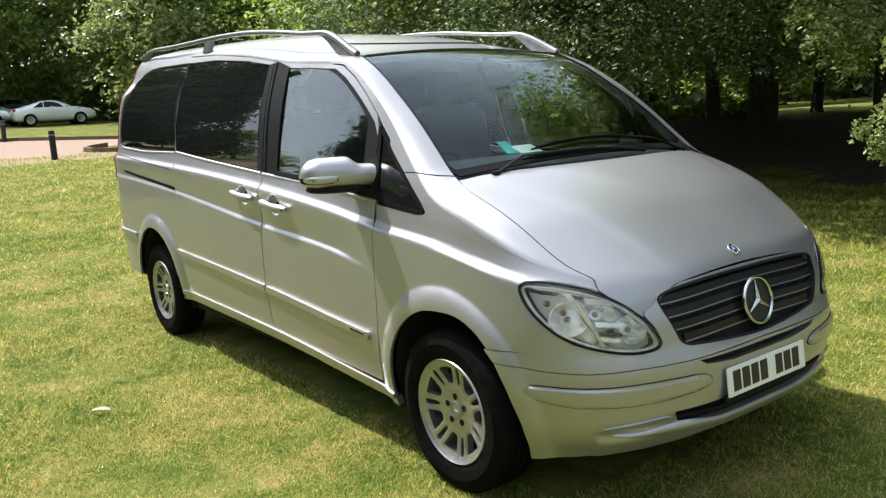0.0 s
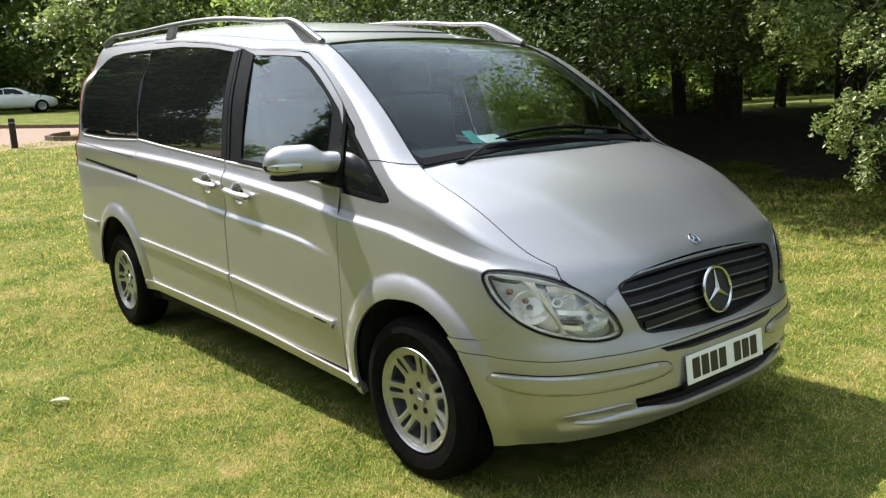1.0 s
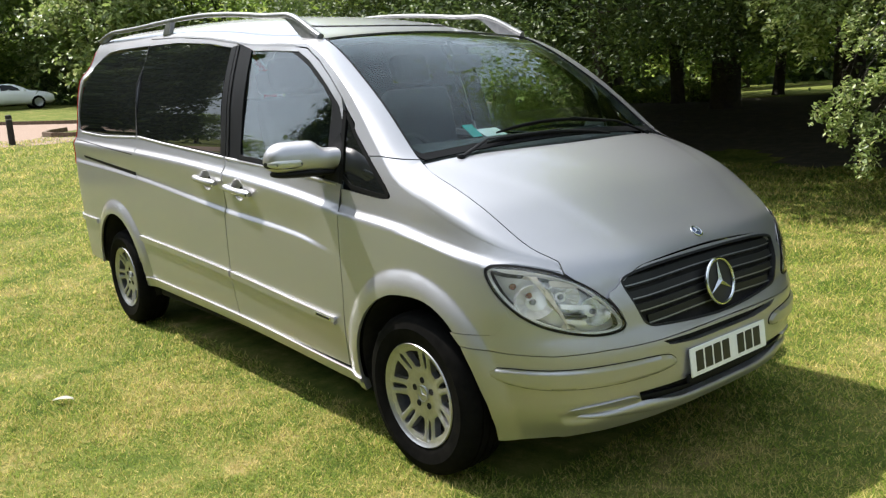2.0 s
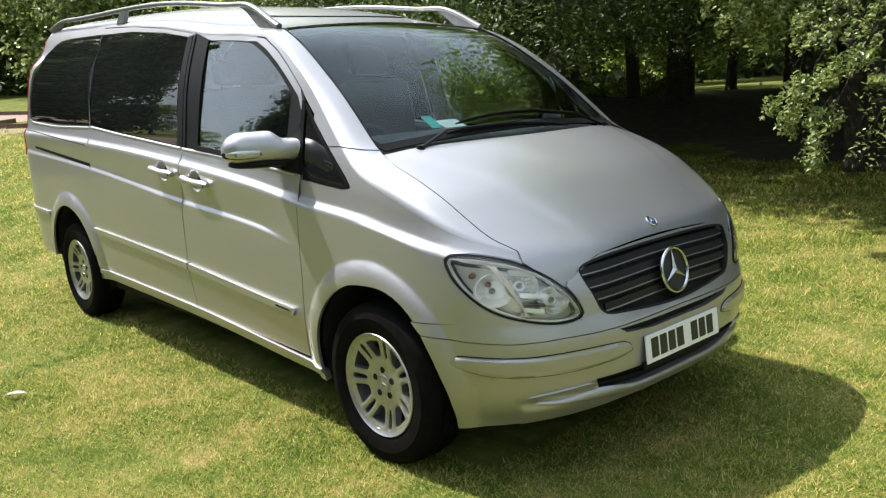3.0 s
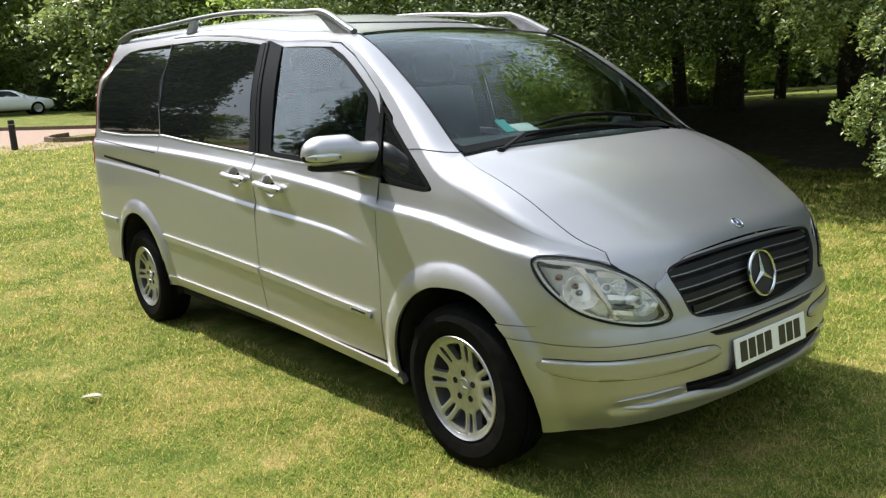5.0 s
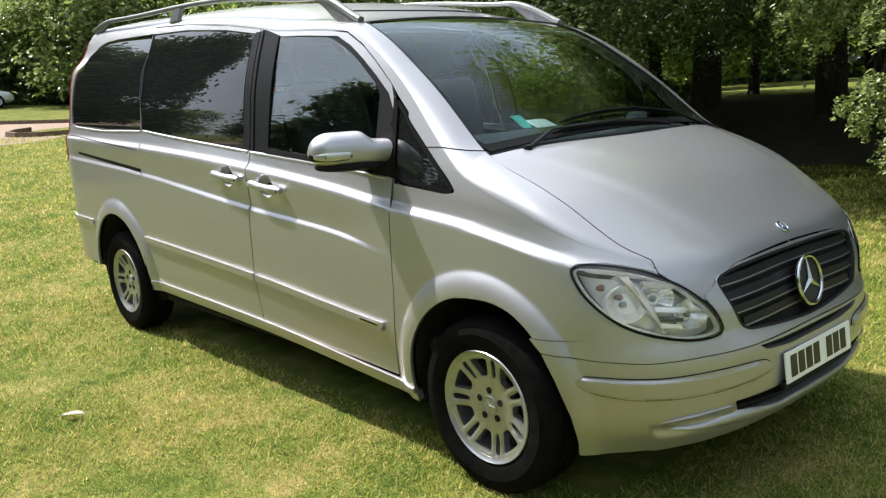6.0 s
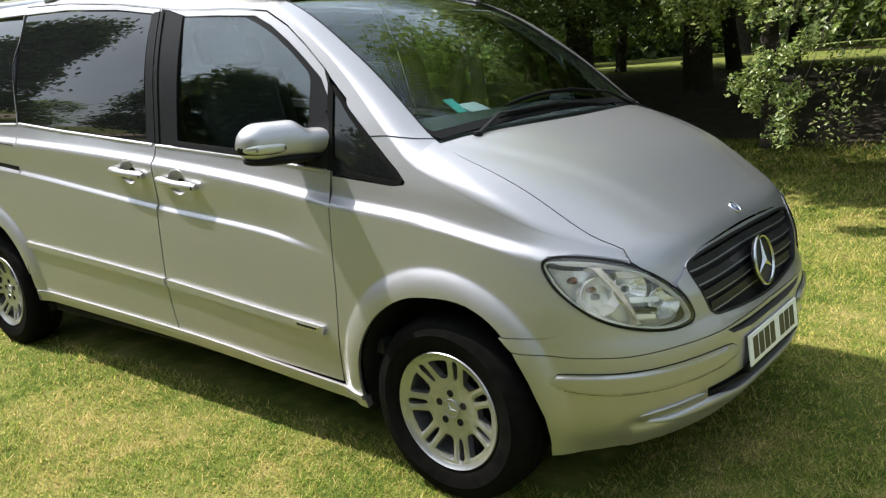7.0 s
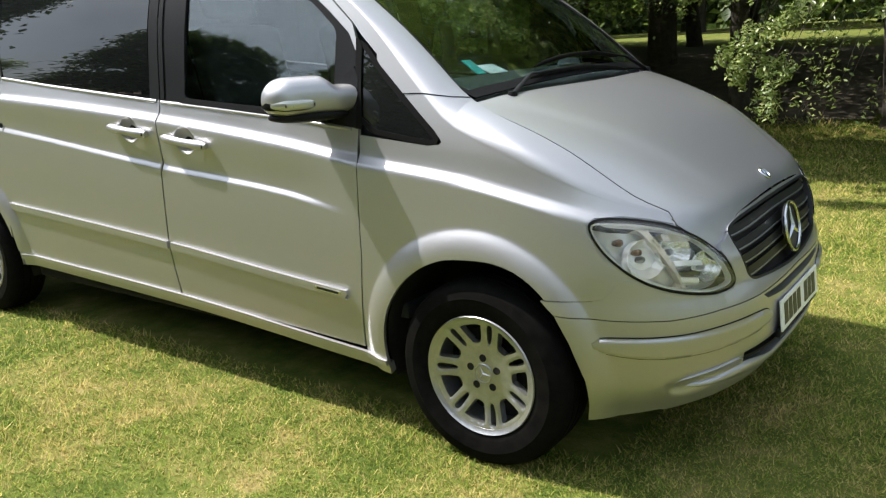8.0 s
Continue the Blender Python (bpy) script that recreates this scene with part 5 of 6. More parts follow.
# cabin seen through the glass
bm = bmesh.new()
prof = [(-0.02, 1.215), (-0.20, 1.262), (-0.40, 1.285), (-0.56, 1.275), (-0.62, 1.22), (-0.60, 1.05), (-0.45, 0.80), (-0.02, 0.75)]
for i, y in enumerate((-0.74, 0.74)):
    vs = [bm.verts.new((x, y, z)) for x, z in prof]
    bm.faces.new(vs if i else vs[::-1])
bm.verts.ensure_lookup_table()
n = len(prof)
for k in range(n):
    bm.faces.new((bm.verts[k], bm.verts[(k + 1) % n], bm.verts[n + (k + 1) % n], bm.verts[n + k]))
smooth(part("dashboard", bm, CABIN, van, "grey plastic dashboard"), 35)
bm = bmesh.new()
ring(bm, 0.185, 0.014, oriented((-0.72, -0.37, 1.16), (-0.85, 0, 0.5)), 40)
for a in (0, 120, 240):
    p = oriented((-0.72, -0.37, 1.16), (-0.85, 0, 0.5))
    tube(bm, [p @ Vector((0, 0.02, 0)), p @ Vector((0.18 * math.cos(radians(a + 90)), 0, 0.18 * math.sin(radians(a + 90))))], 0.014, 8)
smooth(part("steering_wheel", bm, CABIN, van, "dark steering wheel"), 60)
bm = bmesh.new()
box(bm, (-0.05, -0.032, -0.002), (0.05, 0.032, 0.002), 0.001, 1)
bmesh.ops.transform(bm, matrix=pose(-0.45, -0.112, 1.320, 0, 35, 0), verts=bm.verts[:])
part("card", bm, TEAL, van, "teal card leaning on the dashboard")
bm = bmesh.new()
box(bm, (-0.045, -0.07, -0.0015), (0.045, 0.07, 0.0015), 0.001, 1)
bmesh.ops.transform(bm, matrix=pose(-0.43, -0.005, 1.306, 0, 22, 0), verts=bm.verts[:])
part("paper_sheet", bm, PAPER, van, "white paper leaning on the dashboard")
for x0 in (-1.45, -2.35, -3.25):
    for y0 in (-0.42, 0.42):
        bm = bmesh.new()
        box(bm, (x0, y0 - 0.25, 0.78), (x0 + 0.52, y0 + 0.25, 0.94), 0.05, 3)
        seat = smooth(part("seat", bm, CLOTH, van, "dark grey cloth seat"), 50)
        bm = bmesh.new()
        box(bm, (-0.07, -0.24, 0.0), (0.07, 0.24, 0.66), 0.05, 3)
        bmesh.ops.transform(bm, matrix=pose(x0 + 0.02, y0, 0.90, 0, -14, 0), verts=bm.verts[:])
        smooth(part("backrest", bm, CLOTH, seat), 50)
        bm = bmesh.new()
        box(bm, (-0.05, -0.13, 0.70), (0.05, 0.13, 0.88), 0.04, 3)
        bmesh.ops.transform(bm, matrix=pose(x0 + 0.02, y0, 0.90, 0, -14, 0), verts=bm.verts[:])
        smooth(part("headrest", bm, CLOTH, seat), 50)
        bm = bmesh.new()
        box(bm, (x0 + 0.05, y0 - 0.2, 0.40), (x0 + 0.45, y0 + 0.2, 0.80), 0.02)
        part("seat_base", bm, CABIN, seat)
bm = bmesh.new()
box(bm, (-4.2, -0.84, 0.44), (-0.3, 0.84, 0.50), 0.01)
part("cabin_floor", bm, CABIN, van)
bm = bmesh.new()
box(bm, (-0.62, -0.10, 1.62), (-0.58, 0.10, 1.69), 0.012, 2)
smooth(part("inside_mirror", bm, BLACK_TRIM, van))
panel("headlining", top_face(lambda x, y: screen_z(x, y) - 0.05), [(-0.95, -0.62), (-0.95, 0.62), (-4.1, 0.55), (-4.1, -0.55)], material("headlining", (0.32, 0.32, 0.31), 0.95), van, gap=0, res=0.2, lip=0.005)

# ---- the lawn and the park round it ----
def ground_z(x, y):
    """The lawn: level by the van, rising gently behind it and under the wood."""
    d = -x - 4.0
    far = 0.0455 * (d + math.sqrt(d * d + 2.25)) / 2
    w = y - 0.45 * (x + 8) - 11.0 if x < -8 else y - 11.0
    bank = 0.75 * step(-2.5, 4.0, w) * step(-30, -8, x)
    return far * (1 - 0.6 * step(2, 16, y - 0.25 * d)) + bank - 0.012

LAWN = material("lawn", (0.1, 0.15, 0.03), 0.95, Specular_IOR_Level=0.1)
# Brown earth coloured extra dark to stand in for deep shade under the trees.
SHADED_EARTH = material("woodland_floor", (0.05, 0.04, 0.028), 0.95)
speckle(SHADED_EARTH, 5.0, [(0.3, (0.03, 0.024, 0.016)), (0.55, (0.055, 0.045, 0.03)), (0.75, (0.09, 0.075, 0.045))], bump=0.6, distance=0.04)
GRAVEL = material("gravel_path", (0.42, 0.30, 0.22), 0.9)
speckle(GRAVEL, 30.0, [(0.3, (0.19, 0.125, 0.09)), (0.55, (0.25, 0.17, 0.125)), (0.75, (0.31, 0.225, 0.17))], bump=0.5, distance=0.02)
BARK = material("bark", (0.07, 0.055, 0.042), 0.95)
speckle(BARK, 9.0, [(0.3, (0.022, 0.018, 0.014)), (0.7, (0.06, 0.05, 0.038))], bump=0.9, distance=0.04)
POST = material("dark_timber", (0.022, 0.018, 0.015), 0.85)
speckle(POST, 22.0, [(0.3, (0.012, 0.01, 0.009)), (0.7, (0.04, 0.032, 0.026))], bump=0.6, distance=0.01)
TIMBER = material("edging_timber", (0.13, 0.085, 0.055), 0.9)
speckle(TIMBER, 16.0, [(0.3, (0.08, 0.05, 0.033)), (0.7, (0.19, 0.13, 0.085))], bump=0.6, distance=0.01)


def lawn_colour(m, blades=False):
    """Greens with straw-dry patches: broad patches, tufts and fine grain in the same places for turf and blades."""
    b = m.node_tree.nodes["Principled BSDF"]
    at = node(m, "ShaderNodeNewGeometry")
    broad = node(m, "ShaderNodeTexNoise", Scale=1.9, Detail=5.0, Roughness=0.66, Distortion=0.5)
    tuft = node(m, "ShaderNodeTexNoise", Scale=10.0, Detail=5.0, Roughness=0.6)
    fine = node(m, "ShaderNodeTexNoise", Scale=110.0, Detail=3.0, Roughness=0.7)
    for n in (broad, tuft, fine):
        link(m, at.outputs["Position"], n.inputs["Vector"])
    mix = node(m, "ShaderNodeMath")
    mix.operation = "MULTIPLY_ADD"
    link(m, tuft.outputs["Fac"], mix.inputs[0])
    mix.inputs[1].default_value = 0.62
    link(m, broad.outputs["Fac"], mix.inputs[2])
    mix2 = node(m, "ShaderNodeMath")
    mix2.operation = "MULTIPLY_ADD"
    link(m, (at.outputs["Random Per Island"] if blades else fine.outputs["Fac"]), mix2.inputs[0])
    mix2.inputs[1].default_value = 0.62 if blades else 0.45
    link(m, mix.outputs[0], mix2.inputs[2])
    # Turf far darker than the blades, so gaps between them look shaded.
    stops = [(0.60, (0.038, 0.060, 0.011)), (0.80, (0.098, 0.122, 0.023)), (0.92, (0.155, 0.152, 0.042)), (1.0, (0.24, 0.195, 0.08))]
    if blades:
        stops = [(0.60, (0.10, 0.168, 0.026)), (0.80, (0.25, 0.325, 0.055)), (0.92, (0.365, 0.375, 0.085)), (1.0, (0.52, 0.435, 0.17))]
    sc = node(m, "ShaderNodeMath")
    sc.operation = "MULTIPLY"
    sc.inputs[1].default_value = 0.798
    link(m, mix2.outputs[0], sc.inputs[0])
    r = ramp(m, sc.outputs[0], stops)
    if blades:
        # each blade its own lightness, from shaded green to bleached
        own = node(m, "ShaderNodeTexWhiteNoise")
        own.noise_dimensions = "1D"
        link(m, at.outputs["Random Per Island"], own.inputs["W"])
        light = ramp(m, own.outputs["Value"], [(0.0, (0.58, 0.62, 0.58)), (0.5, (0.95, 0.95, 0.9)), (0.85, (1.18, 1.15, 1.1)), (1.0, (1.5, 1.38, 1.5))])
        both_ = node(m, "ShaderNodeMixRGB", Fac=1.0)
        both_.blend_type = "MULTIPLY"
        link(m, r.outputs[0], both_.inputs[1]), link(m, light.outputs[0], both_.inputs[2])
        r = both_
    link(m, r.outputs[0], b.inputs["Base Color"])
    if blades:
        t = node(m, "ShaderNodeBsdfTranslucent")
        link(m, r.outputs[0], t.inputs[0])
        both = node(m, "ShaderNodeMixShader")
        both.inputs[0].default_value = 0.5
        link(m, b.outputs[0], both.inputs[1]), link(m, t.outputs[0], both.inputs[2])
        link(m, both.outputs[0], m.node_tree.nodes["Material Output"].inputs[0])
    else:
        u = node(m, "ShaderNodeBump", Strength=0.45, Distance=0.015)
        link(m, fine.outputs["Fac"], u.inputs["Height"])
        link(m, u.outputs[0], b.inputs["Normal"])
    return m


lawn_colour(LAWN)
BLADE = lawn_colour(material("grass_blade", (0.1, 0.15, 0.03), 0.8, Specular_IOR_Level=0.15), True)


def lines(spans):
    out = []
    for a, b, n in spans:
        out += list(np.linspace(a, b, n, endpoint=False))
    return out + [spans[-1][1]]


def land(name, xs, ys, mat, lift=0.0, keep=None):
    """A sheet that follows the ground."""
    V, index, F = [], {}, []
    for i, x in enumerate(xs):
        for j, y in enumerate(ys):
            index[i, j] = len(V)
            V.append((x, y, ground_z(x, y) + lift))
    for i in range(len(xs) - 1):
        for j in range(len(ys) - 1):
            if keep is None or keep((xs[i] + xs[i + 1]) / 2, (ys[j] + ys[j + 1]) / 2):
                F.append((index[i, j], index[i + 1, j], index[i + 1, j + 1], index[i, j + 1]))
    me = bpy.data.meshes.new(name)
    me.from_pydata(V, [], F)
    me.polygons.foreach_set("use_smooth", [True] * len(F))
    me.update()
    ob = part(name, me, mat, None)
    return ob


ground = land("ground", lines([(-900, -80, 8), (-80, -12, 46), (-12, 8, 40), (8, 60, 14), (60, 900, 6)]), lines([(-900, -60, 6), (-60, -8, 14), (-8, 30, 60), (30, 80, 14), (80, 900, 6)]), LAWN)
tagged(ground, "mown lawn with dry straw-coloured patches", "ground", kind="structure")


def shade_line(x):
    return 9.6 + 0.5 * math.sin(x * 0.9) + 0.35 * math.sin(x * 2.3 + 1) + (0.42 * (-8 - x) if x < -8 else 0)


wood_floor = land("woodland_floor", lines([(-20, 16, 110)]), lines([(7, 24, 80)]), SHADED_EARTH, 0.006, lambda x, y: shade_line(x) < y < shade_line(x) + 8.2 + 0.8 * math.sin(x * 0.7))
tagged(wood_floor, "bare brown earth under the trees, darkened to stand for their shade", "ground", kind="structure")


def path_near(y):
    return -21.0 - 0.35 * max(0.0, y - 3.0) ** 1.3 + 0.12 * math.sin(y * 2.1)


def path_far(y):
    return -32.8 + 1.15 * max(0.0, y - 3.5) - 0.1 * max(0.0, y - 6.5) ** 1.5


path = land("gravel_path", lines([(-34, -20, 70)]), lines([(-40, -4, 30), (-4, 9, 60)]), GRAVEL, 0.006, lambda x, y: path_far(y) < x < path_near(y) and not ((x + 23.4) ** 2 / 2.6 + (y - 5.6) ** 2 / 4.0 < 1))
tagged(path, "pinkish gravel path", "path", kind="structure")

far_path = land("path", lines([(-44, 24, 40)]), lines([(33.6, 36.2, 3)]), GRAVEL, 0.006)
tagged(far_path, "pale gravel path far off beyond the wood", "path", kind="structure")

# timber edging along the far side of the path and round the grass island
def edging(points):
    for (x0, y0), (x1, y1) in zip(points, points[1:]):
        bm = bmesh.new()
        d = Vector((x1 - x0, y1 - y0, 0))
        n = Vector((-d.y, d.x, 0)).normalized() * 0.06
        z0, z1 = ground_z(x0, y0), ground_z(x1, y1)
        pts = [(x0, y0, z0), (x1, y1, z1)]
        low = [bm.verts.new(Vector(p) + k * n + Vector((0, 0, -0.05))) for p in pts for k in (-1, 1)]
        top = [bm.verts.new(Vector(p) + k * n * 0.85 + Vector((0, 0, 0.13))) for p in pts for k in (-1, 1)]
        for f in ((low[0], low[2], top[2], top[0]), (low[3], low[1], top[1], top[3]), (top[0], top[2], top[3], top[1]), (low[1], low[0], top[0], top[1]), (low[2], low[3], top[3], top[2])):
            bm.faces.new(f)
        bmesh.ops.recalc_face_normals(bm, faces=bm.faces[:])
        tagged(part("timber_edging", bm, TIMBER, None), "low weathered timber edging beside the path", "edging", "path edging")


edging([(path_far(y), y) for y in (-4, -1.5, 1.0, 3.5, 5.2, 7.0, 8.6)])
edging([(-23.4 + 1.55 * math.cos(a), 5.6 + 1.95 * math.sin(a)) for a in np.linspace(-0.4, -2.6, 6)])


# bollards
def bollard():
    ob = thing("bollard", "short dark timber bollard beside the gravel path", "bollard", "path bollards")
    bm = bmesh.new()
    lathe(bm, [(0.0, -0.1), (0.085, -0.1), (0.082, 0.74), (0.078, 0.78), (0.05, 0.80), (0.0, 0.805)], 16, "z")
    smooth(part("post", bm, POST, ob), 40)
    bm = bmesh.new()
    lathe(bm, [(0.0845, 0.66), (0.0865, 0.663), (0.0865, 0.69), (0.084, 0.693)], 16, "z")
    smooth(part("band", bm, material("bollard_band", (0.2, 0.19, 0.17), 0.6), ob, "pale reflective band"), 40)
    return ob


first = bollard()
spots = [(-21.73, 2.39), (-32.64, 3.05), (-33.0, -1.2), (-21.2, -2.6)]
first.location = (*spots[0], ground_z(*spots[0]))
for x, y in spots[1:]:
    copy_thing(first, pose(x, y, ground_z(x, y), 0, 2, 30 * x))


# ---- trees ----
def leaf_material(name, dark, mid, light, through_=0.45):
    m = material(name, mid, 0.55)
    b = m.node_tree.nodes["Principled BSDF"]
    g = node(m, "ShaderNodeNewGeometry")
    r = ramp(m, g.outputs["Random Per Island"], [(0.0, dark), (0.55, mid), (1.0, light)])
    link(m, r.outputs[0], b.inputs["Base Color"])
    t = node(m, "ShaderNodeBsdfTranslucent")
    thin = ramp(m, g.outputs["Random Per Island"], [(p, tuple(min(0.5, 1.7 * v) for v in c)) for p, c in ((0.0, dark), (0.55, mid), (1.0, light))])
    link(m, thin.outputs[0], t.inputs[0])
    mix = node(m, "ShaderNodeMixShader")
    mix.inputs[0].default_value = through_
    out = m.node_tree.nodes["Material Output"]
    link(m, b.outputs[0], mix.inputs[1])
    link(m, t.outputs[0], mix.inputs[2])
    link(m, mix.outputs[0], out.inputs[0])
    return m


LEAF = leaf_material("leaf", (0.075, 0.118, 0.021), (0.138, 0.20, 0.038), (0.25, 0.315, 0.08), 0.55)
LEAF_NEAR = leaf_material("leaf_near", (0.07, 0.105, 0.025), (0.17, 0.225, 0.06), (0.36, 0.41, 0.15), 0.35)
LEAF_NEAR.node_tree.nodes["Principled BSDF"].inputs["Roughness"].default_value = 0.38
# Darker copy of LEAF; its tone stands in for shade among the trees.
LEAF_SHADED = leaf_material("leaf_shaded", (0.028, 0.048, 0.014), (0.056, 0.088, 0.024), (0.135, 0.18, 0.055), 0.28)


def leaf_mesh(name, centres, size, gen, up=0.55, narrow=0.5):
    """One mesh of many leaves at the centres; each a folded blade of two faces."""
    n = len(centres)
    nor = gen.normal(size=(n, 3))
    nor[:, 2] = np.abs(nor[:, 2]) + up
    nor /= np.linalg.norm(nor, axis=1, keepdims=True)
    a = gen.normal(size=(n, 3))
    a[:, 2] -= 0.5
    a -= nor * np.sum(a * nor, axis=1, keepdims=True)
    a /= np.linalg.norm(a, axis=1, keepdims=True) + 1e-9
    b = np.cross(nor, a)
    ln = size * gen.uniform(0.65, 1.3, (n, 1))
    w = ln * narrow
    fold = nor * ln * 0.12
    V = np.stack([centres - a * ln * 0.5, centres + b * w * 0.5 + fold, centres + a * ln * 0.5, centres - b * w * 0.5 + fold], 1).reshape(-1, 3)
    i = np.arange(n) * 4
    F = np.stack([i, i + 1, i + 2, i, i + 2, i + 3], 1).reshape(-1, 3)
    me = bpy.data.meshes.new(name)
    me.vertices.add(len(V))
    me.vertices.foreach_set("co", V.ravel())
    me.loops.add(len(F) * 3)
    me.loops.foreach_set("vertex_index", F.ravel())
    me.polygons.add(len(F))
    me.polygons.foreach_set("loop_start", np.arange(len(F)) * 3)
    me.update(calc_edges=True)
    return me


def limb(bm, start, end, r0, r1, gen, bend=0.15, n=6, sides=7):
    a, b = Vector(start), Vector(end)
    off = Vector(gen.normal(size=3)) * (b - a).length * bend
    pts = [a.lerp(b, k / n) + off * math.sin(math.pi * k / n) * 0.6 for k in range(n + 1)]
    tube(bm, pts, [r0 + (r1 - r0) * k / n for k in range(n + 1)], sides, caps=False)
    return pts


def tree(name, seed, height, spread, base, trunk, leaf, count, mat, label, clump=0.8, skirt=0, small=0.1):
    """A broad-leaved tree: tapered trunk, limbs, and a crown of leaf clumps with gaps."""
    gen = np.random.default_rng(seed)
    ob = thing(name, label, "tree", "trees round the lawn")
    bm = bmesh.new()
    fork = base + (height - base) * 0.18
    lean = gen.normal(size=2) * 0.25
    tube(bm, [(0, 0, -0.3), (0.02, 0, 0.15), (lean[0] * 0.4, lean[1] * 0.4, fork * 0.5), (lean[0], lean[1], fork), (lean[0] * 1.5, lean[1] * 1.5, height * 0.72)], [trunk * 1.55, trunk * 1.12, trunk * 0.9, trunk * 0.75, trunk * 0.18], 12)
    centres = []
    for k in range(clumps_of(count)):
        z = gen.uniform(0, 1) ** 0.9
        rad = spread * math.sqrt(max(0.05, 1 - (abs(z - 0.38) / 0.66) ** 2.2)) * gen.uniform(0.45, 1.05) ** 0.6
        ang = gen.uniform(0, 2 * math.pi)
        rad *= 0.8 + 0.28 * math.sin(ang * 3 + seed) * math.cos(z * 5 + seed)
        centres.append((rad * math.cos(ang), rad * math.sin(ang), base + z * (height - base)))
    for k in range(9):
        c = centres[gen.integers(len(centres))]
        limb(bm, (lean[0], lean[1], fork * gen.uniform(0.75, 1.25)), (c[0] * 0.8, c[1] * 0.8, c[2]), trunk * 0.36, trunk * 0.07, gen)
    smooth(part("trunk", bm, BARK, ob, "rough brown trunk with limbs"), 60)
    per = count // len(centres)
    pts = []
    for c in centres:
        q = gen.normal(size=(per, 3)) * np.array((clump, clump, clump * 0.55)) * gen.uniform(0.6, 1.25)
        q[:, 2] -= 0.18 * np.hypot(q[:, 0], q[:, 1])
        pts.append(q + np.array(c))
    part("crown", leaf_mesh("crown", np.concatenate(pts), leaf, gen), mat, ob, "crown of small green leaves with gaps")
    if skirt:
        pts = []
        for k in range(skirt // 150):
            ang, rad = gen.uniform(0, 2 * math.pi), spread * gen.uniform(0.25, 1.0) ** 0.5
            c = np.array((rad * math.cos(ang), rad * math.sin(ang), base + gen.uniform(-0.75, 1.9)))
            q = gen.normal(size=(150, 3)) * np.array((0.42, 0.42, 0.20)) * gen.uniform(0.6, 1.25)
            q[:, 2] -= 0.35 * np.hypot(q[:, 0], q[:, 1])
            pts.append(q + c)
        part("low_foliage", leaf_mesh("low_foliage", np.concatenate(pts), small, gen), mat, ob, "drooping lower sprays of small leaves")
    return ob


def clumps_of(count):
    return max(60, count // 90)


GREEN, DEEP = "broad-leaved tree in full summer leaf at the edge of the lawn", "tall broad-leaved tree shading dark ground"
kinds = [
    tree("tree", 1, 11.0, 4.6, 1.0, 0.26, 0.40, 11500, LEAF, GREEN, 0.65),
    tree("tree", 2, 12.5, 5.2, 1.4, 0.30, 0.40, 11500, LEAF, GREEN, 0.68),
    tree("tree", 3, 7.6, 4.4, 3.2, 0.17, 0.12, 20000, LEAF_SHADED, DEEP, 0.6, 21000),
    tree("tree", 4, 7.3, 4.6, 3.1, 0.16, 0.12, 20000, LEAF_SHADED, DEEP, 0.6, 21000),
    tree("tree", 6, 7.6, 4.6, 2.6, 0.20, 0.24, 11000, LEAF_SHADED, DEEP, 0.7),
    tree("tree", 5, 9.5, 3.6, 0.6, 0.22, 0.38, 26000, LEAF_SHADED, GREEN, 0.5),
    # Crown above the view: added to shade the ground and fill the windscreen reflection.
    tree("tree", 8, 10.5, 4.4, 4.2, 0.24, 0.16, 40000, LEAF, DEEP, 0.6),
    # The brighter leaf colour stands in for sunlit boughs.
    tree("tree", 10, 8.6, 3.7, 0.9, 0.2, 0.34, 10000, LEAF_NEAR, "tree with low boughs over a parked car, leaf colour brightened as if sunlit", 0.6),
    tree("tree", 9, 9.8, 4.9, 3.3, 0.31, 0.12, 20000, LEAF_SHADED, DEEP, 0.6, 18000),
]
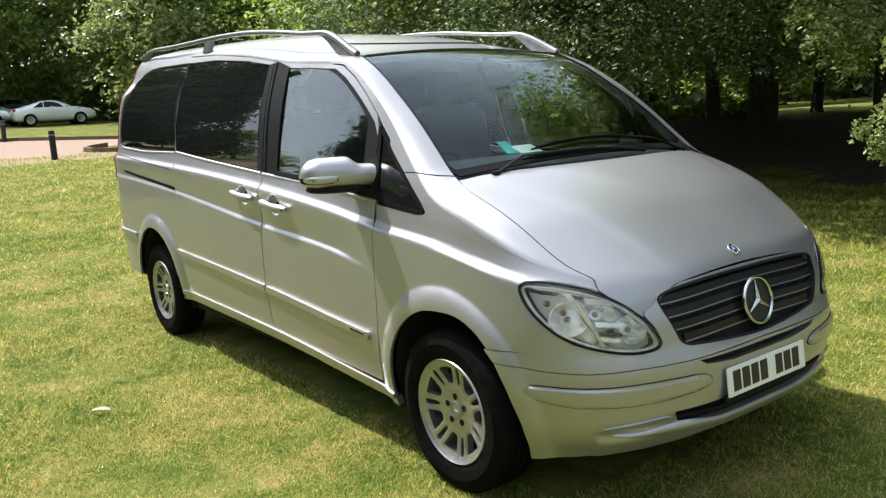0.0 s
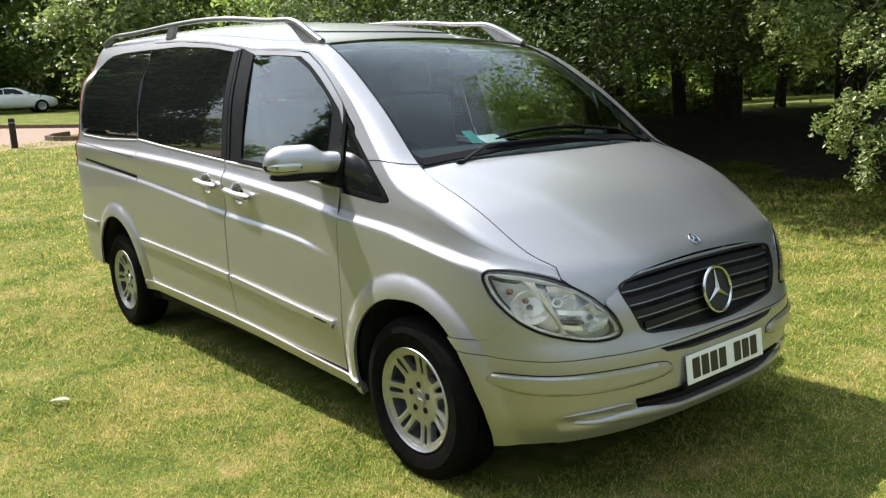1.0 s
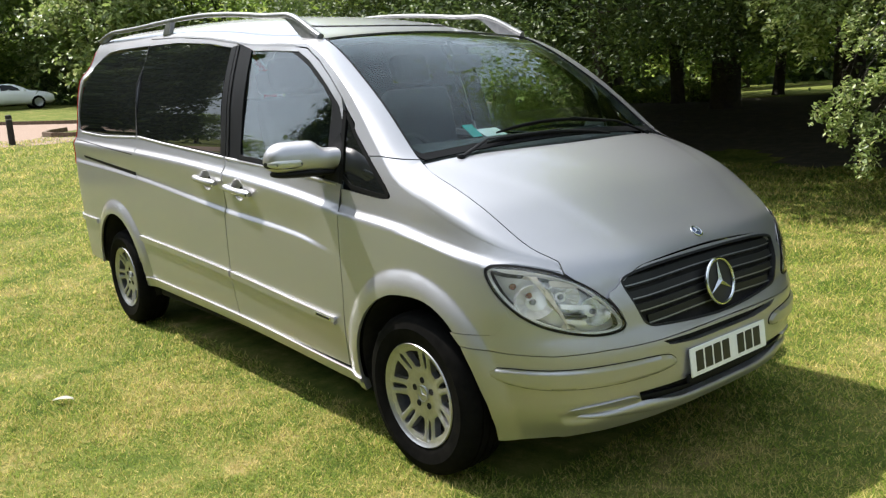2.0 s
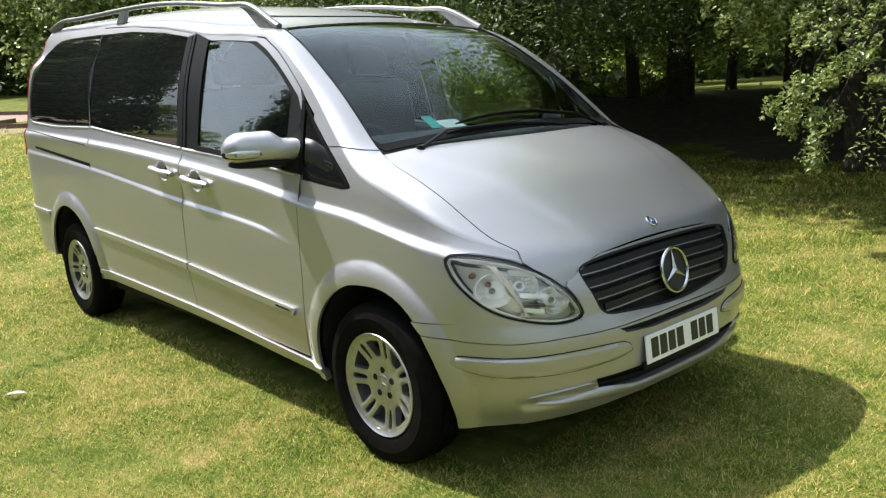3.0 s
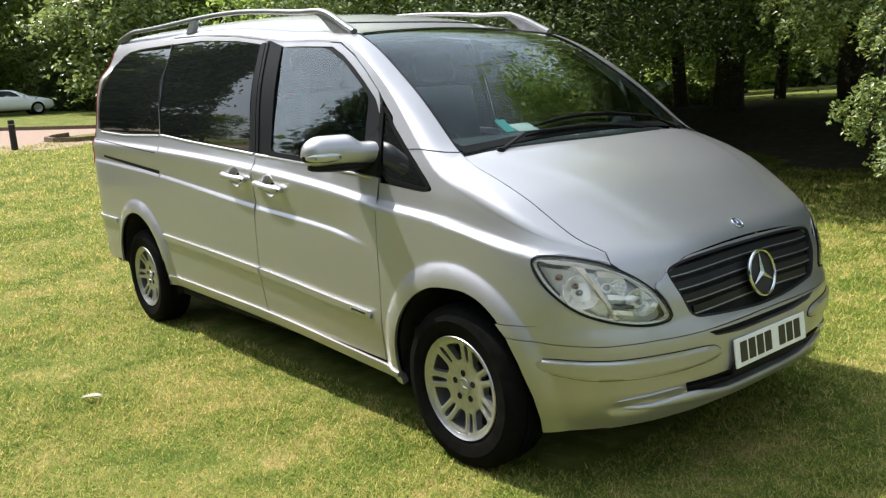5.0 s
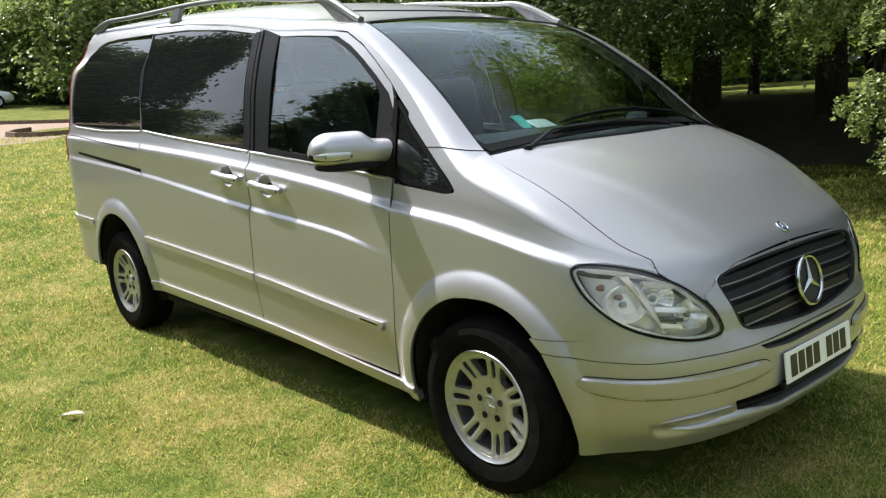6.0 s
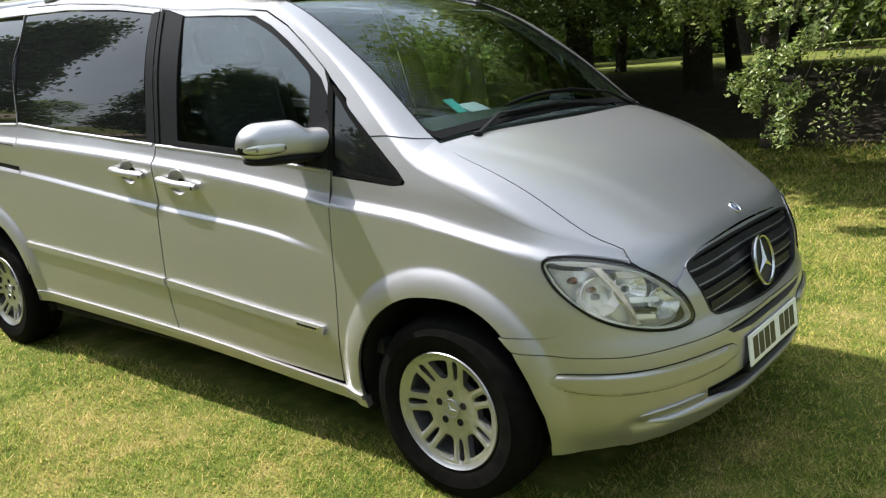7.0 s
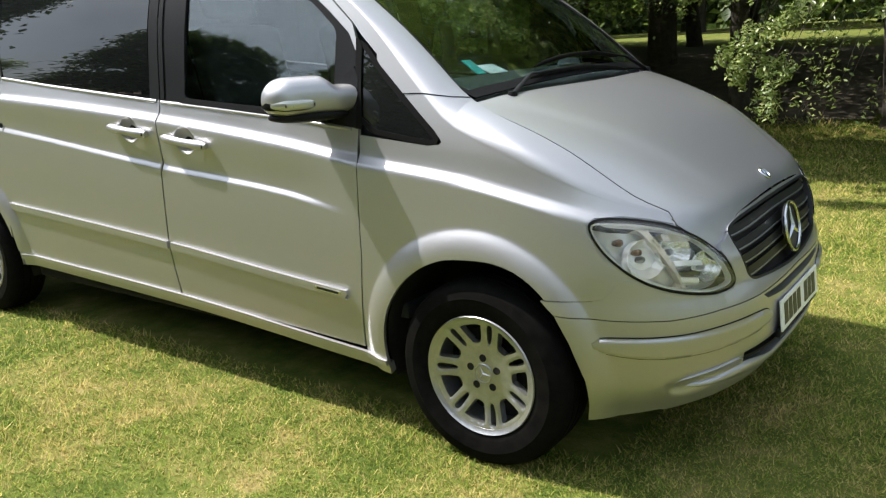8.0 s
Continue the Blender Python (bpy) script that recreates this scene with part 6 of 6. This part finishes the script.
plan = [
    # behind the car park and the path
    (7, -43.2, 13.0, 40, 1.0), (7, -51.5, 13.5, 160, 1.1),
    (0, -57, -8, 20, 1.0), (1, -56, -1, 100, 1.0), (0, -55, 6, 200, 1.05), (1, -54, 13, 300, 1.0), (0, -46.5, 14.5, 50, 0.8), (1, -46, 20, 140, 1.0), (0, -40, 21, 260, 0.95),
    (1, -35, 19, 10, 0.95), (0, -30, 17.5, 120, 0.9), (1, -25.5, 17.5, 230, 0.85), (0, -21, 17, 330, 0.85), (1, -62, 4, 60, 1.2), (0, -58, 20, 160, 1.2), (1, -48, 28, 250, 1.2), (0, -66, -14, 15, 1.2), (1, -36, 27, 35, 1.2), (0, -27, 25, 80, 1.15),
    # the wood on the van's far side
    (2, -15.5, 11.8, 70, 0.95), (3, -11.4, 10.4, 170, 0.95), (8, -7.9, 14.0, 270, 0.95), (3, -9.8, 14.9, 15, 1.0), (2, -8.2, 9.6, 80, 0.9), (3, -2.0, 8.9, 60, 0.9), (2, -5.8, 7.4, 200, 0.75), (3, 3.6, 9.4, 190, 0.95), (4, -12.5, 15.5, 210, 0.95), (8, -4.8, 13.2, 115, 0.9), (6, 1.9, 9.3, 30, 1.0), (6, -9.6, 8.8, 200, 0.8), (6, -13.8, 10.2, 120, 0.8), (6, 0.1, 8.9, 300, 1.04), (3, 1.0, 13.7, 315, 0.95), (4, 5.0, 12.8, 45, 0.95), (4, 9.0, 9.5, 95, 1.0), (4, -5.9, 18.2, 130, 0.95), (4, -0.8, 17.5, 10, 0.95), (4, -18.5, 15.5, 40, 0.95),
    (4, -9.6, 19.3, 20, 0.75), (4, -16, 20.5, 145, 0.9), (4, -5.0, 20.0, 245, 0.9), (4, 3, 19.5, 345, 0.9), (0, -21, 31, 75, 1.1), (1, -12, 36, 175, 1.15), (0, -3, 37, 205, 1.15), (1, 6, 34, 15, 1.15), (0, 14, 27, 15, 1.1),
    (1, -16, 46, 15, 1.4), (0, -6, 48, 65, 1.4), (1, 4, 47, 215, 1.4), (0, 14, 42, 115, 1.4), (1, -28, 48, 300, 1.4), (0, -24, 40, 300, 1.2),
    # on the camera's side, unseen: some match window reflections, others added to darken the flank
    (5, -22.5, -17, 200, 1.0), (5, -17, -21.5, 310, 0.95), (0, -30, -40, 40, 0.6), (1, -42, -34, 140, 0.6), (0, -18, -46, 240, 0.6), (5, -11.5, -17.5, 90, 0.95), (5, -6.5, -17.5, 30, 0.9), (5, -1.5, -18, 130, 0.95), (5, 4, -18, 250, 0.9), (1, 10, -22, 20, 0.8), (1, 17, -24, 160, 0.9), (1, -52, -24, 60, 0.7),
    (5, -52, -11, 15, 2.2), (5, -50, -8, 75, 1.9),
    # ahead of the van, unseen: added for nose reflections and to cut skylight
    (0, 27, -18, 60, 0.9), (1, 28, -8, 160, 0.85), (0, 27, 1, 260, 0.9), (1, 26, 9.5, 10, 0.9),
]
used = set()
for kind, x, y, turn, size in plan:
    m = Matrix.Translation((x, y, ground_z(x, y))) @ Matrix.Rotation(radians(turn), 4, "Z") @ Matrix.Diagonal((size, size, size * (0.94 + 0.12 * (turn % 7) / 7), 1))
    if kind in used:
        copy_thing(kinds[kind], m)
    else:
        kinds[kind].matrix_basis = m
        used.add(kind)

slim = Matrix.Translation((-19.5, -6.0, ground_z(-19.5, -6.0))) @ Matrix.Diagonal((0.68, 0.68, 1.05, 1))
copy_thing(kinds[5], slim)


# far woods that close the view
def far_woods():
    gen = np.random.default_rng(23)
    n = 60000
    a = gen.uniform(radians(62), radians(200), n)
    r = gen.uniform(66, 80, n) * (1 + 0.04 * np.sin(a * 23))
    top = 15 + 3 * np.sin(a * 17) + 2 * np.sin(a * 41)
    x, y = r * np.cos(a), r * np.sin(a)
    z = np.array([ground_z(p, q) for p, q in zip(x, y)]) + gen.uniform(0, 1, n) ** 1.6 * top
    me = leaf_mesh("far_woods", np.stack([x, y, z], 1), 1.0, gen, 0.3, 0.7)
    tagged(part("far_woods", me, LEAF_SHADED, None), "distant dark green woodland round the park", "woods", kind="stuff")


far_woods()


# hedge bank in front of the far wood
def hedge(name, label, x0, y0, x1, y1, high, count, seed, mat, leaf=0.14):
    gen = np.random.default_rng(seed)
    ob = thing(name, label, "hedge")
    t = gen.uniform(0, 1, count)
    x, y = x0 + (x1 - x0) * t, y0 + (y1 - y0) * t
    lump = 0.75 + 0.25 * np.sin(t * 19 + seed) + 0.12 * np.sin(t * 53)
    a = gen.uniform(0, math.pi, count)
    r = gen.uniform(0.55, 1.0, count) ** 0.5
    d = np.array((y1 - y0, x0 - x1)) / math.hypot(x1 - x0, y1 - y0)
    off = np.cos(a) * r * 0.8 * high
    base = np.array([ground_z(p, q) for p, q in zip(x, y)])
    pts = np.stack([x + d[0] * off, y + d[1] * off, base + np.sin(a) * r * high * lump], 1)
    part("foliage", leaf_mesh("foliage", pts, leaf, gen), mat, ob)
    bm = bmesh.new()
    for k in range(26):
        u = (k + 0.5) / 26
        px, py = x0 + (x1 - x0) * u, y0 + (y1 - y0) * u
        limb(bm, (px, py, ground_z(px, py) - 0.1), (px + gen.normal() * 0.3, py + gen.normal() * 0.3, ground_z(px, py) + high * 0.7), 0.03, 0.008, gen, 0.2, 4, 5)
    part("stem", bm, BARK, ob)
    return ob


hedge("hedge", "dark leafy undergrowth along the car park", -51.5, 11.5, -33, 24, 2.4, 16000, 3, LEAF_SHADED, 0.3)
# Lighter LEAF tone in place of sunlight reaching the shrubs.
hedge("undergrowth", "low leafy undergrowth below the trees, in the lighter leaf colour as if lit", -19, 18.2, -9.4, 16.2, 0.62, 8000, 4, LEAF, 0.13)


# tree whose branches hang down close to the van's far front corner
def hanging_tree():
    gen = np.random.default_rng(11)
    ob = thing("hanging_tree", "tree with long leafy branches drooping almost to the grass", "tree")
    root = Vector((4.4, 7.8, ground_z(4.4, 7.8)))
    bm = bmesh.new()
    tube(bm, [root + Vector((0, 0, -0.3)), root + Vector((0, 0, 0.4)), root + Vector((-0.2, -0.1, 2.6)), root + Vector((-0.3, -0.3, 5.5)), root + Vector((-0.4, -0.3, 6.6))], [0.22, 0.15, 0.13, 0.09, 0.02], 12)
    tips, leaves, sizes = [], [], []
    # Crown clumps above the view, added to shade the lawn beyond the van.
    for k in range(60):
        q = Vector(gen.normal(size=3)).normalized() * gen.uniform(0.3, 1.0) ** 0.4
        tips.append((-2.2 + 3.0 * q.x, 5.5 + 1.6 * q.y, 3.95 + 0.75 * q.z))
    tips = [(*p, 0.2, 520, 0.17, 0.4) for p in tips]
    # drooping sprays: places, depth, spread, leaves, leaf length, how far back along the twig they reach
    bright = [(-0.54, 1.10), (-0.45, 1.16), (-0.49, 1.01), (-0.36, 1.05), (-0.24, 1.01), (-0.41, 1.25), (-0.30, 1.29), (-0.17, 1.27), (-0.11, 1.33), (-0.16, 0.97), (-0.47, 0.94)]
    small_ = [(-0.32, 0.73), (-0.23, 0.71), (-0.19, 0.67), (-0.20, 0.86)]
    rising = [(-0.38, 1.61), (-0.25, 1.65), (-0.12, 1.70), (0.0, 1.75), (0.10, 1.79), (-0.15, 1.41), (-0.02, 1.45), (0.10, 1.50), (0.35, 1.62), (0.6, 1.75), (0.4, 1.40)]
    behind = [(-0.68, 1.61), (-0.63, 1.74), (-0.56, 1.83), (-0.45, 1.91), (-0.25, 1.95), (0.1, 2.0)]
    high = [(-1.61, 1.84), (-1.44, 1.98), (-1.38, 1.87), (-1.22, 1.88), (-1.16, 1.70), (-1.05, 1.82), (-1.25, 2.01), (-0.98, 1.96), (-1.29, 1.61), (-0.8, 2.05), (-0.5, 2.1)]
    shaded = [(0.04, 1.13), (-0.04, 1.04), (0.01, 1.26), (-0.05, 0.68), (0.05, 0.78), (0.04, 0.60), (-0.11, 0.66), (0.25, 0.9), (0.4, 0.6), (0.7, 1.1), (1.2, 0.9)]
    boughs = [(-2.0, 1.94), (-1.85, 2.08), (-1.57, 2.01), (-1.38, 2.12), (-1.2, 2.07), (-1.67, 1.74), (-1.42, 1.82), (-1.22, 1.74), (-1.0, 1.9), (-1.75, 2.25), (-1.4, 2.3)]
    for spots_, y, spread, n, leaf, back in ((boughs, 5.0, 0.10, 130, 0.062, 0.05), (bright, 3.65, 0.055, 120, 0.047, 0.03), (small_, 3.6, 0.042, 70, 0.045, 0.03), (rising, 3.9, 0.055, 75, 0.052, 0.04), (behind, 4.2, 0.06, 80, 0.055, 0.04), (high, 4.6, 0.075, 110, 0.058, 0.05), (shaded, 4.1, 0.06, 32, 0.045, 0.07)):
        for x, z in spots_:
            tips.append((x, y + 0.06 * math.sin(37 * x), z, spread, n, leaf, back))
    for x, y, z, spread, n, leaf, back in tips:
        tip = Vector((x, y, z))
        start = root + Vector((-0.2, -0.15, 2.6 + 2.2 * gen.uniform(0, 1)))
        if spread < 0.15:
            peak = Vector((x + 0.7, y + 0.6, 3.6 + 0.5 * gen.uniform(0, 1)))
        else:
            peak = start.lerp(tip, 0.5) + Vector((0, 0, 0.9))
        pts = []
        for i in range(15):
            t = i / 14
            pts.append(start * (1 - t) ** 2 + peak * 2 * t * (1 - t) + tip * t * t + Vector(gen.normal(size=3)) * 0.03 * (0 < i < 14))
        tube(bm, pts, [0.02 * (1 - i / 14) ** 2.2 + 0.0015 for i in range(15)], 6, caps=False)
        sizes.append(np.full((n, 1), leaf))
        t = np.clip(1.0 - back * gen.uniform(0, 1, n), 0, 1) * 14
        low = np.minimum(13, t.astype(int))
        line = np.array([tuple(p) for p in pts])
        at = line[low] * (1 - (t - low))[:, None] + line[low + 1] * (t - low)[:, None]
        # leaves gather in small tufts along the twig
        tuft = gen.normal(size=(max(6, n // 40), 3)) * spread
        j = tuft[gen.integers(len(tuft), size=n)] + gen.normal(size=(n, 3)) * spread * 0.38
        j[:, 2] *= 0.8
        leaves.append(at + j)
    smooth(part("trunk", bm, BARK, ob, "brown trunk and thin drooping branches"), 60)
    part("crown", leaf_mesh("crown", np.concatenate(leaves), np.concatenate(sizes), gen, 0.5, 0.5), LEAF_NEAR, ob, "bright oval leaves on drooping twigs")
    return ob


hanging_tree()


# ---- parked cars beyond the path ----
def parked_car(name, label, paint, long, high, profile, glass):
    """A far car: lofted body with cabin, dark glass, wheels, lamps. Its nose points along +y."""
    ob = thing(name, label, "car", "parked cars")
    half = 0.88
    bm = bmesh.new()
    rows = []
    for u, lo, hi, w in profile:
        y = -long / 2 + long * u
        ring_ = []
        for a in np.linspace(-90, 90, 13):
            s_, c_ = math.sin(radians(a)), math.cos(radians(a))
            taper = 1.0 if s_ < 0.1 else 1 - 0.26 * ((s_ - 0.1) / 0.9) ** 1.6 * min(1, max(0, (hi - 0.75) / 0.5))
            ring_.append((half * w * abs(c_) ** 0.35 * taper, y, (lo + hi) / 2 + (hi - lo) / 2 * abs(s_) ** 0.75 * (1 if s_ > 0 else -1)))
        rows.append([bm.verts.new(p) for p in ring_] + [bm.verts.new((-x, y_, z)) for x, y_, z in ring_[::-1]])
    n = len(rows[0])
    for a, b in zip(rows, rows[1:]):
        for i in range(n):
            bm.faces.new((a[i], a[(i + 1) % n], b[(i + 1) % n], b[i]))
    bm.faces.new(rows[0]), bm.faces.new(rows[-1][::-1])
    bmesh.ops.remove_doubles(bm, verts=bm.verts[:], dist=0.002)
    bmesh.ops.recalc_face_normals(bm, faces=bm.faces[:])
    smooth(part("body", bm, paint, ob), 50)
    for sx in (1, -1):
        for quad in glass:
            bm = bmesh.new()
            vs = []
            for u, z in quad:
                prof_hi = np.interp(u, [p[0] for p in profile], [p[2] for p in profile])
                inset = 0.26 * max(0.0, (z - 0.9) / max(0.2, prof_hi - 0.9)) ** 1.6
                vs.append(bm.verts.new((sx * (half * (0.985 - inset * 0.62) + 0.004), -long / 2 + long * u, z)))
            f = bm.faces.new(vs if sx > 0 else vs[::-1])
            bmesh.ops.solidify(bm, geom=[f], thickness=0.01)
            part("side_window", bm, PRIVACY, ob, "dark side glass")
        for u in (0.19, 0.80):
            bm = bmesh.new()
            at = (sx * 0.80, -long / 2 + long * u, 0.32)
            lathe(bm, [(0.22, -0.11), (0.32, -0.115), (0.335, -0.09), (0.335, 0.09), (0.32, 0.115), (0.22, 0.11)], 28, "x", at=at, closed=True)
            tyre_ = smooth(part("wheel", bm, TYRE, ob, "wheel with a grey alloy rim"), 40)
            bm = bmesh.new()
            lathe(bm, [(0.0, sx * 0.095), (0.05, sx * 0.095), (0.06, sx * 0.08), (0.21, sx * 0.10), (0.23, sx * 0.105), (0.23, 0.0)], 28, "x", at=at)
            for k in range(10):
                c = Matrix.Translation(at) @ Matrix.Rotation(2 * math.pi * k / 10, 4, "X") @ Matrix.Translation((sx * 0.088, 0.13, 0))
                bmesh.ops.create_cube(bm, size=1, matrix=c @ Matrix.Diagonal((0.02, 0.12, 0.018, 1)))
            smooth(part("rim", bm, SATIN, tyre_), 40)
        bm = bmesh.new()
        box(bm, (sx * 0.60 - 0.14, -long / 2 - 0.012, 0.78), (sx * 0.60 + 0.14, -long / 2 + 0.16, 0.90), 0.03, 2)
        part("tail_lamp", bm, RED_LENS, ob, "red tail lamp")
        bm = bmesh.new()
        box(bm, (sx * 0.62 - 0.13, long / 2 - 0.22, 0.62), (sx * 0.62 + 0.13, long / 2 - 0.03, 0.72), 0.03, 2)
        part("headlamp", bm, CLEAR, ob)
        bm = bmesh.new()
        box(bm, (sx * 0.93 - 0.07, long * 0.14, 0.93), (sx * 0.93 + 0.07, long * 0.14 + 0.09, 1.05), 0.02, 2)
        part("door_mirror", bm, paint, ob)
    return ob


COUPE = [(0.0, 0.42, 0.84, 0.80), (0.03, 0.28, 0.96, 0.93), (0.12, 0.22, 1.04, 0.99), (0.22, 0.22, 1.16, 1.0), (0.34, 0.22, 1.31, 1.0), (0.46, 0.22, 1.36, 1.0), (0.56, 0.22, 1.31, 1.0), (0.66, 0.22, 1.12, 1.0), (0.72, 0.22, 0.99, 1.0), (0.86, 0.22, 0.91, 1.0), (0.96, 0.24, 0.81, 0.96), (1.0, 0.32, 0.70, 0.86)]
HATCH = [(0.0, 0.42, 0.95, 0.84), (0.02, 0.30, 1.10, 0.94), (0.06, 0.24, 1.36, 0.99), (0.16, 0.22, 1.48, 1.0), (0.40, 0.22, 1.52, 1.0), (0.56, 0.22, 1.46, 1.0), (0.70, 0.22, 1.06, 1.0), (0.76, 0.22, 0.98, 1.0), (0.92, 0.24, 0.84, 0.95), (0.98, 0.30, 0.72, 0.86), (1.0, 0.40, 0.62, 0.78)]
WHITE = material("white_car_paint", (0.78, 0.79, 0.80), 0.25, 0.0, Coat_Weight=0.6)
speckle(WHITE, 2.0, [(0.3, (0.75, 0.76, 0.77)), (0.7, (0.80, 0.81, 0.82))])
DARKCAR = material("dark_car_paint", (0.035, 0.037, 0.042), 0.25, 0.3, Coat_Weight=0.6)
speckle(DARKCAR, 2.0, [(0.3, (0.03, 0.032, 0.036)), (0.7, (0.045, 0.047, 0.052))])
SILVERCAR = material("pale_car_paint", (0.55, 0.57, 0.58), 0.3, 0.6, Coat_Weight=0.6)
speckle(SILVERCAR, 2.0, [(0.3, (0.52, 0.54, 0.55)), (0.7, (0.59, 0.61, 0.62))])
GLASS_C = [[(0.24, 0.97), (0.36, 0.97), (0.36, 1.24), (0.33, 1.22)], [(0.37, 0.97), (0.60, 0.95), (0.57, 1.10), (0.50, 1.24), (0.40, 1.27), (0.37, 1.25)]]
GLASS_H = [[(0.12, 1.0), (0.38, 1.0), (0.38, 1.40), (0.16, 1.36)], [(0.395, 1.0), (0.66, 0.99), (0.60, 1.22), (0.54, 1.36), (0.395, 1.41)]]
cars = [
    (parked_car("car", "white two-door coupe parked on grass under the trees", WHITE, 4.1, 1.36, COUPE, GLASS_C), -46.9, 8.0, -3),
    (parked_car("car", "dark hatchback with red lamps parked in the row", DARKCAR, 4.1, 1.5, HATCH, GLASS_H), -52.6, 7.9, -40),
    (parked_car("car", "pale silver hatchback parked in the row", SILVERCAR, 4.1, 1.5, HATCH, GLASS_H), -49.6, 5.0, -40),
    (parked_car("car", "white hatchback parked at the end of the row", WHITE, 4.1, 1.5, HATCH, GLASS_H), -47.6, 0.6, -55),
]
for ob, x, y, turn in cars:
    ob.matrix_basis = pose(x, y, ground_z(x, y), 0, 0, turn)


# ---- on the grass ----
def fallen_leaf():
    bm = bmesh.new()
    cells = []
    for i in range(9):
        u = i / 8
        w = 0.028 * math.sin(math.pi * min(1, u * 0.92 + 0.06)) ** 0.8
        cells.append([bm.verts.new((0.17 * (u - 0.5), v * w, 0.030 + 0.028 * math.sin(u * 2.4) + 0.016 * v * v)) for v in (-1, -0.5, 0, 0.5, 1)])
    for a, b in zip(cells, cells[1:]):
        for k in range(4):
            bm.faces.new((a[k], b[k], b[k + 1], a[k + 1]))
    bmesh.ops.solidify(bm, geom=bm.faces[:], thickness=0.002)
    m = material("pale_leaf", (0.72, 0.70, 0.62), 0.7)
    speckle(m, 60.0, [(0.3, (0.50, 0.48, 0.40)), (0.7, (0.64, 0.62, 0.55))])
    ob = tagged(smooth(part("fallen_leaf", bm, m, None)), "pale curled leaf lying on the grass", "leaf")
    ob.matrix_basis = pose(-1.98, -1.78, ground_z(-1.98, -1.78) + 0.004, 0, 0, 40) @ Matrix.Diagonal((0.72, 0.9, 0.5, 1))


fallen_leaf()


def grass(count, seed):
    """Mown blades, thickest by the van."""
    gen = np.random.default_rng(seed)
    away = 1.1 * (26.0 / 1.1) ** gen.uniform(0, 1, count)
    bearing = gen.uniform(radians(78), radians(188), count)
    x, y = 2.3 + away * np.cos(bearing), -2.9 + away * np.sin(bearing)
    open_ = ~((np.abs(y) < 0.72) & (x > -4.2) & (x < 0.45)) & (y < 9.4)
    x, y, away = x[open_], y[open_], away[open_]
    count = len(x)
    z = np.array([ground_z(a, b) for a, b in zip(x, y)])
    ang, tilt = gen.uniform(0, 2 * math.pi, count), gen.uniform(0.65, 1.45, count)
    far = (away / 3.0) ** 0.8
    tall = gen.uniform(0.016, 0.042, count) * (1 + 0.35 * np.sin(x * 3.1 + 1.2 * np.sin(y * 2.3)) * np.sin(y * 2.7)) * far ** 0.6
    wide = gen.uniform(0.0016, 0.0032, count) * far
    d = np.stack([np.cos(ang), np.sin(ang), np.zeros(count)], 1)
    side = np.stack([-np.sin(ang), np.cos(ang), np.zeros(count)], 1)
    foot = np.stack([x, y, z - 0.002], 1)
    tip = foot + (d * np.sin(tilt)[:, None] + np.array((0, 0, 1.0)) * np.cos(tilt)[:, None]) * tall[:, None]
    w = side * wide[:, None]
    V = np.stack([foot - w, foot + w, tip], 1).reshape(-1, 3)
    F = np.arange(count * 3).reshape(-1, 3)
    me = bpy.data.meshes.new("grass")
    me.vertices.add(len(V))
    me.vertices.foreach_set("co", V.ravel())
    me.loops.add(len(F) * 3)
    me.loops.foreach_set("vertex_index", F.ravel())
    me.polygons.add(len(F))
    me.polygons.foreach_set("loop_start", np.arange(len(F)) * 3)
    me.update(calc_edges=True)
    tagged(part("grass", me, BLADE, None), "short mown grass blades, green and straw-coloured", "grass", kind="stuff")


grass(980000, 5)
